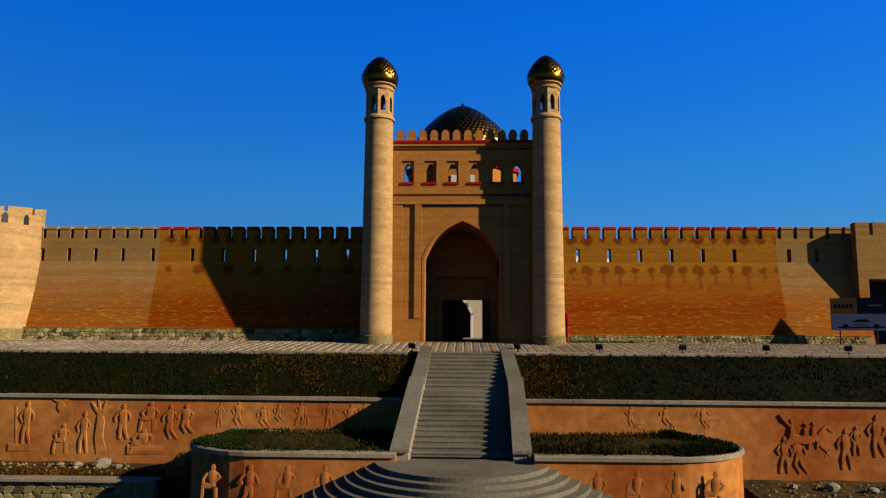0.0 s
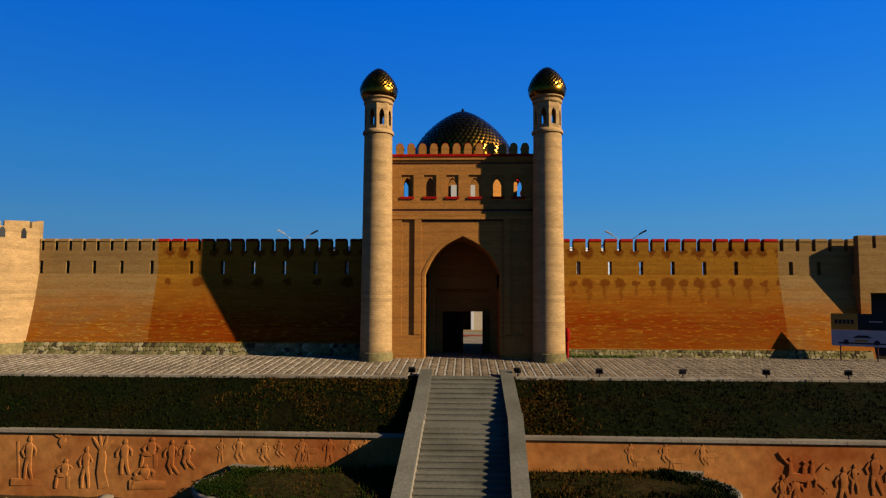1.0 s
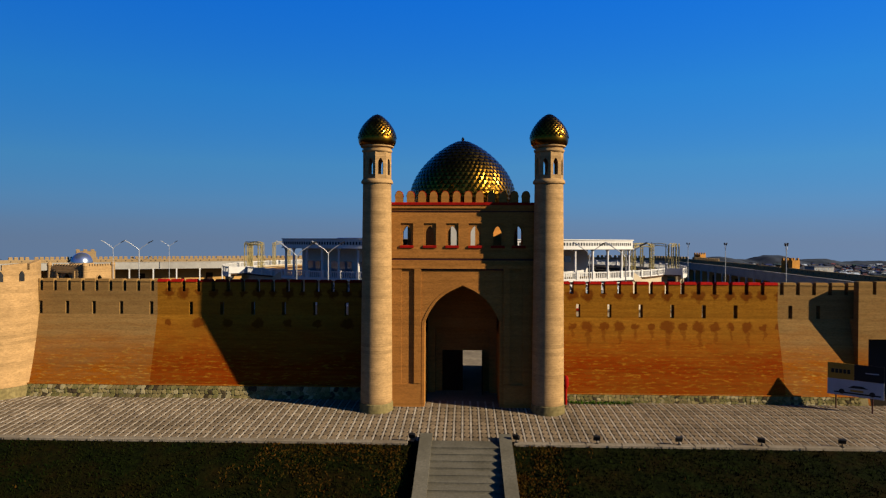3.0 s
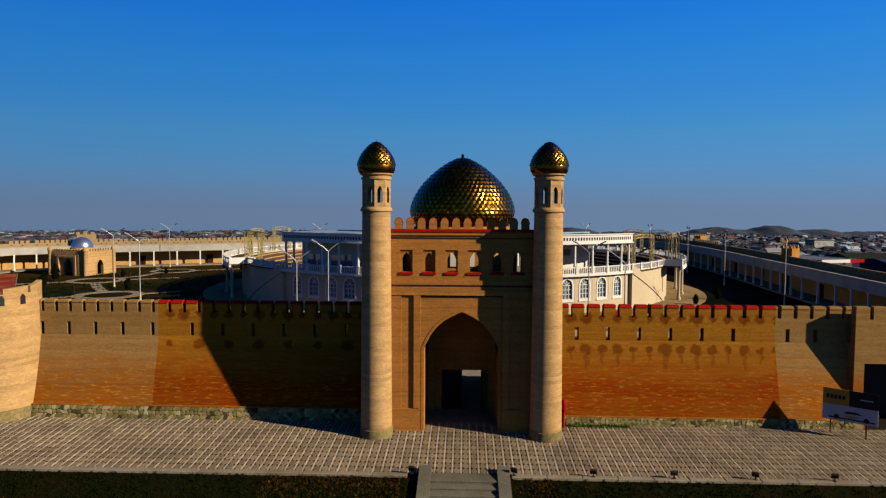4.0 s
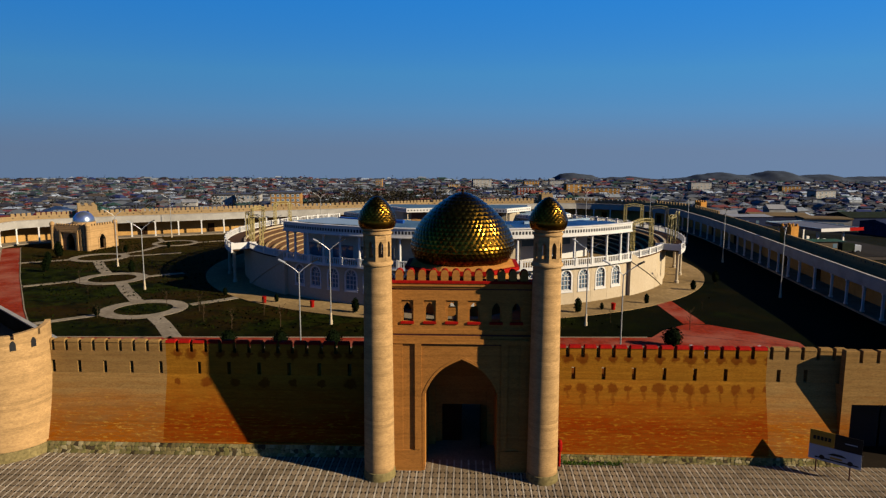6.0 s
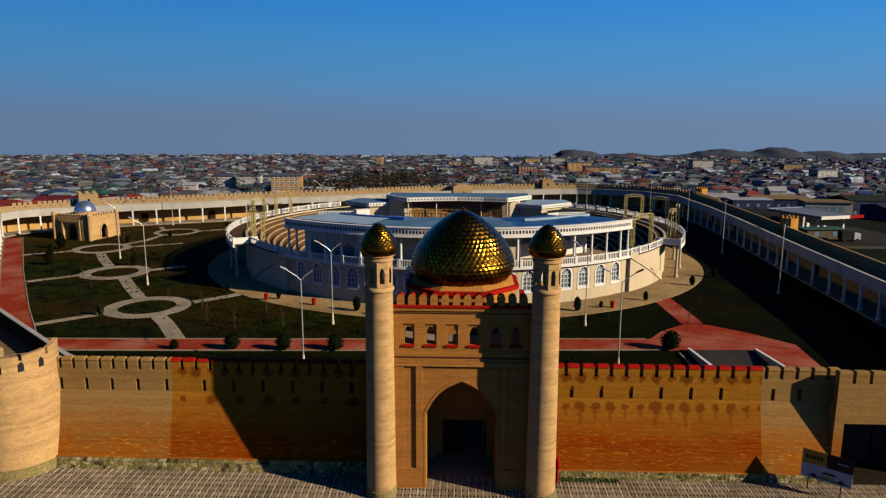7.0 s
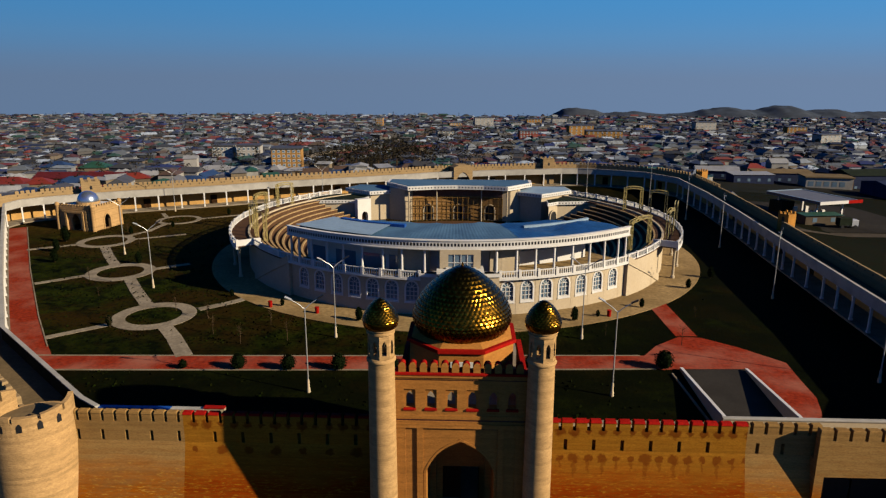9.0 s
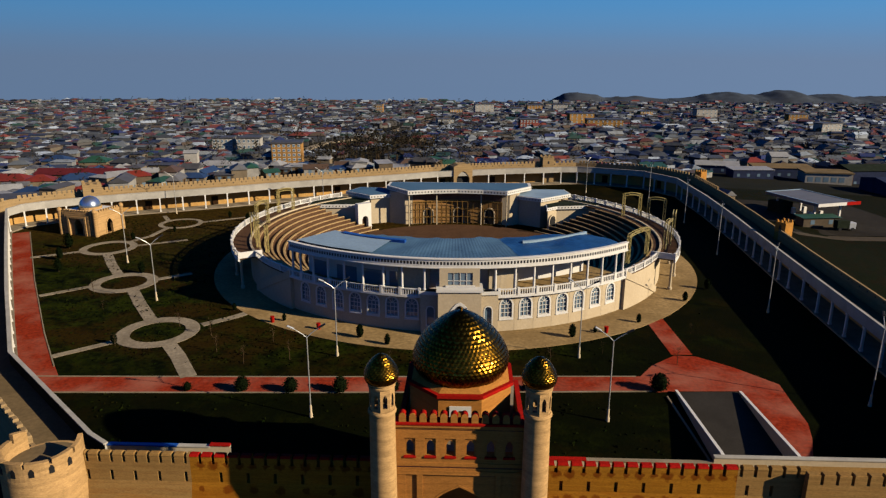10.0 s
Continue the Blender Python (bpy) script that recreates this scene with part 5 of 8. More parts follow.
# billboard on two posts
board = thing("billboard", (26.6, 45.9, 0.36), "two-tier roadside billboard with a car picture, on rust-red posts", "billboard")
bm_pose = pose(24.92, 46.85, 0, 0, 0, -38.0)
BW = 3.25
for x in (0.5, 2.6):
    part("post", Shape().box(x - 0.04, x + 0.04, 0.05, 0.13, 0.2, 3.3, bm_pose), RUST_RED, board)
panel = part("panel", Shape().box(0, BW, 0.0, 0.05, 1.35, 2.42, bm_pose), SIGN_WHITE, board, "white panel with a car picture")
top = part("panel", Shape().box(0, 1.55, 0.0, 0.05, 2.43, 3.5, bm_pose), SIGN_ORANGE, board, "orange panel")
dark = part("panel", Shape().box(1.56, BW, 0.0, 0.05, 2.43, 3.5, bm_pose), SIGN_BLACK, board, "black panel")
for k in range(5):
    part("bar", Shape().box(0.22 + 0.235 * k, 0.4 + 0.235 * k, -0.012, 0.0, 2.82, 3.1, bm_pose), SIGN_BLACK, top)
part("bar", Shape().box(2.2, 2.95, -0.012, 0.0, 2.95, 3.02, bm_pose), SIGN_WHITE, dark)
car_side = [(0.45, 1.62), (0.5, 1.78), (0.8, 1.86), (1.15, 1.9), (1.5, 2.12), (2.1, 2.12), (2.5, 1.92), (2.95, 1.84), (3.05, 1.62)]
picture = part("car_picture", Shape().pierced(car_side, [], -0.012, 0.0, bm_pose), SIGN_WHITE, panel)
part("picture_window", Shape().pierced([(1.2, 1.9), (1.52, 2.08), (2.06, 2.08), (2.38, 1.92)], [], -0.02, -0.012, bm_pose), SIGN_BLACK, picture)
for wx in (0.85, 2.6):
    part("picture_wheel", Shape().pierced([(wx + 0.17 * math.cos(a * 0.5236), 1.62 + 0.17 * math.sin(a * 0.5236)) for a in range(12)], [], -0.024, -0.012, bm_pose), SIGN_BLACK, picture)
part("picture_shade", Shape().box(0.4, 3.1, -0.008, 0.0, 1.5, 1.6, bm_pose), SIGN_BLACK, panel)
part("picture_stripe", Shape().box(1.35, 2.1, -0.02, -0.012, 1.66, 1.8, bm_pose), SIGN_ORANGE, picture)


# ---- the court ----
FASCIA_LINE = [(-31.8, 53.4), (-34.1, 55.0), (-54.3, 73.6), (-71, 97.5), (-88, 122.5), (-104.5, 147), (-108.8, 153.5), (-108.4, 158.8), (-105.2, 162.4), (-98, 168), (-87.7, 174), (-77.3, 179), (-66.8, 184.4), (-56.7, 190.7),
               (-45, 196.5), (-30, 203.7), (-19.3, 209.2), (-9, 215), (13, 221.9), (26, 225), (32, 226.7), (37.4, 227.4), (43, 226), (48, 224), (57.6, 219.3), (64.3, 206.4), (63.8, 178.8), (62.2, 155), (60.3, 134.5), (59, 119.5),
               (58, 107), (57.2, 97), (56.4, 86.5), (55, 66), (50, 58), (41, 53.9)]
court_line = [(-30, 51.0)] + FASCIA_LINE[1:-1] + [(40, 51.0)]
cx0, cy0 = -22, 135
lawn = Shape()
rings = 26
for q in range(rings + 1):
    for x, y in court_line:
        px, py = cx0 + (x * 1.0 - cx0) * q / rings, cy0 + (y - cy0) * q / rings
        lawn.v.append((px, py, 0.0))
w = len(court_line)
lawn.f = [(q * w + i, q * w + (i + 1) % w, (q + 1) * w + (i + 1) % w, (q + 1) * w + i) for q in range(rings) for i in range(w)]
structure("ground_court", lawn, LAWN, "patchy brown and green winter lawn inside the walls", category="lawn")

# clumps of longer grass
rng = random.Random(31)
clumps = Shape()
for _ in range(15000):
    x, y = rng.uniform(-95, 40), rng.uniform(56, 170)
    if x < -30 - (y - 52) * 0.72 or math.hypot(x + 2, y - 138.5) < 49 or 75 < y < 83.5 or (x > 22 and y < 106) or abs(x) < 3.2 or min(abs(math.hypot(x - a, y - b) - 5) for a, b in ((-46.6, 94.9), (-63.4, 117.9), (-78.6, 141.4), (-72.2, 164.8))) < 1.4:
        continue
    t2 = noise.noise((x * 0.08, y * 0.08, 9.0))
    if t2 < 0.0 and rng.random() < 0.8:
        continue
    h, a, ww = rng.uniform(0.1, 0.3), rng.uniform(0, 3.14), rng.uniform(0.08, 0.25)
    dx, dy = ww * math.cos(a), ww * math.sin(a)
    clumps.add([(x - dx, y - dy, 0.0), (x + dx, y + dy, 0.0), (x + dx * 0.5, y + dy * 0.5, h), (x - dx * 0.6, y - dy * 0.6, h * 0.8)], ((0, 1, 2, 3),))
tagged(part("lawn_tufts", clumps, GRASS), "dark green and dry tufts in the court lawn", "grass", kind="stuff")


def strip(name, line, width, z, material, label, category="path", thick=0.05):
    s = Shape().sweep(line, ((-width / 2, -0.05), (width / 2, -0.05), (width / 2, z), (-width / 2, z)))
    return structure(name, s, material, label, category=category)


def ring_path(name, cx, cy, r_out, r_in, z, material, label):
    n = 40
    line = [(cx + (r_out + r_in) / 2 * math.cos(2 * math.pi * k / n), cy + (r_out + r_in) / 2 * math.sin(2 * math.pi * k / n)) for k in range(n)]
    h = (r_out - r_in) / 2
    return structure(name, Shape().sweep(line, ((-h, -0.05), (h, -0.05), (h, z), (-h, z)), True), material, label, category="path")


ring_path("path_ring", -46.6, 94.9, 6.1, 4.0, 0.060, FLAG, "pale flagstone ring path round a bed")
ring_path("path_ring", -63.4, 117.9, 6.0, 4.0, 0.060, FLAG, "pale flagstone ring path round a bed")
ring_path("path_ring", -78.6, 141.4, 5.9, 4.3, 0.060, FLAG, "pale flagstone ring path round a bed")
ring_path("path_ring", -72.2, 164.8, 5.4, 4.2, 0.060, FLAG, "pale flagstone ring path round a bed")
for k, (line, wd) in enumerate((([(-35.9, 80.2), (-40.0, 86.5), (-43.4, 91.0)], 2.1), ([(-50.0, 99.8), (-55.2, 107), (-60.0, 114.2)], 2.0), ([(-66.4, 121.9), (-71.5, 129), (-76.4, 136.6)], 1.9),
                                ([(-57.5, 85.5), (-51.4, 90.9)], 1.3), ([(-74.6, 109.9), (-68.6, 115.2)], 1.3), ([(-91.0, 133.0), (-83.0, 138.2)], 1.3), ([(-41.0, 98.0), (-37, 101.6), (-33.8, 105.6)], 1.5), ([(-58.5, 119.8), (-53, 124)], 1.4),
                                ([(-76.4, 146.6), (-74.0, 152), (-73.6, 159.6)], 1.2), ([(-67.2, 166.5), (-58, 172.5)], 1.1), ([(-76.5, 167.4), (-80, 173)], 1.1), ([(-73.4, 143.5), (-64, 149)], 1.0))):
    strip("path", line, wd, 0.052, FLAG, "pale flagstone path across the lawn")
strip("path_red_front", [(-56, 77.2), (-20, 78.6), (10, 80.0), (27, 80.9)], 4.1, 0.045, RED_PAVING, "red paved walk behind the front wall")
strip("path_red_west", [(-53.0, 76.4), (-57.4, 82.1), (-65.8, 93.4), (-83, 118.2), (-106.6, 153.5)], 3.9, 0.041, RED_PAVING, "red paved walk beside the west gallery")
strip("path_red_cross", [(30.8, 104.6), (31.2, 90)], 3.0, 0.043, RED_PAVING, "red paved walk to the arena")
s = Shape().prism([(23.2, 82.2), (26, 86.2), (30, 89.6), (33, 89.4), (37, 86), (41, 81.2), (40.5, 77), (40.0, 71.5), (38.9, 68.2), (37.0, 64), (34.5, 64), (35.1, 79.2), (27, 78.8), (24.4, 78.4)], -0.05, 0.047)
structure("path_red_fork", s, RED_PAVING, "red paved fork behind the wagon gate", category="path")
strip("path_axis", [(0.6, 61.6), (0.6, 94.5)], 5.0, 0.035, FLAG, "pale paved axis from the gate to the arena")
ramp_s = Shape().prism([(26.5, 53.8), (34.2, 53.8), (34.9, 79.0), (27.1, 78.6)], -0.05, 0.06)
structure("road_ramp", ramp_s, ASPHALT, "dark asphalt drive from the wagon gate", category="road")
for xa, xb in ((26.55, 27.0), (34.15, 34.93)):
    # a low wall that climbs towards the gate, under a white coping
    foot, mid, end = (xb, 78.5), (xa, 62.0), (xa - 0.1, 53.8)
    low = Shape()
    for (x0, y0), (x1, y1), h0, h1 in ((foot, mid, 0.4, 2.0), (mid, end, 2.0, 2.0)):
        low.prism([(x0 - 0.12, y0), (x0 + 0.12, y0), (x1 + 0.12, y1), (x1 - 0.12, y1)], -0.05, [h0 - 0.1, h0 - 0.1, h1 - 0.1, h1 - 0.1])
    structure("wall_drive", low, CREAM, "plastered low wall climbing along the drive", category="wall")
    cap = Shape()
    for (x0, y0), (x1, y1), h0, h1 in ((foot, mid, 0.4, 2.0), (mid, end, 2.0, 2.0)):
        cap.prism([(x0 - 0.17, y0), (x0 + 0.17, y0), (x1 + 0.17, y1), (x1 - 0.17, y1)], [h0 - 0.1, h0 - 0.1, h1 - 0.1, h1 - 0.1], [h0, h0, h1, h1])
    structure("coping_drive", cap, WHITE, "white-painted coping on the wall along the drive", category="coping")
strip("kerb_drive", [(25.55, 77.2), (26.0, 64.8), (26.1, 54.2)], 0.18, 0.2, CONCRETE, "pale concrete edging", "kerb")
strip("kerb_lawn", [(-56, 79.4), (-20, 80.75), (10, 82.15), (23, 82.7)], 0.16, 0.12, CONCRETE, "pale concrete edging", "kerb")
strip("kerb_lawn", [(-55, 75.0), (-20, 76.45), (10, 77.85), (24, 78.6)], 0.16, 0.12, CONCRETE, "pale concrete edging", "kerb")
strip("kerb_lawn", [(-55.3, 82.4), (-63.7, 93.8), (-81, 118.7), (-104.6, 154.2)], 0.16, 0.12, CONCRETE, "pale concrete edging", "kerb")

# ---- gallery and outer wall round the court ----
fine = []
for a, b in zip(FASCIA_LINE, FASCIA_LINE[1:]):
    n = max(1, round(math.hypot(b[0] - a[0], b[1] - a[1]) / 5.8))
    fine += [(a[0] + (b[0] - a[0]) * i / n, a[1] + (b[1] - a[1]) * i / n) for i in range(n)]
fine.append(FASCIA_LINE[-1])
def front_rise(p):
    return 1.0 * max(0.0, min(1.0, (86 - p[1]) / 32))
rise = [front_rise(p) for p in fine]
gallery = thing("gallery", (-22, 222, 0), "open gallery with white posts and a pale fascia round the court", "gallery", kind="structure")
part("fascia", Shape().sweep(fine, ((0.0, 4.05), (0.25, 4.05), (0.25, 5.8), (0.0, 5.8)), shift=rise), FASCIA, gallery, "white fascia")
# dark strip carries the shade on the back of the upstand as colour
part("fascia_back_shade", Shape().sweep(fine, ((0.255, 4.26), (0.3, 4.26), (0.3, 5.78), (0.255, 5.78)), shift=rise), DARK_ROOF, gallery, "dark strip behind the fascia, its shade put into the colour")
part("fascia_cap", Shape().sweep(fine, ((-0.08, 5.8), (0.36, 5.8), (0.36, 5.92), (-0.08, 5.92)), shift=rise), FASCIA, gallery)
part("gallery_roof", Shape().sweep(fine, ((0.25, 4.07), (4.6, 4.07), (4.6, 4.25), (0.25, 4.25)), shift=rise), TAN_ROOF, gallery, "dusty tan flat roof")
part("gallery_lining", Shape().sweep(fine, ((4.52, 0.3), (4.598, 0.3), (4.598, 4.06), (4.52, 4.06)), shift=rise), GALLERY_PLASTER, gallery, "ochre plaster back wall")
part("gallery_floor", Shape().sweep(fine, ((-0.2, -0.1), (4.6, -0.1), (4.6, 0.3), (-0.2, 0.3))), CONCRETE, gallery)
outer = thing("wall_ring", (-22, 226, 0), "sand-brick outer wall with merlons round the court", "wall", kind="structure")
part("wall_face", Shape().sweep(fine, ((4.6, -4.0), (6.4, -4.0), (4.95, 6.6), (4.6, 6.6)), shift=[r * 1.2 for r in rise]), BRICK_RING, outer)
post = Shape().chamfered(-0.16, 0.16, 0.06, 0.38, 0.3, 4.06, 0.001).box(-0.23, 0.23, -0.01, 0.45, 0.3, 0.6).box(-0.23, 0.23, -0.01, 0.45, 3.8, 4.06)
post_mesh = post.mesh("post", WHITE)
merlon_mesh = Shape().chamfered(-0.42, 0.42, 4.65, 5.15, 6.6, 7.3, 0.08).mesh("merlon", BRICK_RING)
merlons_far, holes_far = Shape(), Shape()
count = 0
for i in range(1, len(fine) - 1):
    a, b = fine[i], fine[i + 1]
    ang = math.degrees(math.atan2(b[1] - a[1], b[0] - a[0]))
    m = pose(a[0], a[1], 0, 0, 0, ang)
    if a[1] > 60:
        ob = piece("post", post_mesh, gallery, m)
    length = math.hypot(b[0] - a[0], b[1] - a[1])
    n = max(1, round(length * 1.08 / 1.35))
    for k in range(0, n, 2):
        holes_far.box(-0.11, 0.11, 4.56, 4.62, 6.02, 6.3, pose(a[0] + (b[0] - a[0]) * (k + 0.5) / n, a[1] + (b[1] - a[1]) * (k + 0.5) / n, rise[i] * 1.2, 0, 0, ang))
    for k in range(n):
        mk = pose(a[0] + (b[0] - a[0]) * (k + 0.5) / n, a[1] + (b[1] - a[1]) * (k + 0.5) / n, rise[i] * 1.2, 0, 0, ang)
        if a[0] > 52 and a[1] < 188:
            continue
        if a[1] > 150 and count < 290 and a[0] < 46:
            piece("merlon", merlon_mesh, outer, mk)
            count += 1
        else:
            merlons_far.chamfered(-0.42, 0.42, 4.65, 5.15, 6.6, 7.3, 0.08, mk)
    if i % 3 == 1 and a[1] > 120:
        part("gallery_door", Shape().pierced([(-0.9, 0.3), (0.9, 0.3), (0.9, 2.7), (-0.9, 2.7)], [], 4.46, 4.598, pose((a[0] + b[0]) / 2, (a[1] + b[1]) / 2, 0, 0, 0, ang)), WOOD, gallery, "dark wooden door")
part("merlons_far", merlons_far, BRICK_RING, outer, kind="stuff")
part("loopholes_far", holes_far, DARK, outer, kind="stuff")


# orange of sunlit brick, put into the colour of the two east turrets
OCHRE = surface("sunlit_ochre", (0.1998, 0.0925, 0.02072), 0.9, vary=0.15, small=2, bump=0.2)


def wall_turret(x, y, ang, label, big=1.0, mat=BRICK_RING):
    root = thing("wall_turret", (x, y, 0), label, "turret", "turrets on the outer wall")
    m = pose(x, y, 0, 0, 0, ang)
    h = 1.5 * big
    top = 7.0 + 1.7 * min(1.0, big) ** 2
    part("turret_body", Shape().box(-h, h, -h, h, -4, top, m), mat, root)
    for k in range(3):
        for u, v in ((-h + k * h * 0.75 + 0.05, -h), (-h + k * h * 0.75 + 0.05, h - 0.35)):
            part("merlon", Shape().chamfered(u, u + 0.7 * big * 0.7, v, v + 0.35, top, top + 0.5, 0.04, m), mat, root)
    part("loophole", Shape().pierced(arch(0, 0.3, 6.6, 7.3, 0.3, True, 4), [], -h - 0.02, -h + 0.02, m), DARK, root)


wall_turret(66.5, 139.5, -60, "orange-brown square turret catching the sun on the outer wall", 0.8, OCHRE)
wall_turret(71.2, 206, -60, "orange-brown square turret catching the sun on the outer wall", 0.8, OCHRE)
wall_turret(27.5, 230.4, 10, "square sand-brick turret on the outer wall", 1.3)
wall_turret(-98.5, 172.6, 32, "square sand-brick turret on the outer wall", 1.5)
# back gate
back = thing("back_gate", (-1.5, 219, 0), "small arched back gate in the court wall", "gate")
mb = pose(-1.2, 218.2, 0, 0, 0, 20)
part("gate_wall", Shape().pierced([(-3.2, 0), (3.2, 0), (3.2, 7.2), (1.6, 7.9), (-1.6, 7.9), (-3.2, 7.2)], [arch(0, 2.2, 0.01, 3.4, 2.2, True, 6)], -1.0, 3.5, mb), BRICK_RING, back)
part("gate_leaf", Shape().box(-2.2, 2.2, 0.5, 0.6, 0.3, 5.6, mb), DARK, back)

# ---- the arena ----
AC, A0 = (-2.1, 138.3), 2.1


def at_angle(r, a):
    q = radians(a + A0)
    return AC[0] + r * math.sin(q), AC[1] - r * math.cos(q)


def arc_line(r, a0, a1, step=2.0):
    n = max(2, int(abs(a1 - a0) / step))
    return [at_angle(r, a0 + (a1 - a0) * i / n) for i in range(n + 1)]


def arc_band(s, r0, r1, z0, z1, a0, a1, step=2.0, z2=None):
    """A curved bar between two radii; z2: the top at the outer radius, if it slopes."""
    line = arc_line(r0, min(a0, a1), max(a0, a1), step)
    return s.sweep(line, ((0.0, z0), (r0 - r1, z0), (r0 - r1, z2 if z2 is not None else z1), (0.0, z1)))


def bay_pose(r, a):
    x, y = at_angle(r, a)
    return pose(x, y, 0, 0, 0, a + A0)


arena = thing("arena", (AC[0], AC[1], 0), "round cream-plastered arena with a blue roof and white balconies", "arena")
structure("pavement_arena", arc_band(Shape(), 41.0, 48.6, -0.05, 0.07, -180, 180), APRON, "sandy concrete apron round the arena", category="pavement")
R = 41.6
# lower storey
WIN = [10.0, 14.3, 18.6, 22.9, 27.3, 32.0, 36.8]
for side in (-1, 1):
    edges = [7.85] + [(a + b) / 2 for a, b in zip(WIN, WIN[1:])] + [39.3]
    for i, a in enumerate(WIN):
        wa = edges[i + 1] - edges[i]
        mid = (edges[i] + edges[i + 1]) / 2
        half = R * math.tan(radians(wa / 2)) + 0.01
        off = R * math.tan(radians(a - mid)) * side
        m = bay_pose(R, side * mid)
        bay = part("bay_wall", Shape().pierced([(-half, 0), (half, 0), (half, 5.75), (-half, 5.75)], [arch(off, 0.95, 2.15, 4.35, 0.95, False, 7)], 0.0, 0.4, m), CREAM, arena)
        win = part("window_frame", Shape().pierced(arch(off, 1.12, 2.0, 4.35, 1.12, False, 7), [arch(off, 0.88, 2.25, 4.35, 0.88, False, 7)], -0.07, 0.12, m), WHITE, bay, "white arched window frame")
        bars = Shape()
        for bx in (-0.3, 0.3):
            bars.box(off + bx - 0.04, off + bx + 0.04, 0.12, 0.2, 2.2, 4.4, m)
        for bz in (2.3, 3.0, 3.7, 4.33):
            bars.box(off - 0.9, off + 0.9, 0.12, 0.2, bz - 0.04, bz + 0.04, m)
        for an in (45, 90, 135):
            c, sn = math.cos(radians(an)), math.sin(radians(an))
            bars.add([m @ Vector(p) for p in ((off - 0.04 * sn, 0.12, 4.35 + 0.04 * c), (off + 0.04 * sn, 0.12, 4.35 - 0.04 * c), (off + 0.88 * c + 0.04 * sn, 0.12, 4.35 + 0.88 * sn - 0.04 * c), (off + 0.88 * c - 0.04 * sn, 0.12, 4.35 + 0.88 * sn + 0.04 * c))], ((0, 1, 2, 3),))
        part("glazing_bar", bars, WHITE, bay)
        part("pane", Shape().box(off - 0.95, off + 0.95, 0.24, 0.27, 2.15, 5.3, m), PANE, bay)
        part("window_sill", Shape().box(off - 1.15, off + 1.15, -0.14, 0.1, 1.86, 2.0, m), WHITE, bay)
    for e in edges:
        part("pilaster", Shape().box(-0.25, 0.25, -0.04, 0.05, 0, 5.75, bay_pose(R, side * e)), CREAM, arena)
    part("outer_wall", arc_band(Shape(), R - 0.4, R, 0, 6.3, side * 39.3, side * 150), CREAM, arena)
    # stair along the wall
    for i in range(18):
        a0, a1 = 41 + 17.5 * i / 18, 41 + 17.5 * (i + 1) / 18
        part("step", arc_band(Shape(), R + 0.02, R + 0.62, 0, 5.9 * (1 - i / 18), side * a0, side * a1, 0.5), CREAM, arena)
    n = 18
    inner_l, outer_l = arc_line(R + 0.62, side * 41, side * 58.5, 17.5 / 18), arc_line(R + 0.78, side * 41, side * 58.5, 17.5 / 18)
    rail = Shape()
    n = len(inner_l)
    for i in range(n):
        z = 5.9 * (1 - i / (n - 1))
        rail.v += [(*inner_l[i], z - 0.3), (*outer_l[i], z - 0.3), (*outer_l[i], z + 1.0), (*inner_l[i], z + 1.0)]
    rail.f = [(i * 4 + k, i * 4 + (k + 1) % 4, (i + 1) * 4 + (k + 1) % 4, (i + 1) * 4 + k) for i in range(n - 1) for k in range(4)] + [(0, 1, 2, 3), tuple((n - 1) * 4 + k for k in (3, 2, 1, 0))]
    part("stair_parapet", rail, CREAM, arena, "cream stair parapet")
part("cornice", arc_band(Shape(), R - 0.3, R + 0.75, 5.7, 6.0, -41, 41), WHITE, arena)
part("gallery_floor", arc_band(Shape(), 33.0, R + 0.5, 5.9, 6.08, -41, 41), APRON, arena)


def balustrade(r, a0, a1, z, name="balustrade", wide=4.2):
    """Rails, posts and balusters along an arc."""
    b = part(name, arc_band(arc_band(Shape(), r - 0.12, r + 0.12, z + 0.95, z + 1.1, a0, a1), r - 0.1, r + 0.1, z, z + 0.16, a0, a1), WHITE, arena, "white balustrade")
    posts = max(1, round(abs(a1 - a0) / wide))
    for i in range(posts + 1):
        part("rail_post", Shape().box(-0.2, 0.2, -0.2, 0.2, z, z + 1.22, bay_pose(r, a0 + (a1 - a0) * i / posts)), WHITE, b)
    small = Shape()
    n = int(radians(abs(a1 - a0)) * r / 0.38)
    for i in range(n):
        small.box(-0.07, 0.07, -0.07, 0.07, z + 0.1, z + 1.0, bay_pose(r, a0 + (a1 - a0) * (i + 0.5) / n))
    part("baluster_run", small, WHITE, b, kind="stuff")


balustrade(R + 0.55, -41, -8.2, 6.0)
balustrade(R + 0.55, 8.2, 41, 6.0)
# upper storey
COLS = {1: [7.4, 11.6, 15.7, 19.9, 24.3, 28.8, 33.0, 37.4, 40.0], -1: [7.2, 11.9, 16.0, 20.6, 25.1, 29.3, 33.5, 37.4, 40.0]}
for side in (-1, 1):
    for a in COLS[side]:
        x, y = at_angle(R + 0.35, side * a)
        c = part("column", Shape().lathe([(0.28, 6.0), (0.28, 7.1), (0.2, 7.15), (0.18, 10.2), (0.3, 10.35), (0.3, 10.6)], 12, (x, y)), WHITE, arena, "white column", True)
part("rear_wall", arc_band(Shape(), 38.4, 38.8, 6.0, 10.6, -40, 12.5), WHITE, arena, "white upper wall")
part("rear_wall", arc_band(Shape(), 35.6, 36.0, 6.0, 10.6, 12.5, 36), WHITE, arena, "white upper wall, set back")
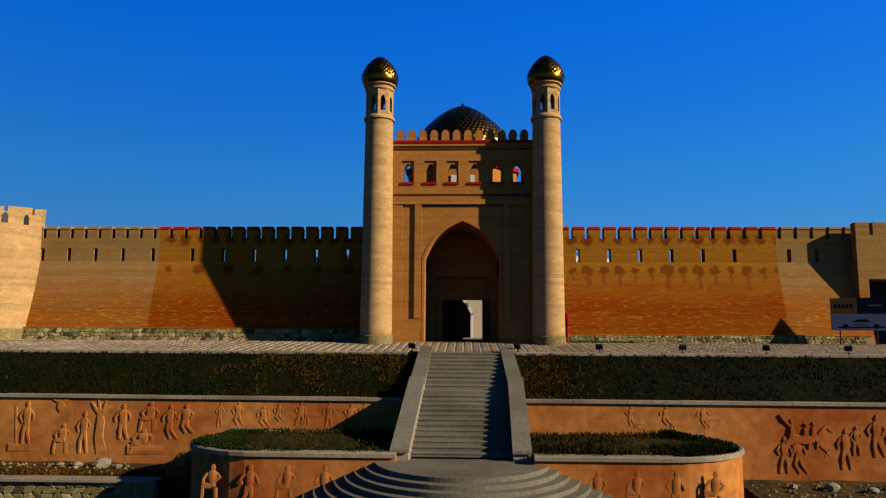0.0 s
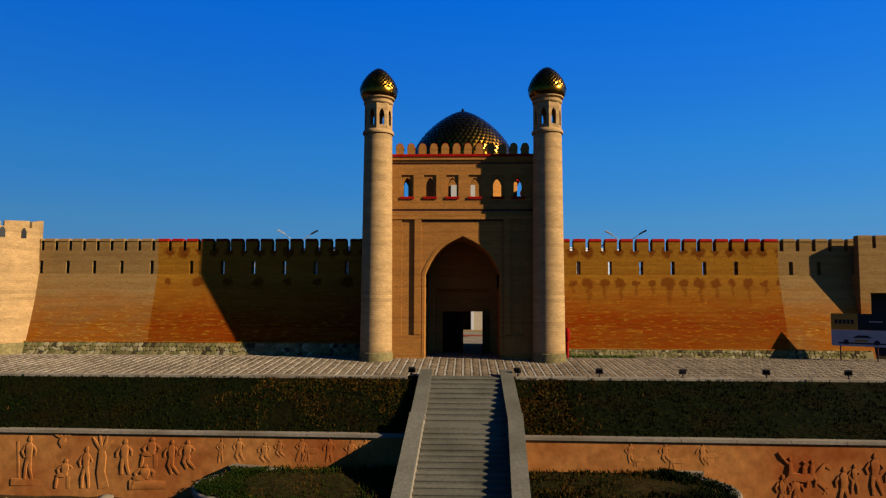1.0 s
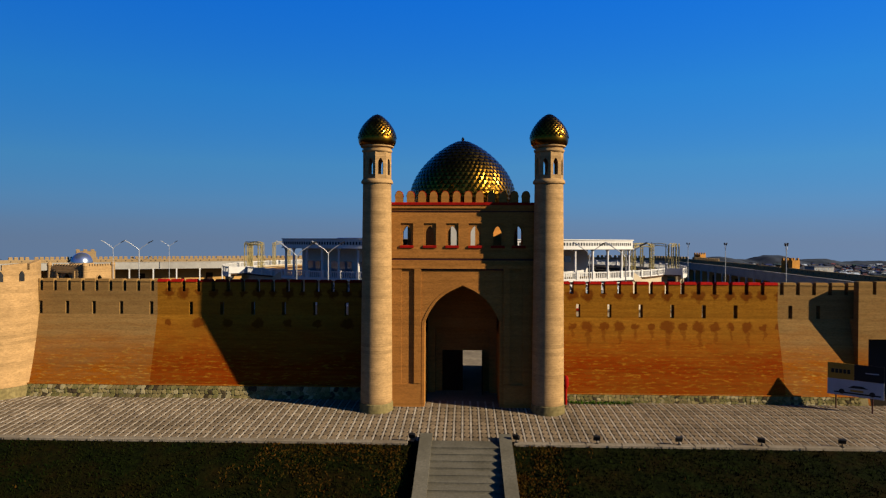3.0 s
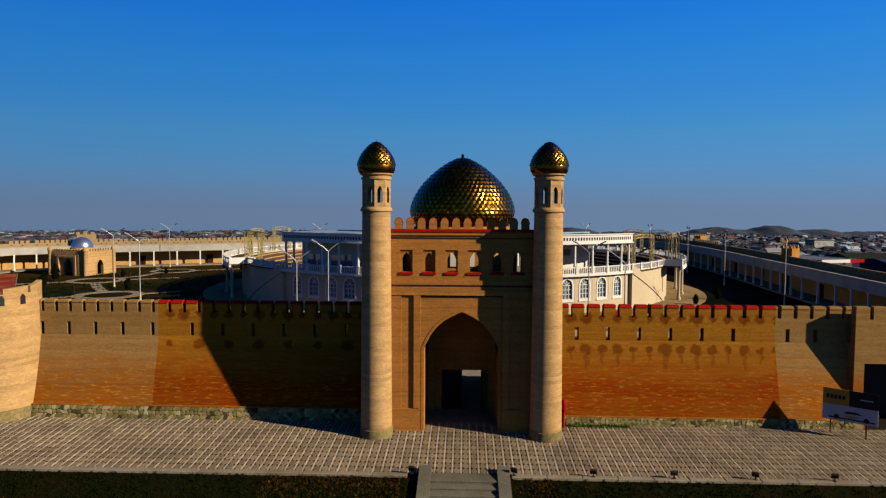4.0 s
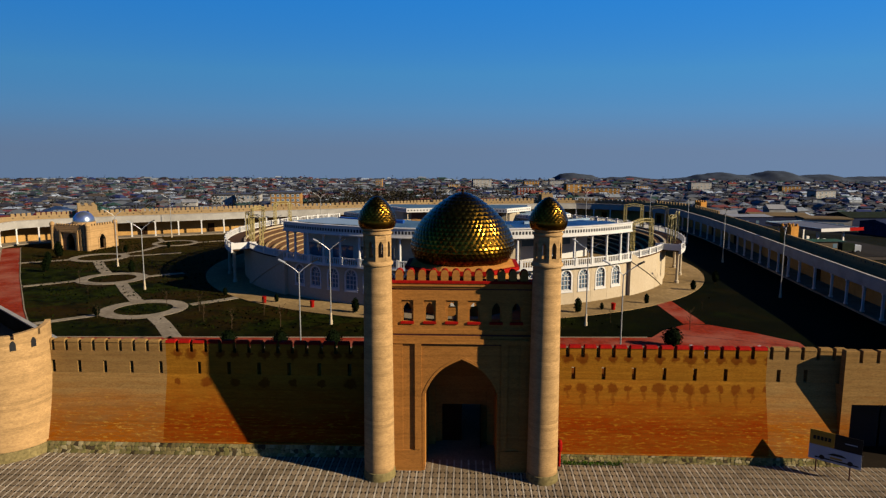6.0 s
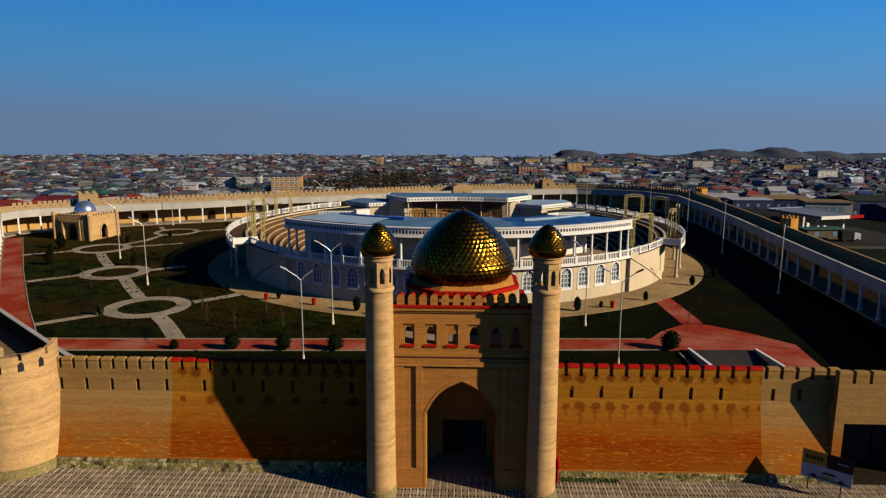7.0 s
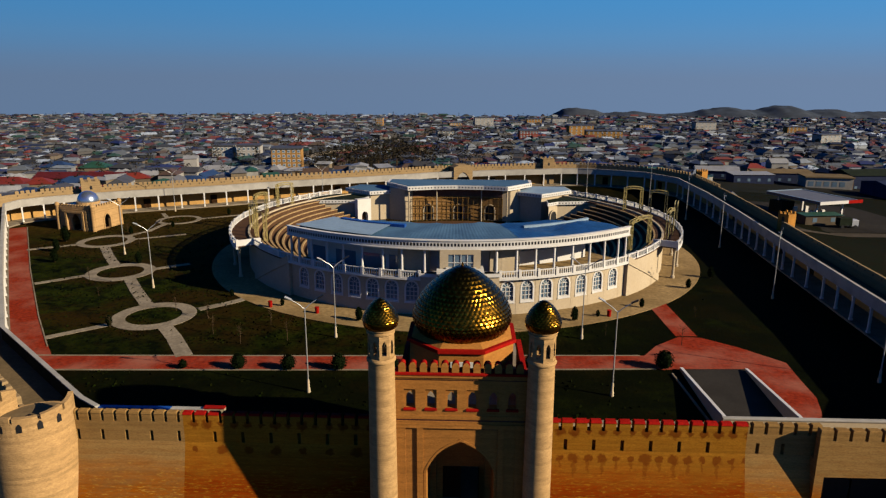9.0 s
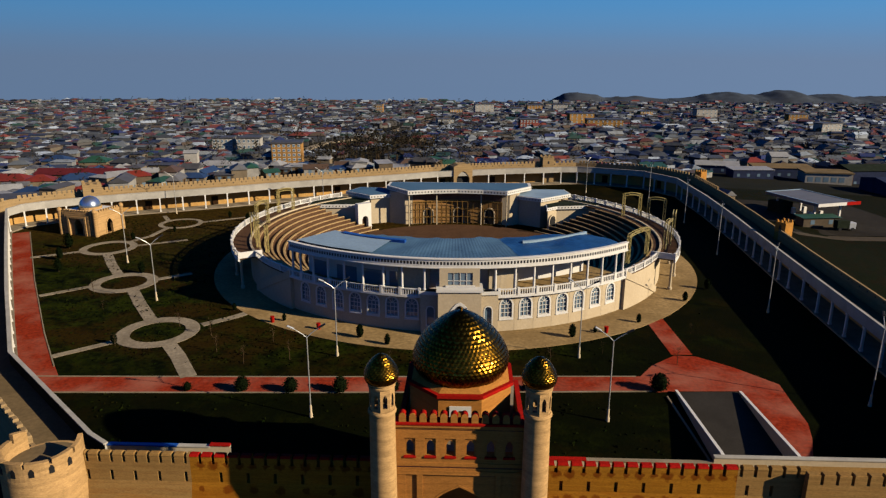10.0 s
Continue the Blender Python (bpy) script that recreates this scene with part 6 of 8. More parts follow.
part("cross_wall", Shape().box(-1.5, 1.5, -0.15, 0.15, 6.0, 10.6, bay_pose(37.3, 12.5) @ pose(0, 0, 0, 0, 0, 90)), WHITE, arena)
for k, (a, wd, hh) in enumerate(((-36, 1.6, 2.4), (-27.5, 1.9, 2.4), (-20, 1.9, 2.4), (-14, 1.5, 2.4), (19.0, 2.0, 1.0), (26.0, 2.4, 1.0))):
    z = 6.1 if hh > 2 else 8.4
    part("dark_opening", Shape().box(-wd, wd, -0.05, 0.02, z, z + hh, bay_pose(38.8 if a < 12 else 36.0, a)), PANE, arena, "dark opening")
for a in (8.5, 11.0, -8.5, -11.5):
    part("partition", Shape().box(-1.4, 1.4, -0.2, 0.2, 6.0, 10.6, bay_pose(R - 1.6, a)), CREAM, arena)
# middle bay with the entrance
mbay = bay_pose(R + 2.2, 0)
bay = part("entrance_bay", Shape().pierced([(-3.2, 0), (3.2, 0), (3.2, 7.4), (-3.2, 7.4)], [arch(0, 1.5, 0.01, 3.4, 1.9, True, 7)], -0.25, 0.3, mbay), CREAM, arena)
part("bay_side", Shape().box(-3.2, -2.9, 0.3, 3.0, 0, 7.4, mbay).box(2.9, 3.2, 0.3, 3.0, 0, 7.4, mbay).box(-2.9, 2.9, 0.3, 3.0, 7.0, 7.4, mbay), CREAM, bay)
part("bay_cornice", Shape().box(-3.45, 3.45, -0.5, 3.0, 7.4, 7.75, mbay), WHITE, bay)
part("portal_trim", Shape().pierced(arch(0, 1.85, 0, 3.5, 2.3, True, 7), [arch(0, 1.5, 0.01, 3.4, 1.9, True, 7)], -0.35, -0.25, mbay), WHITE, bay)
part("entrance_door", Shape().box(-1.5, 1.5, 0.9, 1.0, 0, 5.4, mbay), WOOD, bay, "dark entrance door")
for side in (-1, 1):
    ms = bay_pose(R + 0.7, side * 5.9)
    wing = part("bay_wing", Shape().pierced([(-1.5, 0), (1.5, 0), (1.5, 6.9), (-1.5, 6.9)], [arch(0, 0.55, 1.4, 3.9, 0.55, False, 5)], -0.2, 0.8, ms), CREAM, arena)
    part("wing_cornice", Shape().box(-1.7, 1.7, -0.45, 1.0, 6.4, 6.9, ms), WHITE, wing)
    part("pane", Shape().box(-0.6, 0.6, 0.1, 0.13, 1.3, 4.5, ms), PANE, wing)
    part("window_trim", Shape().pierced(arch(0, 0.7, 1.25, 3.9, 0.7, False, 5), [arch(0, 0.55, 1.4, 3.9, 0.55, False, 5)], -0.26, -0.19, ms), WHITE, wing)
up = bay_pose(R + 1.0, 0)
upper_bay = part("upper_bay", Shape().pierced([(-3.0, 7.75), (3.0, 7.75), (3.0, 10.6), (-3.0, 10.6)], [[(-1.75, 8.0), (-1.75, 9.9), (1.95, 9.9), (1.95, 8.0)]], 0, 0.25, up), CREAM, arena)
part("pane", Shape().box(-1.75, 1.95, 0.15, 0.18, 8.0, 9.9, up), PANE, upper_bay)
part("glazing_bar", Shape().box(-0.9, -0.8, 0.05, 0.15, 8.0, 9.9, up).box(0.05, 0.15, 0.05, 0.15, 8.0, 9.9, up).box(1.0, 1.1, 0.05, 0.15, 8.0, 9.9, up).box(-1.75, 1.95, 0.05, 0.15, 8.6, 8.68, up), WHITE, upper_bay)
part("window_sill", Shape().box(-2.1, 2.3, -0.3, 0.1, 7.76, 7.98, up), WHITE, upper_bay)
# roof
fascia = part("roof_fascia", arc_band(Shape(), R + 0.5, R + 0.8, 10.6, 11.85, -40.5, 40.5), WHITE, arena, "white perforated fascia")
part("fascia_cap", arc_band(Shape(), R + 0.3, R + 0.95, 11.85, 12.0, -40.6, 40.6), WHITE, fascia)
part("fascia_foot", arc_band(Shape(), R + 0.3, R + 0.95, 10.5, 10.66, -40.6, 40.6), WHITE, fascia)
dots = Shape()
n = 118
for i in range(n):
    dots.box(-0.15, 0.15, -0.01, 0.03, 11.05, 11.5, bay_pose(R + 0.8, -40 + 80 * (i + 0.5) / n))
part("fascia_perforation", dots, DARK, fascia, kind="stuff")


def roof_field(a0, a1, material, label, crumple):
    roof = Shape()
    na, nr = int((a1 - a0) * 2.5), 12
    for i in range(na + 1):
        a = a0 + (a1 - a0) * i / na
        inner_r = 29.5 + 4.0 * (abs(a) / 41) ** 2 + 0.9 * noise.noise((a * 0.35, 2.0, 0))
        for j in range(nr + 1):
            r = (R + 0.5) + (inner_r - R - 0.5) * j / nr
            x, y = at_angle(r, a)
            roof.v.append((x, y, 11.45 + 0.018 * (i % 2) + 0.35 * j / nr + crumple * noise.noise((x * 0.25, y * 0.25, 1.0))))
    roof.f = [(i * (nr + 1) + j, (i + 1) * (nr + 1) + j, (i + 1) * (nr + 1) + j + 1, i * (nr + 1) + j + 1) for i in range(na) for j in range(nr)]
    part("roof_sheet", roof, material, arena, label)


roof_field(-40.4, 13.0, SHEET, "slate-blue corrugated roof sheeting", 0.2)
roof_field(13.0, 40.4, DEEP_SHEET, "deep blue crumpled roof sheeting", 0.35)
part("roof_edge", arc_band(Shape(), 33.4, 33.9, 10.8, 12.0, 18, 41), PALE_SHEET, arena)
pale = Shape()
for i in range(25):
    a = -40 + 21 * i / 24
    for j in range(5):
        x, y = at_angle(R - 0.6 - 8.2 * j / 4, a)
        pale.v.append((x, y, 11.98 + 0.05 * noise.noise((x * 0.3, y * 0.3, 4))))
pale.f = [(i * 5 + j, (i + 1) * 5 + j, (i + 1) * 5 + j + 1, i * 5 + j + 1) for i in range(24) for j in range(4)]
part("pale_sheeting", pale, PALE_SHEET, arena, "pale dusty sheeting")
part("tarpaulin", arc_band(Shape(), 32.6, 33.5, 11.4, 12.15, -36, -15), TARP, arena, "bright blue tarpaulin edge")
part("ceiling", arc_band(Shape(), 31.0, R + 0.4, 10.45, 10.6, -41, 41), WHITE, arena)
# seats: benches of rounded sandstone blocks, ending at the stage annexes
for side in (-1, 1):
    for i in range(10):
        r, z = 40.2 - 1.2 * i, 5.95 - 0.62 * i
        lim0 = 41 if i < 6 else 38 - (i - 6) * 1.0
        lim1 = math.degrees(math.acos(max(-0.9, -21.6 / (r - 0.8)))) - side * A0
        part("tread", arc_band(Shape(), r - 1.2, r, 0.0, max(0.14, z - 0.92), side * lim0, side * lim1, 3.0), BROWN, arena)
        ends = sorted((side * lim0, side * lim1))
        part("riser", arc_band(Shape(), r - 0.42, r, 0.0, z - 0.17, side * lim0, side * lim1, 3.0), BROWN, arena)
        bench = Shape().sweep(arc_line(r - 0.5, ends[0], ends[1], 3.0), ((0.0, z - 0.17), (-0.48, z - 0.17), (-0.48, z - 0.05), (-0.43, z), (-0.06, z), (0.0, z - 0.06)))
        part("bench", bench, SEAT, arena, "sandstone bench")
    part("walk", arc_band(Shape(), 40.2, 44.9, 5.75, 6.0, side * 60, side * 140), BROWN, arena, "brown-tiled upper walk")
    part("walk_edge", arc_band(Shape(), 44.7, 45.05, 5.45, 6.02, side * 60, side * 140), WHITE, arena)
    part("walk", arc_band(Shape(), 40.2, 41.9, 5.75, 6.0, side * 40.4, side * 60), BROWN, arena, "brown-tiled upper walk")
    balustrade(44.85, side * 60, side * 140, 6.0)
    balustrade(41.8, side * 40.6, side * 59.5, 6.0)
    end = Shape().box(-2.1, 2.1, -0.12, 0.12, 6.0, 7.1, bay_pose(42.75, side * 60) @ pose(0, 0, 0, 0, 0, 90))
    part("walk_end", end, WHITE, arena)
    for k in range(8):
        x, y = at_angle(44.3, side * (61.5 + 11 * k))
        part("column", Shape().lathe([(0.4, 0.05), (0.4, 0.5), (0.27, 0.6), (0.25, 4.9), (0.4, 5.2), (0.4, 5.76)], 12, (x, y)), CREAM, arena, "cream column", True)
part("arena_floor", Shape().lathe([(28.5, 0.0), (28.5, 0.12)], 64, AC), BROWN, arena)
# stage house at the back: a recessed stage wall under a deep canopy
def stage_block(name, poly, z1, roof_poly, sheet, fascia=0.85):
    ob = part(name, Shape().prism(poly, 0, z1), CREAM, arena)
    part("roof_fascia", Shape().prism(roof_poly, z1, z1 + fascia), WHITE, ob, "white fascia")
    n = len(roof_poly)
    mx, my = sum(p[0] for p in roof_poly) / n, sum(p[1] for p in roof_poly) / n
    part("roof_sheet", Shape().prism([(mx + (x - mx) * 0.96, my + (y - my) * 0.93) for x, y in roof_poly], z1 + fascia, z1 + fascia + 0.06), sheet, ob, "roof sheeting")
    dots = Shape()
    for (xa, ya), (xb, yb) in zip(roof_poly, roof_poly[1:] + roof_poly[:1]):
        length = math.hypot(xb - xa, yb - ya)
        if (ya + yb) / 2 > my:
            continue
        m = pose(xa, ya, z1, 0, 0, math.degrees(math.atan2(yb - ya, xb - xa)))
        for k in range(int(length / 0.8)):
            dots.box(0.3 + 0.8 * k, 0.58 + 0.8 * k, -0.012, 0.02, fascia * 0.3, fascia * 0.66, m)
    part("fascia_perforation", dots, DARK, ob, kind="stuff")


WALL_ARC = [(-13.2, 167.4), (-10.5, 168.2), (-8, 168.7), (-5, 169.1), (-2, 169.3), (1, 169.2), (4, 168.8), (6.8, 168.2), (9.2, 167.4)]
stage_block("stage_house", [(-19.2, 168.6), (-15.2, 166.8)] + WALL_ARC + [(11.2, 167), (13.5, 168.2), (15, 176), (-19, 176)], 8.1,
            [(-20.2, 171.7), (-14.2, 164.2), (-8, 166.2), (-2, 167.0), (4.5, 166.4), (10.4, 164.8), (16.9, 172.1), (17, 177), (-20, 177)], SHEET, 1.0)
stage_block("stage_wing", [(-30.4, 172.2), (-23.8, 167.0), (-19.25, 169.0), (-19.2, 176), (-28, 177)], 6.6, [(-31, 172), (-23.9, 166.3), (-18.6, 168.6), (-19, 177), (-28, 178)], SHEET)
stage_block("stage_wing", [(13.6, 168.3), (18.7, 164.9), (26.3, 171.4), (25.5, 176), (15.2, 176)], 6.6, [(12.9, 167.7), (18.7, 164.2), (26.9, 171.2), (26, 177), (15, 177)], PALE_SHEET)
stage_block("stage_annexe", [(-38.2, 161.2), (-26.7, 162.2), (-24, 167.4), (-31, 171), (-38, 169)], 5.3, [(-38.4, 160.7), (-26.5, 161.9), (-23.8, 168), (-31, 171.4), (-38.2, 169.4)], DARK_ROOF, 0.75)
stage_block("stage_annexe", [(20.0, 160.3), (22.4, 162.8), (34.0, 164.9), (33.6, 169), (27, 170.4), (20.3, 164)], 5.3, [(19.7, 159.8), (22.4, 162.2), (34.4, 164.3), (34, 169.4), (27, 171), (19.8, 164.4)], DARK_ROOF, 0.75)
niche = part("stage_niche", Shape().pierced([(-1.8, 0), (1.8, 0), (1.8, 6.6), (-1.8, 6.6)], [arch(0.1, 0.85, 0.3, 2.6, 0.9, False, 6)], -0.3, 1.2, pose(-24.6, 160.6, 0, 0, 0, 37)), WHITE, arena, "white arched side entrance")
part("niche_back", Shape().box(-1.0, 1.2, 0.9, 1.1, 0.3, 3.7, pose(-24.6, 160.6, 0, 0, 0, 37)), BROWN, niche)
for x, y, ang in ((-9.3, 168.25, 12), (-1.7, 169.1, 0), (6.2, 168.1, -13), (21.2, 161.2, 46)):
    m = pose(x, y, 0, 0, 0, ang)
    door = part("stage_door", Shape().pierced(arch(0, 1.15, 0.1, 2.7, 1.15, False, 6), [], -0.12, 0.4, m), DARK, arena, "dark arched doorway")
    part("door_trim", Shape().pierced(arch(0, 1.4, 0.1, 2.75, 1.4, False, 6), [arch(0, 1.15, 0.11, 2.7, 1.15, False, 6)], -0.18, 0.3, m), CREAM, door)
part("stage_lining", Shape().sweep([(x, y - 0.07) for x, y in WALL_ARC], ((0.0, 0.1), (0.3, 0.1), (0.3, 6.1), (0.0, 6.1))), surface("ochre_stage_render", (0.15, 0.082, 0.03), 0.9, vary=0.25, big=0.3, small=2), arena, "ochre-rendered stage wall")
# stage wall turns rose-brown above 6.1 m, below the canopy
part("stage_upper_band", Shape().sweep([(x, y - 0.1) for x, y in WALL_ARC], ((0.0, 6.1), (0.3, 6.1), (0.3, 8.05), (0.0, 8.05))), surface("rose_brown_band", (0.09235, 0.04618, 0.03078), 0.9, vary=0.2, small=2), arena, "rose-brown band under the canopy")
scaffold = Shape()
for i in range(19):
    k = i / 18 * (len(WALL_ARC) - 1.001)
    a, b = WALL_ARC[int(k)], WALL_ARC[int(k) + 1]
    x, y = a[0] + (b[0] - a[0]) * (k % 1), a[1] + (b[1] - a[1]) * (k % 1) - 1.3
    scaffold.tube([(x, y, 0), (x, y, 6.0)], 0.08, 5)
for z in (1.9, 3.9, 5.8):
    scaffold.tube([(x, y - 1.3, z) for x, y in WALL_ARC], 0.07, 5)
    scaffold.tube([(x, y - 0.6, z) for x, y in WALL_ARC], 0.07, 5)
part("scaffold", scaffold, surface("scaffold_poles", (0.09, 0.05, 0.014), 0.8, vary=0.3, small=4), arena, "yellow-brown pole scaffold before the stage wall")
for x, y in ((-14.0, 165.0), (-7.2, 167.2), (4.0, 167.2), (10.3, 165.4), (13.0, 168.0)):
    part("stage_column", Shape().tube([(x, y, 0), (x, y, 8.12)], 0.16, 8), CREAM, arena)


def portal_frame(x, y, ang, height, span, label):
    """A lighting portal of square lattice legs and an arched lattice beam."""
    root = thing("lighting_portal", (x, y, 6.0), label, "portal", "lighting portals on the arena rim")
    m = pose(x, y, 6.0, 0, 0, ang)
    for sx in (-span / 2, span / 2):
        leg = Shape()
        for dx in (-0.25, 0.25):
            for dy in (-0.25, 0.25):
                leg.box(sx + dx - 0.05, sx + dx + 0.05, dy - 0.05, dy + 0.05, 0, height, m)
        n = int(height / 0.6)
        for k in range(n):
            z0, z1 = height * k / n, height * (k + 1) / n
            for dy in (-0.25, 0.25):
                s0, s1 = (-0.25, 0.25) if k % 2 else (0.25, -0.25)
                leg.tube([m @ Vector((sx + s0, dy, z0)), m @ Vector((sx + s1, dy, z1))], 0.035, 4)
        part("leg", leg, YELLOW, root)
    beam = Shape()
    n = 8
    for dz in (0.0, -0.5):
        for dy in (-0.25, 0.25):
            beam.tube([m @ Vector((-span / 2 + span * k / n, dy, height + dz + 0.25 * math.sin(math.pi * k / n))) for k in range(n + 1)], 0.06, 4)
    for k in range(n):
        x0, x1 = -span / 2 + span * k / n, -span / 2 + span * (k + 1) / n
        h0, h1 = 0.25 * math.sin(math.pi * k / n), 0.25 * math.sin(math.pi * (k + 1) / n)
        beam.tube([m @ Vector((x0, -0.25, height + h0 - (0.5 if k % 2 else 0))), m @ Vector((x1, -0.25, height + h1 - (0 if k % 2 else 0.5)))], 0.035, 4)
    part("beam", beam, YELLOW, root)


for x, y, ang, span in ((38.0, 152.6, 0, 3.7), (42.2, 147.6, -18, 3.4), (42.0, 134.0, 70, 4.2), (38.6, 126.0, 62, 4.2), (31.0, 117.8, 50, 7.2), (-41.9, 153.7, 45, 3.8), (-43.2, 139.5, 75, 4.2), (-41.0, 127.0, -62, 4.4), (-37.6, 120.6, -52, 4.4)):
    portal_frame(x, y, ang, 5.2, span, "yellow steel lattice portal on the arena rim")

# ---- domed pavilion ----
pav = thing("pavilion", (-90, 156, 0), "small sand-brick pavilion with a silver dome on the lawn", "pavilion")
mp = pose(-86.3, 150.8, 0, 0, 0, 166)      # local +x runs along the shaded front, local -y is inside
PW, PD = 10.0, 8.6


def pbox(s, x0, x1, y0, y1, z0, z1):
    return s.box(x0, x1, -y1, -y0, z0, z1, mp)


part("body", Shape().pierced([(0, 0), (PW, 0), (PW, 5.6), (0, 5.6)], [arch(PW / 2, 1.15, 0.01, 2.5, 1.3, True, 6)], -0.6, 0.0, mp), BRICK_TOWER, pav)
ms = mp @ pose(0, 0, 0, 0, 0, -90)
part("side_wall", Shape().pierced([(0.6, 0), (PD - 0.6, 0), (PD - 0.6, 5.6), (0.6, 5.6)], [arch(PD / 2, 0.95, 0.01, 2.3, 1.2, True, 6)], 0.0, 0.6, ms), BRICK_TOWER, pav)
part("side_trim", Shape().pierced(arch(PD / 2, 1.25, 0.01, 2.35, 1.5, True, 6), [arch(PD / 2, 0.95, 0.02, 2.3, 1.2, True, 6)], -0.12, 0.0, ms), BRICK_TOWER, pav)
part("rear_wall", pbox(pbox(Shape(), 0, PW, PD - 0.6, PD, 0, 5.6), PW - 0.6, PW, 0.6, PD - 0.6, 0, 5.6), BRICK_TOWER, pav)
part("roof", pbox(Shape(), 0.3, PW - 0.3, 0.3, PD - 0.3, 5.3, 5.6), WHITE, pav)
part("inner_floor", pbox(Shape(), 0.6, PW - 0.6, 0.6, PD - 0.6, 0.0, 0.08), BROWN, pav)
for inset, top, proud in ((0.75, 5.4, 0.16), (1.55, 5.0, 0.34), (2.35, 4.6, 0.52)):
    for a, b in ((inset, inset + 0.5), (PW - inset - 0.5, PW - inset)):
        part("portal_frame", pbox(Shape(), a, b, -proud, 0.0, 0, top), BRICK_TOWER, pav)
    part("portal_frame", pbox(Shape(), inset + 0.5, PW - inset - 0.5, -proud, 0.0, top - 0.45, top), BRICK_TOWER, pav)
for x, y in ((0, 0), (PW, 0), (0, PD), (PW, PD)):
    c = mp @ Vector((x, -y, 0))
    part("corner_pier", Shape().lathe([(0.5, 0), (0.48, 5.6), (0.58, 5.75), (0.52, 6.2), (0.2, 6.5)], 12, (c.x, c.y)), BRICK_TOWER, pav, "", True)
for i in range(11):
    part("merlon", pbox(Shape(), 0.75 + 0.78 * i, 1.2 + 0.78 * i, 0.0, 0.4, 5.6, 6.05), BRICK_TOWER, pav)
for i in range(9):
    part("merlon", pbox(Shape(), 0.0, 0.4, 0.8 + 0.8 * i, 1.25 + 0.8 * i, 5.6, 6.05), BRICK_TOWER, pav)
c = mp @ Vector((PW / 2, -PD / 2, 0))
part("drum", Shape().lathe([(2.6, 5.6), (2.6, 6.2)], 16, (c.x, c.y)), BRICK_TOWER, pav)
part("dome", Shape().lathe([(2.4 * math.cos(radians(a)), 6.2 + 2.5 * math.sin(radians(a))) for a in range(-10, 90, 8)] + [(0.02, 8.72)], 32, (c.x, c.y)), SILVER, pav, "silver sheet dome", True)


# ---- lamps ----
def street_lamp():
    root = thing("street_lamp", (0, 0, 0), "tall grey twin-arm street lamp standing on the lawn", "street lamp", "lamps in the court")
    part("base", Shape().lathe([(0.22, 0), (0.2, 0.5), (0.15, 0.6), (0.14, 1.5), (0.1, 1.6)], 10), CREAM, root, "painted cast base", True)
    part("pole", Shape().tube([(0, 0, 1.5), (0, 0, 10.1)], [0.085, 0.06], 8), STEEL, root, "", True)
    for sx in (-1, 1):
        arm = part("arm", Shape().tube([(0, 0, 10.0), (sx * 0.5, 0, 10.5), (sx * 1.5, 0, 11.2)], 0.05, 6), STEEL, root, "", True)
        m = pose(sx * 1.75, 0, 11.35, 0, -sx * 28, 0)
        part("lamp_head", Shape().chamfered(-0.42, 0.42, -0.15, 0.15, -0.06, 0.1, 0.05, m), STEEL if sx < 0 else DARK, arm, "lamp head")
    return root


lamp = street_lamp()
lamp.matrix_basis = pose(-17.5, 70.6, 0, 0, 0, 10)
for x, y, rz in ((-17.6, 87.5, 15), (17.0, 71.1, -8), (16.4, 88.4, -15), (-53.0, 108.6, 25), (-69.0, 130.6, 30), (50.6, 107.5, 60), (54.5, 142.4, 75), (56.5, 172, 80), (54, 198, 60), (38, 212, 40), (49.5, 76, 70), (-40, 186, 30), (-78, 176, 30)):
    copy_thing(lamp, pose(x, y, 0, 0, 0, rz))


# ---- shrubs and small things ----
def shrub(h, r, seed, name="shrub", label="clipped dark evergreen shrub on the lawn edge"):
    rg = random.Random(seed)
    root = thing(name, (0, 0, 0), label, "shrub", "shrubs in the court")
    part("stem", Shape().tube([(0, 0, 0), (0, 0, h * 0.4)], 0.06, 5), TWIG, root)
    s = Shape()
    for _ in range(420):
        a, z = rg.uniform(0, 6.28), rg.random()
        rr = r * math.sin(math.pi * min(1, 0.12 + 0.88 * z)) ** 0.6 * rg.uniform(0.75, 1.08)
        p = Vector((rr * math.cos(a), rr * math.sin(a), h * (0.1 + 0.9 * z)))
        d = Vector((rg.uniform(-1, 1), rg.uniform(-1, 1), rg.uniform(-0.6, 1))).normalized() * 0.17
        e = Vector((rg.uniform(-1, 1), rg.uniform(-1, 1), rg.uniform(-1, 1))).normalized() * 0.1
        s.add([p - e, p + d * 0.5, p + e, p + d], ((0, 1, 2), (0, 2, 3)))
    core = [(r * 0.8 * math.sin(math.pi * min(1, 0.12 + 0.88 * k / 6)) ** 0.6, h * (0.1 + 0.9 * k / 6) * 0.97) for k in range(7)]
    s.lathe(core, 9)
    part("crown", s, LEAF, root)
    return root


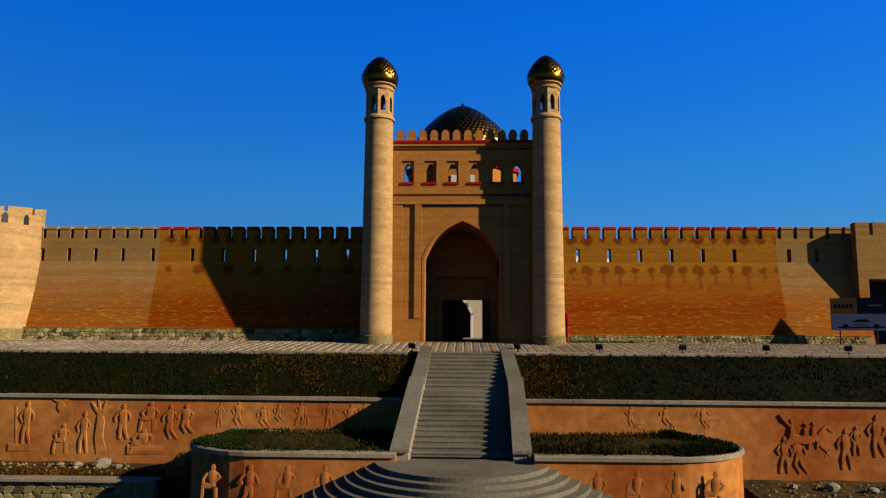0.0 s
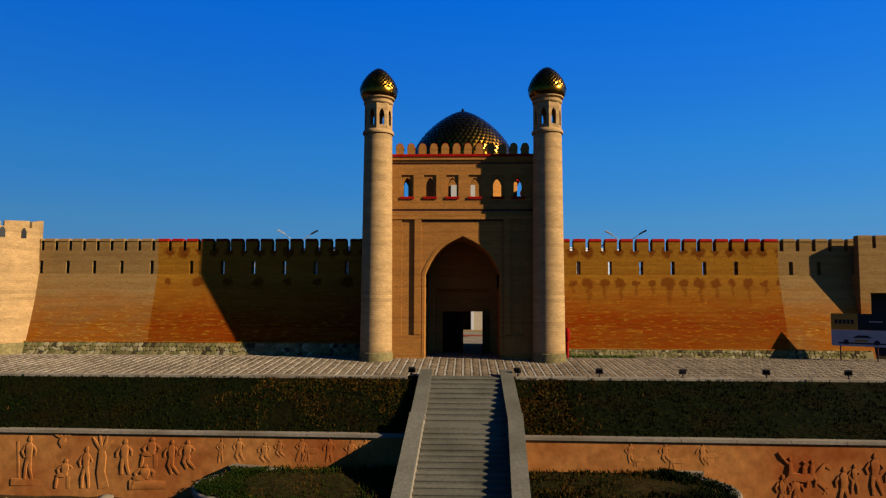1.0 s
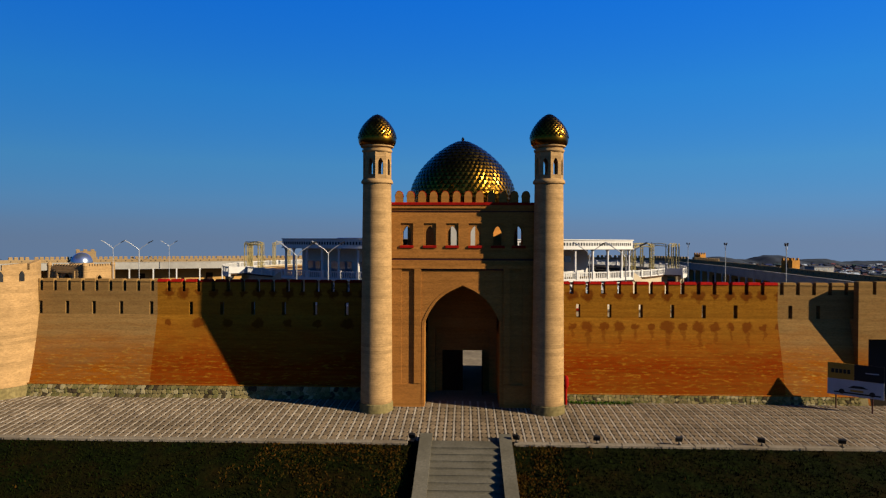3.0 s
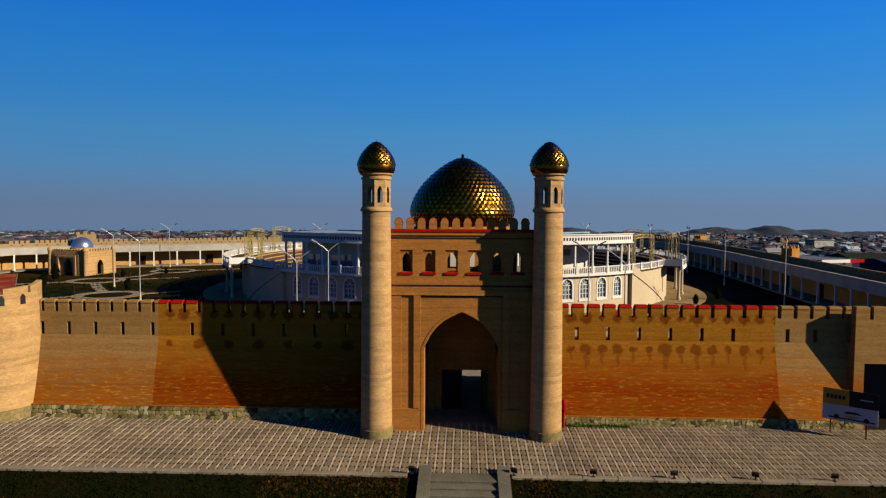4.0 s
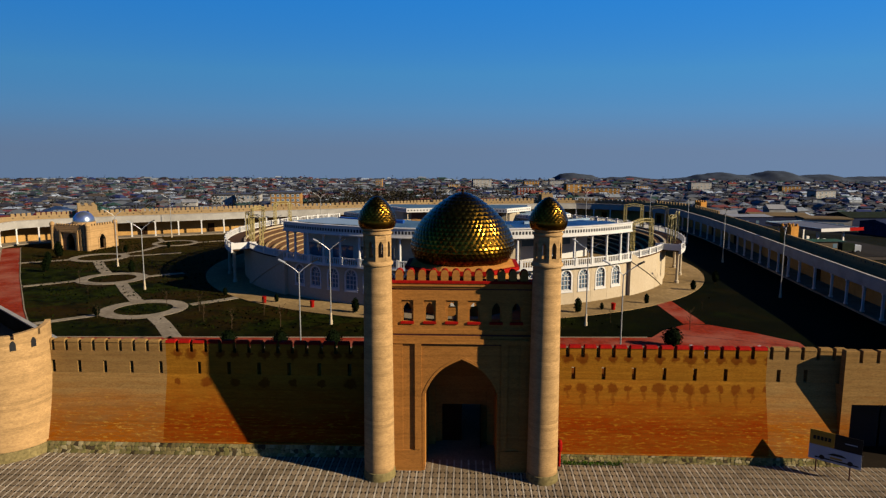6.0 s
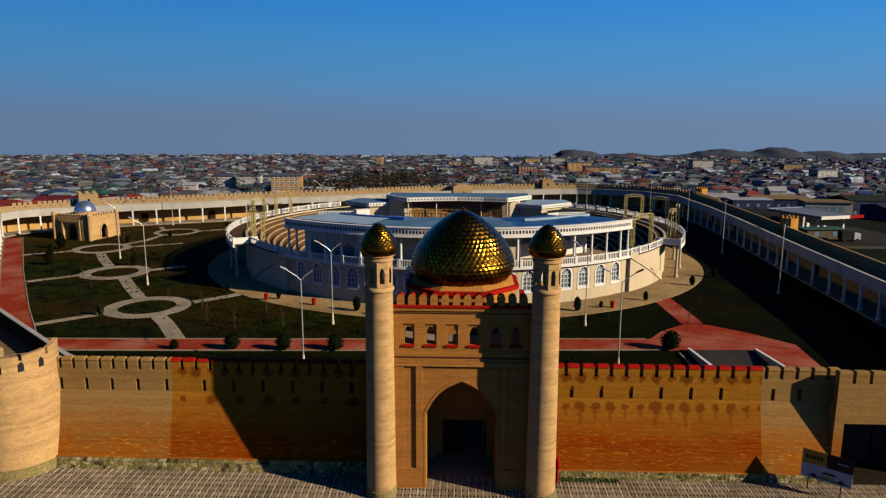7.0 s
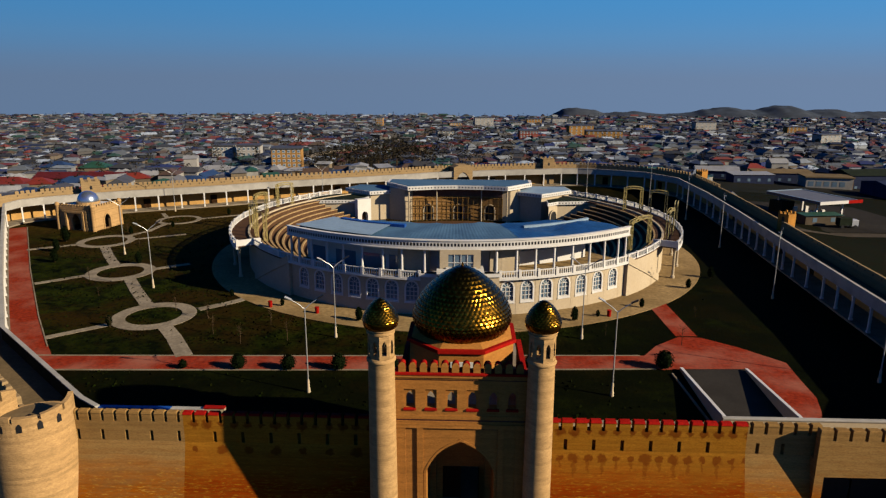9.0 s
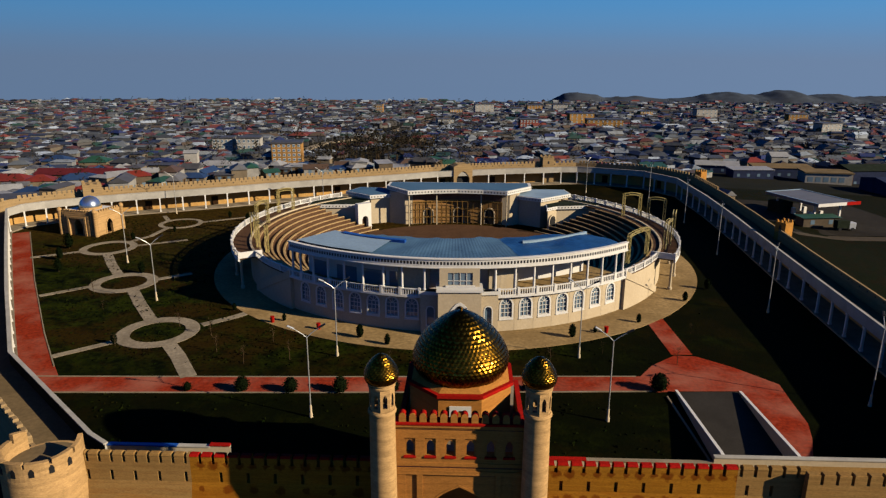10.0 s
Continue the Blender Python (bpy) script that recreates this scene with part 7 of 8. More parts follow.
big = shrub(2.0, 1.0, 1)
big.matrix_basis = pose(-27.6, 76.6, 0)
for x, y, k in ((-21.4, 76.6, 1.0), (-15.2, 76.9, 1.05), (25.0, 78.9, 1.2), (-34.5, 76.4, 0.6), (8.5, 78.4, 0.9), (-8.5, 77.4, 0.8)):
    copy_thing(big, pose(x, y, 0, 0, 0, 40 * x)).scale = (k, k, k)
tall = shrub(2.2, 0.55, 2, "cypress", "narrow dark cypress beside the arena apron")
tall.matrix_basis = pose(-15.4, 94.0, 0)
for x, y, k in ((-11.0, 91.6, 0.8), (16.5, 95.5, 1.0), (20.3, 97.5, 0.5), (38.5, 112.5, 0.8), (44.5, 119, 1.0), (28.0, 102, 0.7), (-28.5, 100.2, 0.6), (-38, 104.5, 0.6), (-87.0, 140.5, 1.6), (-84, 132, 1.2), (-79.5, 124, 1.2), (-62.7, 123.6, 1.1),
                (-56, 168, 1.0), (-62, 172, 0.8), (-47, 173.5, 1.0), (-70, 156, 0.7), (-51, 90.2, 0.8), (-76.5, 148.5, 0.8)):
    copy_thing(tall, pose(x, y, 0, 0, 0, 30 * x)).scale = (k, k, k)


def sapling(seed):
    rg = random.Random(seed)
    root = thing("sapling", (0, 0, 0), "thin leafless sapling in winter lawn", "tree", "saplings in the court")
    s = Shape().tube([(0, 0, 0), (0.05, 0, 1.0), (0.0, 0.05, 1.9)], [0.035, 0.025, 0.01], 5)
    part("trunk", s, TWIG, root)
    t3 = Shape()
    for _ in range(16):
        z = rg.uniform(0.5, 1.7)
        a, l = rg.uniform(0, 6.28), rg.uniform(0.25, 0.6)
        t3.tube([(0, 0, z), (l * 0.6 * math.cos(a), l * 0.6 * math.sin(a), z + l * 0.5), (l * math.cos(a), l * math.sin(a), z + l)], [0.014, 0.01, 0.004], 4)
    part("twigs", t3, TWIG, root)
    return root


young = sapling(4)
young.matrix_basis = pose(-50.5, 89.5, 0)
rng = random.Random(17)
spots = [(-44.2, 97.2), (29.5, 86.5), (-35, 88), (-28, 92), (-60, 104), (-66, 112), (-78, 150), (-48, 150), (-58, 158), (-64, 146), (-30, 84.5), (-38, 94), (-24, 86), (-70, 139), (-45, 166), (-52, 176), (-36, 176), (20, 90), (12, 86), (-10, 86), (35, 98)]
for x, y in spots:
    copy_thing(young, pose(x, y, 0, 0, 0, rng.uniform(0, 360))).scale = [rng.uniform(0.8, 1.5)] * 3


def bin_thing():
    root = thing("litter_bin", (0, 0, 0), "small red litter bin beside the apron", "bin", "litter bins")
    part("bin_body", Shape().lathe([(0.28, 0.05), (0.34, 1.0), (0.36, 1.05), (0.3, 1.05)], 14), RED, root, "", True)
    part("bin_foot", Shape().lathe([(0.2, 0.0), (0.2, 0.06)], 10), DARK, root)
    return root


litter = bin_thing()
litter.matrix_basis = pose(-22.3, 97.0, 0)
copy_thing(litter, pose(-30.2, 99.5, 0))
copy_thing(litter, pose(22.0, 97.6, 0))


# ---- the town ----
def house_shape(walls, roofs, x, y, z, w, d, h, ang, style, rise):
    m = pose(x, y, z, 0, 0, ang)
    walls.box(-w / 2, w / 2, -d / 2, d / 2, -3, h, m)
    o = 0.4
    a, b = w / 2 + o, d / 2 + o
    if style == 0:      # hipped
        k = max(0.2, a - b)
        pts = [(-a, -b, h), (a, -b, h), (a, b, h), (-a, b, h), (-k, 0, h + rise), (k, 0, h + rise)]
        f = ((0, 1, 5, 4), (1, 2, 5), (2, 3, 4, 5), (3, 0, 4), (3, 2, 1, 0))
    elif style == 1:    # gabled
        pts = [(-a, -b, h), (a, -b, h), (a, b, h), (-a, b, h), (-a, 0, h + rise), (a, 0, h + rise)]
        f = ((0, 1, 5, 4), (1, 2, 5), (2, 3, 4, 5), (3, 0, 4), (3, 2, 1, 0))
    else:               # single pitch
        pts = [(-a, -b, h), (a, -b, h), (a, b, h), (-a, b, h), (-a, b, h + rise * 0.5), (a, b, h + rise * 0.5)]
        f = ((0, 1, 5, 4), (1, 2, 5), (2, 3, 4, 5), (3, 0, 4), (3, 2, 1, 0))
    roofs.add([m @ Vector(p) for p in pts], f)


def road_x(y):
    """The winding road up the slope north of the court."""
    knots = ((340, -99), (376, -93), (428, -88), (464, -73), (532, -61), (626, -55), (800, -30))
    for (a, xa), (b, xb) in zip(knots, knots[1:]):
        if y <= b:
            return xa + (xb - xa) * (y - a) / (b - a)
    return knots[-1][1]


def clear_of(x, y):
    """Open ground: the road cut on the north-west, the filling station and the slopes at the wall's foot."""
    if compound(x, y) < 28:
        return False
    if 84 < x < 150 and 150 < y < 280 or 100 < x < 205 and 252 < y < 325 or -182 < x < -122 and 236 < y < 266:
        return False
    if 350 < y < 770 and abs(x - road_x(y)) < 11:
        return False
    return not (-90 < x < -18 and 290 < y < 450 and noise.noise((x / 40, y / 40, 5)) > -0.25)


rng = random.Random(77)
near, far_w, far_r = [], Shape(), Shape()
trees_at = []
y = 175.0
while y < 1130:
    pitch = 5.9 + y * 0.0044
    x = -0.80 * y - 60
    while x < 0.80 * y + 60:
        px, py = x + rng.uniform(-3.5, 3.5), y + rng.uniform(-3.5, 3.5)
        x += pitch * rng.uniform(0.8, 1.35)
        if not clear_of(px, py):
            continue
        q = rng.random()
        if q < 0.12:
            trees_at.append((px, py, rng.uniform(4, 9)))
            continue
        if q < 0.2:
            continue
        w, d = rng.uniform(5, 12), rng.uniform(4.0, 6.6)
        h = rng.choice((1.9, 2.1, 2.3, 2.5, 2.7, 4.4))
        item = (px, py, ground_height(px, py), w, d, h, rng.choice((0, 0, 90)) + rng.gauss(8, 14), rng.choice((0, 0, 0, 1, 1, 2)), rng.uniform(0.8, 1.9))
        if py < 340 and len(near) < 230 and abs(px) < 0.72 * py + 20:
            near.append(item)
        else:
            house_shape(far_w, far_r, *item)
            if rng.random() < 0.5:
                px2, py2 = px + rng.uniform(-8, 8), py + rng.uniform(-7, 7)
                house_shape(far_w, far_r, px2, py2, ground_height(px2, py2), rng.uniform(3, 6), rng.uniform(3, 5), 2.4, item[6], 2, 0.8)
    y += pitch * 1.02
town = thing("town_houses", (0, 600, -20), "crowded low town houses with grey, brown and blue roofs", "houses", kind="stuff")
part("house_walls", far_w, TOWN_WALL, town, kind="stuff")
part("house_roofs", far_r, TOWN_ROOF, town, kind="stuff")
ROOF_MATS = [surface("roof_" + n, c, 0.6, vary=0.15, small=2, bump=0.1) for n, c in (("slate", (0.05846, 0.05846, 0.06157)), ("rust", (0.04003, 0.02464, 0.01695)), ("blue", (0.00925, 0.02153, 0.05543)), ("pale", (0.1293, 0.1293, 0.1324)), ("red", (0.08007, 0.0108, 0.006142)), ("green", (0.00925, 0.03389, 0.02153)), ("grey", (0.03078, 0.03078, 0.03389)))]
WALL_MATS = [surface("house_wall_" + n, c, 0.9, vary=0.12, small=2, bump=0.1) for n, c in (("sand", (0.08621, 0.06771, 0.04618)), ("white", (0.1385, 0.1324, 0.1231)), ("clay", (0.05232, 0.04003, 0.02768)))]
WORDS = ("grey slate", "rusty brown", "blue", "pale grey", "red", "green", "dark grey")
for px, py, z, w, d, h, ang, style, rise in near:
    k, wk = rng.choice((0, 0, 1, 2, 3, 3, 4, 5, 6, 6)), rng.randrange(3)
    root = thing("house", (px, py, z), "low town house with a " + WORDS[k] + " metal roof", "house", "houses below the fortress")
    a, b = Shape(), Shape()
    house_shape(a, b, px, py, z, w, d, h, ang, style, rise)
    part("wall", a, WALL_MATS[wk], root)
    part("roof", b, ROOF_MATS[k], root)
    m = pose(px, py, z, 0, 0, ang)
    for sx in (-0.25, 0.25):
        part("window", Shape().box(sx * w - 0.6, sx * w + 0.6, -d / 2 - 0.03, -d / 2 + 0.05, 0.9, 2.2, m), PANE, root)
    part("door", Shape().box(-0.5, 0.5, -d / 2 - 0.03, -d / 2 + 0.05, 0, 2.1, m), WOOD, root)

# trees among the houses: bare crowns of many twigs, and dark evergreens
for _ in range(420):
    yy = rng.uniform(230, 760)
    xx = rng.gauss(-60, 60) if rng.random() < 0.55 else rng.uniform(-0.7, 0.7) * yy
    if clear_of(xx, yy):
        trees_at.append((xx, yy, rng.uniform(5, 12)))
for _ in range(300):
    yy = rng.uniform(290, 450)
    xx = rng.gauss(-48, 20) - (yy - 360) * 0.1
    if xx > road_x(yy) + 9:
        trees_at.append((xx, yy, rng.uniform(4, 11)))
woods, trunks = Shape(), Shape()
for px, py, h in trees_at:
    if compound(px, py) < 20:
        continue
    z = ground_height(px, py)
    trunks.tube([(px, py, z - 0.5), (px, py, z + h * 0.5)], [0.2, 0.1], 4)
    for _ in range(34):
        a, k = rng.uniform(0, 6.28), rng.random()
        r = h * 0.27 * math.sqrt(rng.random()) * (1.1 - 0.6 * k)
        c = Vector((px + r * math.cos(a), py + r * math.sin(a), z + h * (0.25 + 0.75 * k)))
        e = Vector((rng.uniform(-1, 1), rng.uniform(-1, 1), rng.uniform(-0.5, 0.5))) * h * 0.07
        g = Vector((rng.uniform(-1, 1), rng.uniform(-1, 1), rng.uniform(0, 1))) * h * 0.08
        woods.add([c - e, c + e, c + g], ((0, 1, 2),))
forest = thing("town_trees", (0, 500, -20), "dark evergreen and bare winter trees between the houses", "trees", kind="stuff")
part("tree_trunks", trunks, TWIG, forest, kind="stuff")
part("tree_crowns", woods, surface("winter_crowns", (0.012, 0.0105, 0.006), 0.9, vary=0.4, bump=0, big=0.02, stain=(0.0185, 0.01384, 0.00925), per_island=0.5), forest, kind="stuff")


def flats(x, y, w, d, floors, ang, wall, label, bays=6, storey=3.0):
    z = ground_height(x, y)
    root = thing("apartment_block", (x, y, z), label, "apartment block", "blocks of flats in the town")
    m = pose(x, y, z, 0, 0, ang)
    h = floors * storey
    part("wall", Shape().box(-w / 2, w / 2, -d / 2, d / 2, -3, h, m), wall, root)
    part("roof", Shape().box(-w / 2 - 0.4, w / 2 + 0.4, -d / 2 - 0.4, d / 2 + 0.4, h, h + 0.7, m), ROOF_MATS[6], root)
    for f in range(floors):
        for b in range(bays):
            u = -w / 2 + w * (b + 0.5) / bays
            win = part("window", Shape().box(u - 0.62, u + 0.62, -d / 2 - 0.06, -d / 2 + 0.05, (f + 0.25) * storey, (f + 0.85) * storey, m), WHITE, root, "white window frame")
            part("pane", Shape().box(u - 0.5, u + 0.5, -d / 2 - 0.09, -d / 2 - 0.06, (f + 0.33) * storey, (f + 0.77) * storey, m), PANE, win)
    return root


sand = surface("flats_plaster", (0.17, 0.092, 0.03), 0.9, vary=0.12, small=1, bump=0.1)
rose = surface("rose_plaster", (0.1109, 0.03078, 0.02153), 0.9, vary=0.12, small=1, bump=0.1)
pale_w = surface("pale_plaster", (0.1693, 0.1601, 0.1478), 0.9, vary=0.12, small=1, bump=0.1)
flats(-81.5, 306, 13.2, 10, 5, 8, sand, "five-storey sand-coloured block of flats", 6, 2.05)
flats(-118, 366, 12, 10, 3, 8, pale_w, "three-storey whitish block of flats", 5)
flats(-133, 368, 11, 10, 3, 8, pale_w, "three-storey whitish block of flats", 5)
flats(-105, 818, 8.5, 8, 4, 0, sand, "distant tall sand-coloured block", 4)
flats(50.5, 567, 15, 10, 3, 4, rose, "rose-red public building in the town", 6)
flats(115, 580, 30, 12, 3, 0, sand, "long sand-coloured public building", 8)
for i, (px, py) in enumerate(((60, 860), (85, 880), (20, 840), (-15, 830), (120, 900), (105, 640), (-20, 620), (330, 700), (260, 760), (210, 820), (290, 560))):
    flats(px, py, 15 + 4 * (i % 3), 10, 2 + i % 3, 5 * i % 17, (pale_w, sand)[i % 2], "low block of flats in the town", 5)

# filling station outside the east wall
gx, gy = 100.1, 197.5
gz = ground_height(gx, gy)
fill = thing("filling_station", (gx, gy, gz), "filling station with a pale flat canopy edged in red and white", "filling station")
mg = pose(gx, gy, gz, 0, 0, 19)
part("canopy", Shape().box(-6.6, 6.6, -10, 10, 5.0, 5.7, mg), ROOF_MATS[0], fill, "grey canopy deck")
part("canopy_rim", Shape().box(-6.7, 6.7, 9.6, 10.05, 5.7, 5.85, mg).box(-6.7, -6.3, -10, 9.6, 5.7, 5.85, mg).box(6.3, 6.7, -10, 9.6, 5.7, 5.85, mg), PALE_SHEET, fill, "pale rim")
part("canopy_edge", Shape().box(-6.7, 3.2, -10.15, -10.0, 4.95, 5.85, mg), WHITE, fill, "white canopy edge")
part("canopy_edge", Shape().box(3.2, 8.2, -10.15, -10.0, 4.95, 5.85, mg), RED, fill, "red canopy edge")
for u in (-4.5, 4.5):
    for v in (-7, 7):
        part("pillar", Shape().box(u - 0.25, u + 0.25, v - 0.25, v + 0.25, -1, 5.0, mg), WHITE, fill)
for u, v in ((-2, -3), (2, -3), (-2, 3), (2, 3)):
    part("pump", Shape().chamfered(u - 0.5, u + 0.5, v - 0.4, v + 0.4, 0, 2.0, 0.1, mg), WHITE, fill)
part("shop_box", Shape().box(-6.0, -1.5, 4.0, 9.0, -0.5, 3.4, mg), DARK_ROOF, fill, "dark kiosk under the canopy")
shop = thing("shop", (150, 286, ground_height(150, 286)), "low flat-roofed shop with an orange side wall", "shop")
msh = pose(150, 286, ground_height(150, 286), 0, 0, -8)
part("wall", Shape().box(-9, 9, -5, 5, -2, 4.5, msh), WALL_MATS[1], shop)
part("side_wall", Shape().box(9.0, 9.1, -5, 5, 0, 4.5, msh), SIGN_ORANGE, shop)
part("roof", Shape().box(-9.5, 9.5, -5.5, 5.5, 4.5, 5.0, msh), TAN_ROOF, shop)
for u in range(-7, 8, 3):
    part("window", Shape().box(u - 1.0, u + 1.0, -5.05, -4.95, 1.0, 3.0, msh), PANE, shop)
apron = Shape()
ax, ay = [86 + 5 * i for i in range(9)], [173 + 6 * j for j in range(9)]
apron.v = [(x, y, ground_height(x, y) + 0.16) for y in ay for x in ax]
apron.f = [(j * 9 + i, j * 9 + i + 1, (j + 1) * 9 + i + 1, (j + 1) * 9 + i) for j in range(8) for i in range(8)]
structure("road_forecourt", apron, surface("dusty_forecourt", (0.0135, 0.0117, 0.0092), 0.95, vary=0.3, big=0.1, small=1.0), "grey asphalt forecourt", category="road")
line = [(road_x(y) + 2 * math.sin(y / 40), y) for y in range(344, 780, 12)]
lane = Shape().sweep(line, ((-4.5, -1.5), (4.5, -1.5), (2.4, 0.7), (-2.4, 0.7)), shift=[ground_height(x, y) for x, y in line])
structure("road_town", lane, FLAG, "pale road winding up through the town on a bank", category="road")
yard = Shape()
yx, yy = [71 + 8 * i for i in range(14)], [80 + 10 * j for j in range(18)]
yard.v = [(x, y, ground_height(x, y) + 0.12) for y in yy for x in yx]
yard.f = [(j * 14 + i, j * 14 + i + 1, (j + 1) * 14 + i + 1, (j + 1) * 14 + i) for j in range(17) for i in range(13)]
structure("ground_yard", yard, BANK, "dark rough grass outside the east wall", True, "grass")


# yard east of the filling station
def low_building(name, x, y, w, d, h, ang, wall, roof, style, rise, label):
    z = ground_height(x, y)
    root = thing(name, (x, y, z), label, "building", "buildings round the yard")
    a, b = Shape(), Shape()
    house_shape(a, b, x, y, z, w, d, h, ang, style, rise)
    part("wall", a, wall, root)
    part("roof", b, roof, root)
    m = pose(x, y, z, 0, 0, ang)
    for k in range(max(2, int(w / 4))):
        u = -w / 2 + w * (k + 0.5) / max(2, int(w / 4))
        part("window", Shape().box(u - 0.6, u + 0.6, -d / 2 - 0.04, -d / 2 + 0.05, 1.0, 2.2, m), PANE, root)


NAVY = surface("navy_sheet_wall", (0.012, 0.016, 0.034), 0.85, vary=0.2, small=1)
MAROON = surface("maroon_sheet_roof", (0.05, 0.008, 0.010), 0.85, vary=0.2, small=1)
for name, x, y, w, d, h, ang, wall, roof, style, rise, label in (
        ("warehouse", 182, 296, 44, 16, 6.5, 6, NAVY, DARK_ROOF, 1, 1.8, "long dark warehouse with a grey sheet roof"),
        ("warehouse", 176, 262, 40, 18, 5.5, 4, NAVY, NAVY, 1, 1.4, "long navy warehouse with a dark roof"),
        ("shop", 138, 300, 24, 9, 4.4, -4, NAVY, TAN_ROOF, 2, 1.6, "navy-walled shop with a dusty roof"),
        ("shed", 121, 291, 17, 8, 3.8, 2, NAVY, ROOF_MATS[3], 2, 0.8, "low navy shed with a pale flat roof"),
        ("shed", 133, 318, 9, 6, 4.4, 10, WALL_MATS[0], ROOF_MATS[4], 0, 2.0, "small house with a bright red roof"),
        ("warehouse", 112, 306, 18, 9, 3.6, -12, NAVY, ROOF_MATS[3], 1, 1.6, "low store with a pale hipped roof"),
        ("house", 152, 336, 8, 7, 6.0, 0, WALL_MATS[1], ROOF_MATS[3], 1, 2.0, "two-storey cream house with a pale gable"),
        ("kiosk", 96.5, 184.0, 10.5, 3.6, 2.8, 8, WALL_MATS[2], ROOF_MATS[5], 2, 0.4, "low green-roofed kiosk by the forecourt"),
        ("house", -172, 247, 16, 9, 3.4, 4, WALL_MATS[0], ROOF_MATS[4], 0, 2.2, "low house with an orange-red roof"),
        ("house", -158, 243, 10, 8, 3.2, 20, WALL_MATS[0], ROOF_MATS[4], 0, 2.0, "low house with an orange-red roof"),
        ("warehouse", -150, 258, 34, 9, 3.6, 2, WALL_MATS[2], MAROON, 1, 2.0, "long shed with a maroon roof"),
        ("house", -143, 243, 14, 8, 3.2, 24, WALL_MATS[1], ROOF_MATS[2], 0, 2.0, "low house with a dark blue hipped roof"),
        ("house", -130, 247, 9, 7, 3.6, 40, WALL_MATS[1], ROOF_MATS[3], 1, 1.4, "low house with a white sheet roof"),
        ("house", -123, 298, 5.5, 5.5, 7.4, 12, pale_w, ROOF_MATS[3], 1, 1.2, "tall narrow white house above its neighbours"),
        ("house", -168, 300, 12, 9, 4.6, 8, WALL_MATS[0], ROOF_MATS[5], 0, 2.4, "house with a green hipped roof"),
        ("house", -190, 308, 12, 9, 4.6, 0, WALL_MATS[0], ROOF_MATS[2], 0, 2.4, "house with a dark blue hipped roof"),
        ("house", -105, 280, 16, 8, 3.4, 4, WALL_MATS[1], ROOF_MATS[3], 0, 1.6, "low house with a pale hipped roof")):
    low_building(name, x, y, w, d, h, ang, wall, roof, style, rise, label)

zt = ground_height(101.5, 179.5)
truck = thing("truck", (101.5, 179.5, zt), "parked small truck with a pale cab and dark box", "truck")
mt = pose(101.5, 179.5, zt + 0.16, 0, 0, 4)
part("cargo_box", Shape().chamfered(-2.6, 0.7, -1.0, 1.0, 0.7, 2.7, 0.06, mt), DARK_ROOF, truck, "dark cargo box")
cab = part("cab", Shape().chamfered(0.8, 2.5, -0.95, 0.95, 0.5, 2.2, 0.15, mt), SIGN_WHITE, truck, "pale cab")
part("windscreen", Shape().box(2.49, 2.53, -0.8, 0.8, 1.3, 2.0, mt), PANE, cab)
for x in (-1.8, 1.7):
    for y in (-0.95, 0.95):
        part("wheel", Shape().tube([mt @ Vector((x, y - 0.12, 0.42)), mt @ Vector((x, y + 0.12, 0.42))], 0.42, 12), DARK, truck)


# lane past the filling station, laid on the slope
lane_bed = Shape()
for k in range(24):
    x = 84 + 3.0 * k
    for off in (-2.2, 2.2):
        y = 170.5 - 0.03 * (x - 84) + off
        lane_bed.v.append((x, y, ground_height(x, y) + 0.2))
lane_bed.f = [(2 * k, 2 * k + 2, 2 * k + 3, 2 * k + 1) for k in range(23)]
structure("road_lane", lane_bed, surface("dusty_lane", (0.036, 0.029, 0.021), 0.95, vary=0.25, big=0.15, small=1.5), "dusty grey lane past the filling station", category="road")


# ---- stones and pavers, piece by piece ----
def crazy_wall(root, x0, x1, levels, face, size, seed):
    """Flat random stones laid close in mortar: a jittered net, each mesh of it one stone."""
    rg = random.Random(seed)
    n = round((x1 - x0) / size)
    net = {}
    for j, z in enumerate(levels):
        edge = j in (0, len(levels) - 1)
        for i in range(n + 1):
            net[i, j] = (x0 + (x1 - x0) * (i + 0.45 * (j % 2)) / n + rg.uniform(-0.3, 0.3) * size, z + (0 if edge else rg.uniform(-0.07, 0.07)))
    for j in range(len(levels) - 1):
        for i in range(n):
            quad = [net[i, j], net[i + 1, j], net[i + 1, j + 1], net[i, j + 1]]
            cx, cz = sum(p[0] for p in quad) / 4, sum(p[1] for p in quad) / 4
            rim = []
            for k in range(4):
                a, b = quad[k], quad[(k + 1) % 4]
                cut = rg.uniform(0.12, 0.3)
                for f in (cut, 1 - cut):
                    px, pz = a[0] + (b[0] - a[0]) * f, a[1] + (b[1] - a[1]) * f
                    rim.append((cx + (px - cx) * 0.96, cz + (pz - cz) * 0.96))
            d = rg.uniform(0.03, 0.07)
            m = len(rim)
            s = Shape()
            s.v = [(x, face(z) + 0.05, z) for x, z in rim] + [(x, face(z) - d * 0.7, z) for x, z in rim] + [(cx + (x - cx) * 0.85, face(z) - d, cz + (z - cz) * 0.85) for x, z in rim]
            s.f = [(a * m + k, a * m + (k + 1) % m, (a + 1) * m + (k + 1) % m, (a + 1) * m + k) for a in (0, 1) for k in range(m)] + [tuple(range(2 * m, 3 * m))]
            part("stone", s, rg.choice((STONE, STONE, STONE, STONE_OLIVE, STONE_OLIVE, STONE, STONE_OLIVE, STONE_DARK, STONE_PALE)), root)


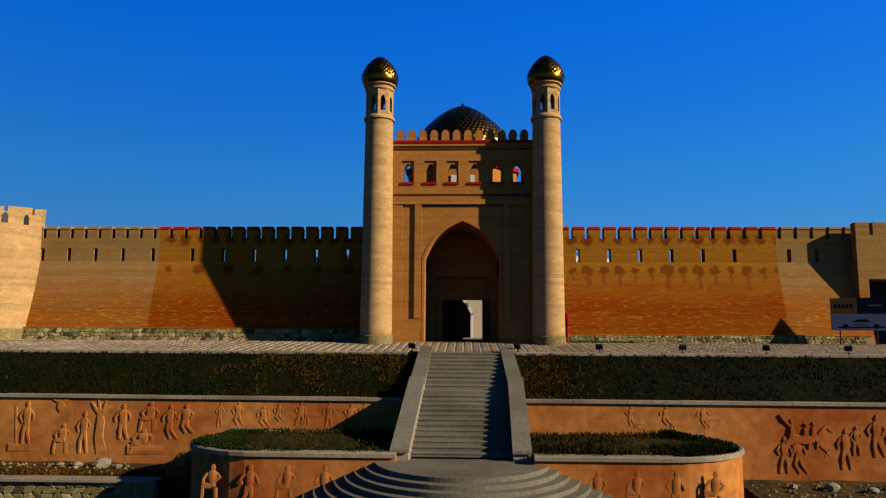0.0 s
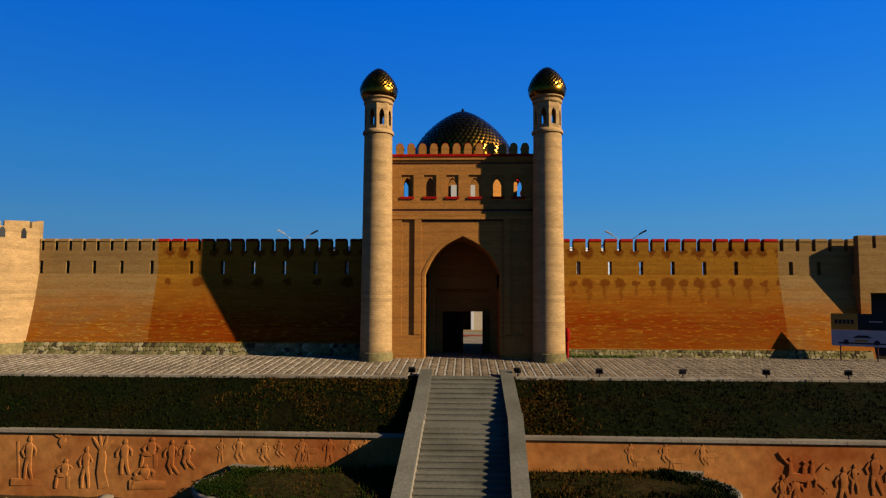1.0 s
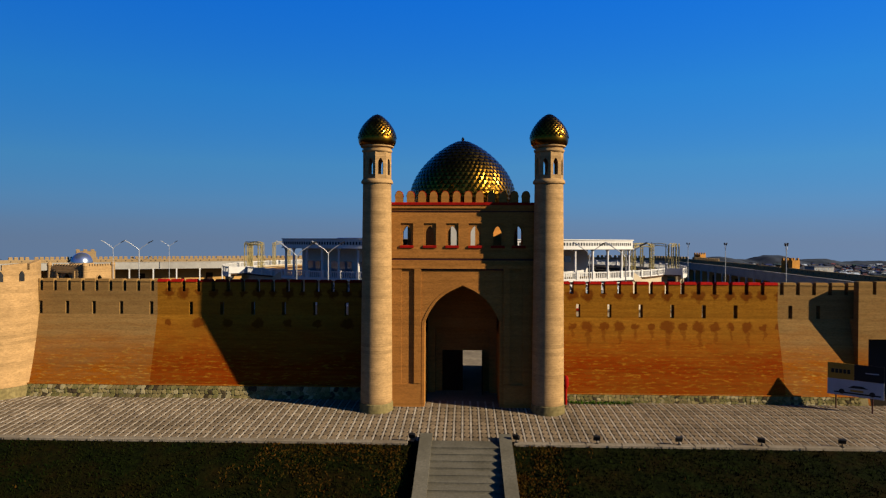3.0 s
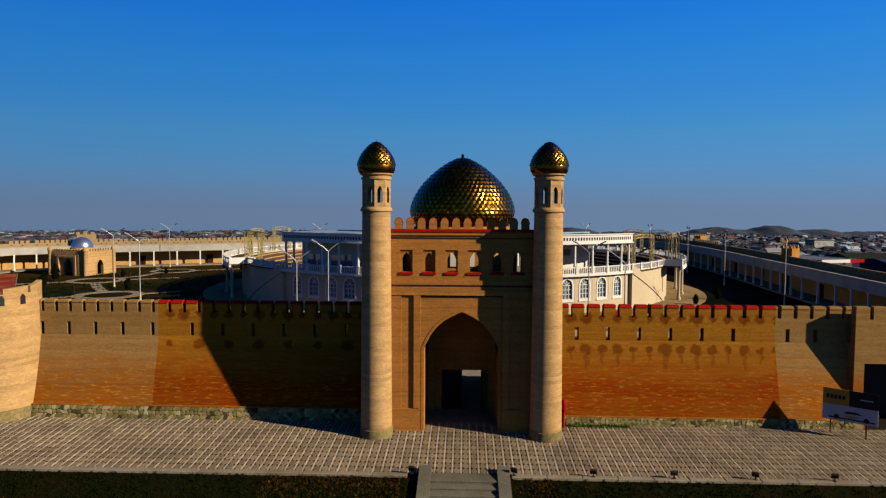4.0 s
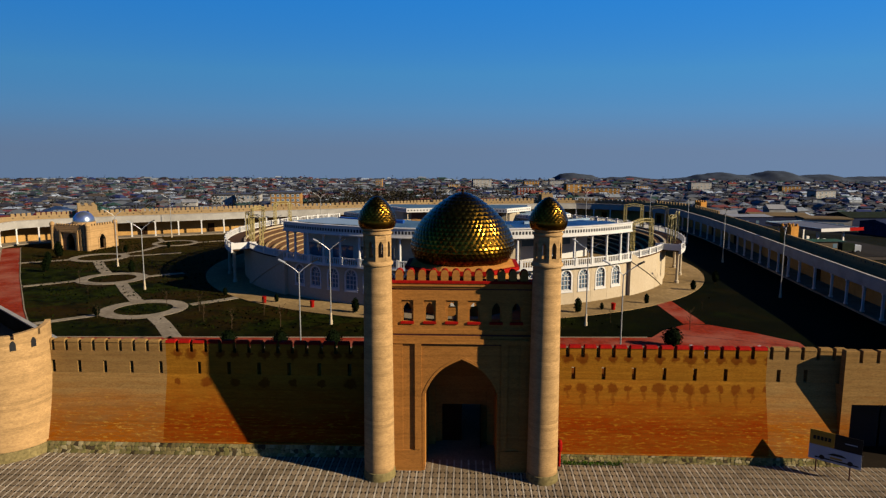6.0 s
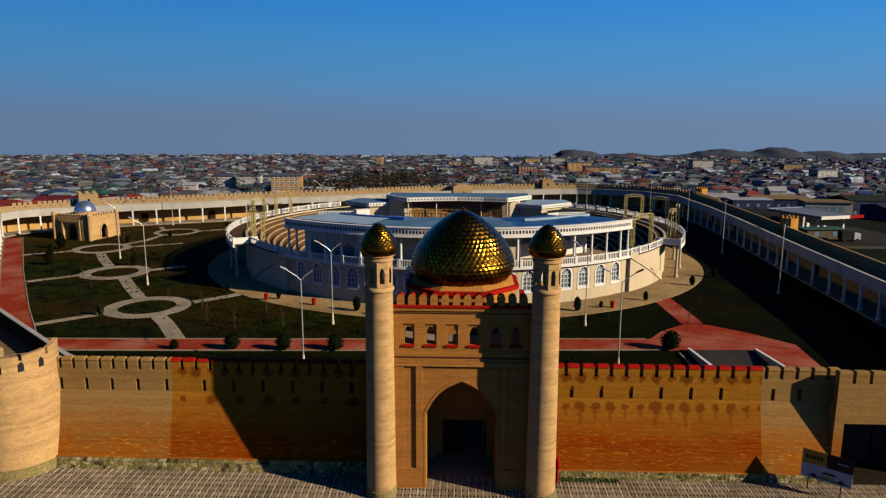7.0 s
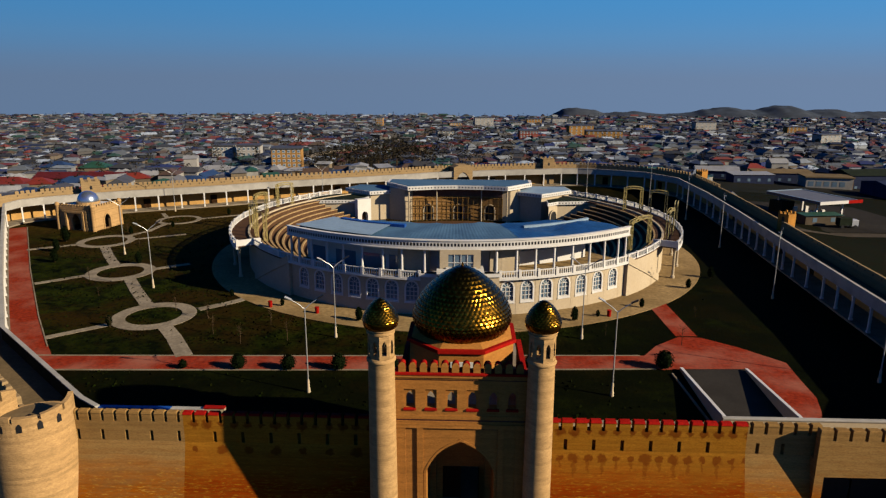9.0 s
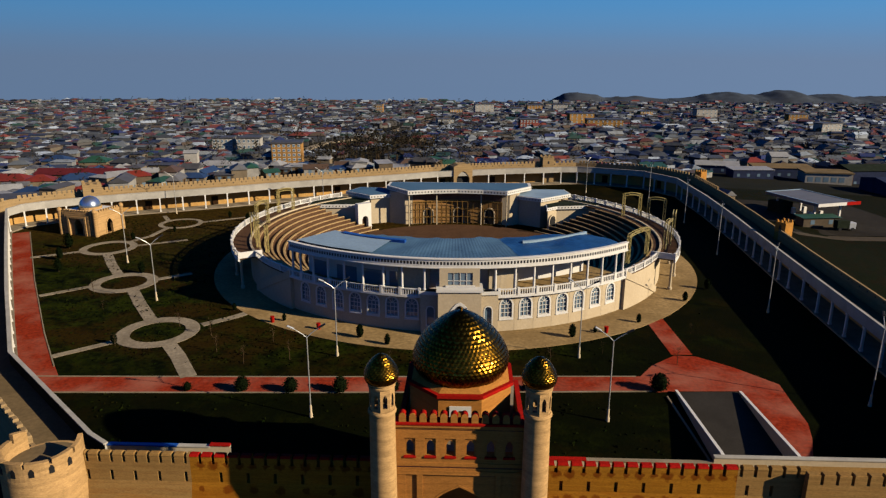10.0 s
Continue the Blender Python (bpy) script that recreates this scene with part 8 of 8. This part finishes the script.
rng = random.Random(41)
for root, x0, x1, seed in ((wall_w, -31.3, -6.9, 1), (wall_e, 6.9, 27.5, 2)):
    crazy_wall(root, x0, x1, (0.36, 0.66, 0.93, 1.24) if x0 < 0 else (0.36, 0.56, 0.75, 0.94), lambda z: wall_y(z) - 0.1, 0.31 if x0 < 0 else 0.27, seed)
crazy_wall(rubble, -26.0, -12.7, (-6.2, -5.85, -5.52, -5.25, -5.03), lambda z: 28.62, 0.42, 3)

PX, PY, PX0 = 0.525, 0.67, 0.09


def slab(s, x, y, loop, dz=0.0):
    """A paver of the given outline, its top edge worn round."""
    k = len(loop)
    cx, cy = sum(p[0] for p in loop) / k, sum(p[1] for p in loop) / k
    rings = []
    for inset, drop in ((0.0, 0.07), (0.0, 0.012), (0.014, 0.0)):
        for u, v in loop:
            u2, v2 = u - math.copysign(inset, u - cx), v - math.copysign(inset, v - cy)
            rings.append((x + u2, y + v2, plaza_height(y + v2) + dz - drop))
    s.add(rings, [(r * k + i, r * k + (i + 1) % k, (r + 1) * k + (i + 1) % k, (r + 1) * k + i) for r in (0, 1) for i in range(k)] + [tuple(range(2 * k, 3 * k))])


# long octagons in straight columns, a pale strip between them; the bed shows dark at the cut corners
STRIP = 0.14
OCTAGON = [(STRIP + 0.12, 0.014), (PX - 0.132, 0.014), (PX - 0.012, 0.19), (PX - 0.012, PY - 0.19), (PX - 0.132, PY - 0.014), (STRIP + 0.12, PY - 0.014), (STRIP, PY - 0.19), (STRIP, 0.19)]
BAR = [(0.006, 0.01), (STRIP - 0.016, 0.01), (STRIP - 0.016, PY - 0.01), (0.006, PY - 0.01)]
field, strips = Shape(), Shape()
rows_y = int((47.6 - 39.27) / PY)
for j in range(rows_y):
    y = 39.27 + PY * j
    for i in range(-80, 75):
        x = PX0 + PX * i - STRIP / 2
        if x < -42 or x > 39 or (-11 <= i <= 10 and j < 6):
            continue
        slab(field, x, y, OCTAGON, rng.uniform(-0.01, 0.01))
        slab(strips, x, y, BAR, rng.uniform(-0.008, 0.008))
tagged(part("paver_strips", strips, PAVER_PALE_STUFF, plaza), kind="stuff")
tagged(part("paver_field", field, PAVER_STUFF, plaza), kind="stuff")
for j in range(6):
    y = 39.27 + PY * j
    wide, thin = Shape(), Shape()
    slab(wide, 0.0, y, OCTAGON)
    slab(thin, 0.0, y, BAR)
    wide, thin = wide.mesh("paver", PAVER), thin.mesh("strip_paver", PAVER_PALE)
    for i in range(-11, 11):
        x = PX0 + PX * i - STRIP / 2
        piece("paver", wide, plaza, pose(x, 0, rng.uniform(-0.01, 0.01)))
        piece("strip_paver", thin, plaza, pose(x, 0, rng.uniform(-0.008, 0.008)))



# dry grass on the strip below the west relief, straw on the banks
rng = random.Random(52)
straw = Shape()
for _ in range(5200):
    q = rng.random()
    if q < 0.45:
        x, y, z = rng.uniform(-26, -12.6), rng.uniform(29.15, 30.2), -4.9
    else:
        x, k = rng.uniform(-13, -2.8) if q < 0.72 else rng.uniform(2.8, 7.5) if q < 0.86 else rng.uniform(-40, 40), rng.random() ** (1.6 if q < 0.86 else 0.5)
        if abs(x) < 2.75 or noise.noise((x * 0.5, k * 3, 7.0)) < -0.05:
            continue
        yb = bank_line(x) + 0.3
        k = 1 - k
        y = yb + (38.8 - yb) * k
        z = -2.0 + 1.85 * (k ** 0.8) + 0.10 * noise.noise((x * 0.9, y * 0.9, 0)) * math.sin(math.pi * k)
    h, a, ww = rng.uniform(0.06, 0.2), rng.uniform(0, math.pi), rng.uniform(0.02, 0.06)
    dx, dy = ww * math.cos(a), ww * math.sin(a)
    straw.add([(x - dx, y - dy, z - 0.03), (x + dx, y + dy, z - 0.03), (x + rng.uniform(-0.1, 0.1), y + rng.uniform(-0.1, 0.1), z + h)], ((0, 1, 2),))
# thicker straw along the stair and under the kerb
for _ in range(9000):
    q = rng.random()
    if q < 0.55:
        x, k = -2.4 - 9.0 * rng.random() ** 1.3, 1 - rng.random() ** 1.5 * 0.95
    else:
        x, k = 3.0 + 2.6 * rng.random() ** 1.7, rng.random()
    patch = noise.noise((x * 0.45, k * 2.2, 3.0)) + (0.18 if k > 0.7 or x > 0 or x > -4 else -0.08)
    if patch < 0.05 + rng.uniform(-0.08, 0.08):
        continue
    yb = bank_line(x) + 0.3
    y = yb + (38.8 - yb) * k
    z = -2.0 + 1.85 * (k ** 0.8) + 0.10 * noise.noise((x * 0.9, y * 0.9, 0)) * math.sin(math.pi * k)
    h, a, ww = rng.uniform(0.04, 0.12), rng.uniform(0, math.pi), rng.uniform(0.05, 0.12)
    dx, dy = ww * math.cos(a), ww * math.sin(a)
    straw.add([(x - dx, y - dy, z - 0.03), (x + dx, y + dy, z - 0.03), (x + rng.uniform(-0.12, 0.12), y + rng.uniform(-0.12, 0.12), z + h)], ((0, 1, 2),))
# straw among the weeds of the raised beds
for _ in range(3600):
    east = rng.random() < 0.6
    x, y = (rng.uniform(3.0, 10.6) if east else -rng.uniform(2.6, 10.4)), rng.uniform(26.1, 31.2)
    edge = ((abs(x) - 7.4) / 3.2) ** 2 + ((y - 28.6) / 2.7) ** 2 if abs(x) > 7.4 and y < 28.6 else 0.0
    if edge > 1 or noise.noise((x * 0.7, y * 0.7, 9.0)) < (-0.05 if east else 0.12):
        continue
    h, a, ww = rng.uniform(0.06, 0.16), rng.uniform(0, math.pi), rng.uniform(0.02, 0.06)
    dx, dy = ww * math.cos(a), ww * math.sin(a)
    straw.add([(x - dx, y - dy, -3.32), (x + dx, y + dy, -3.32), (x + rng.uniform(-0.1, 0.1), y + rng.uniform(-0.1, 0.1), -3.26 + h)], ((0, 1, 2),))
tagged(part("dry_grass", straw, STRAW), "dry yellow grass on the banks and wall foot", "grass", kind="stuff")
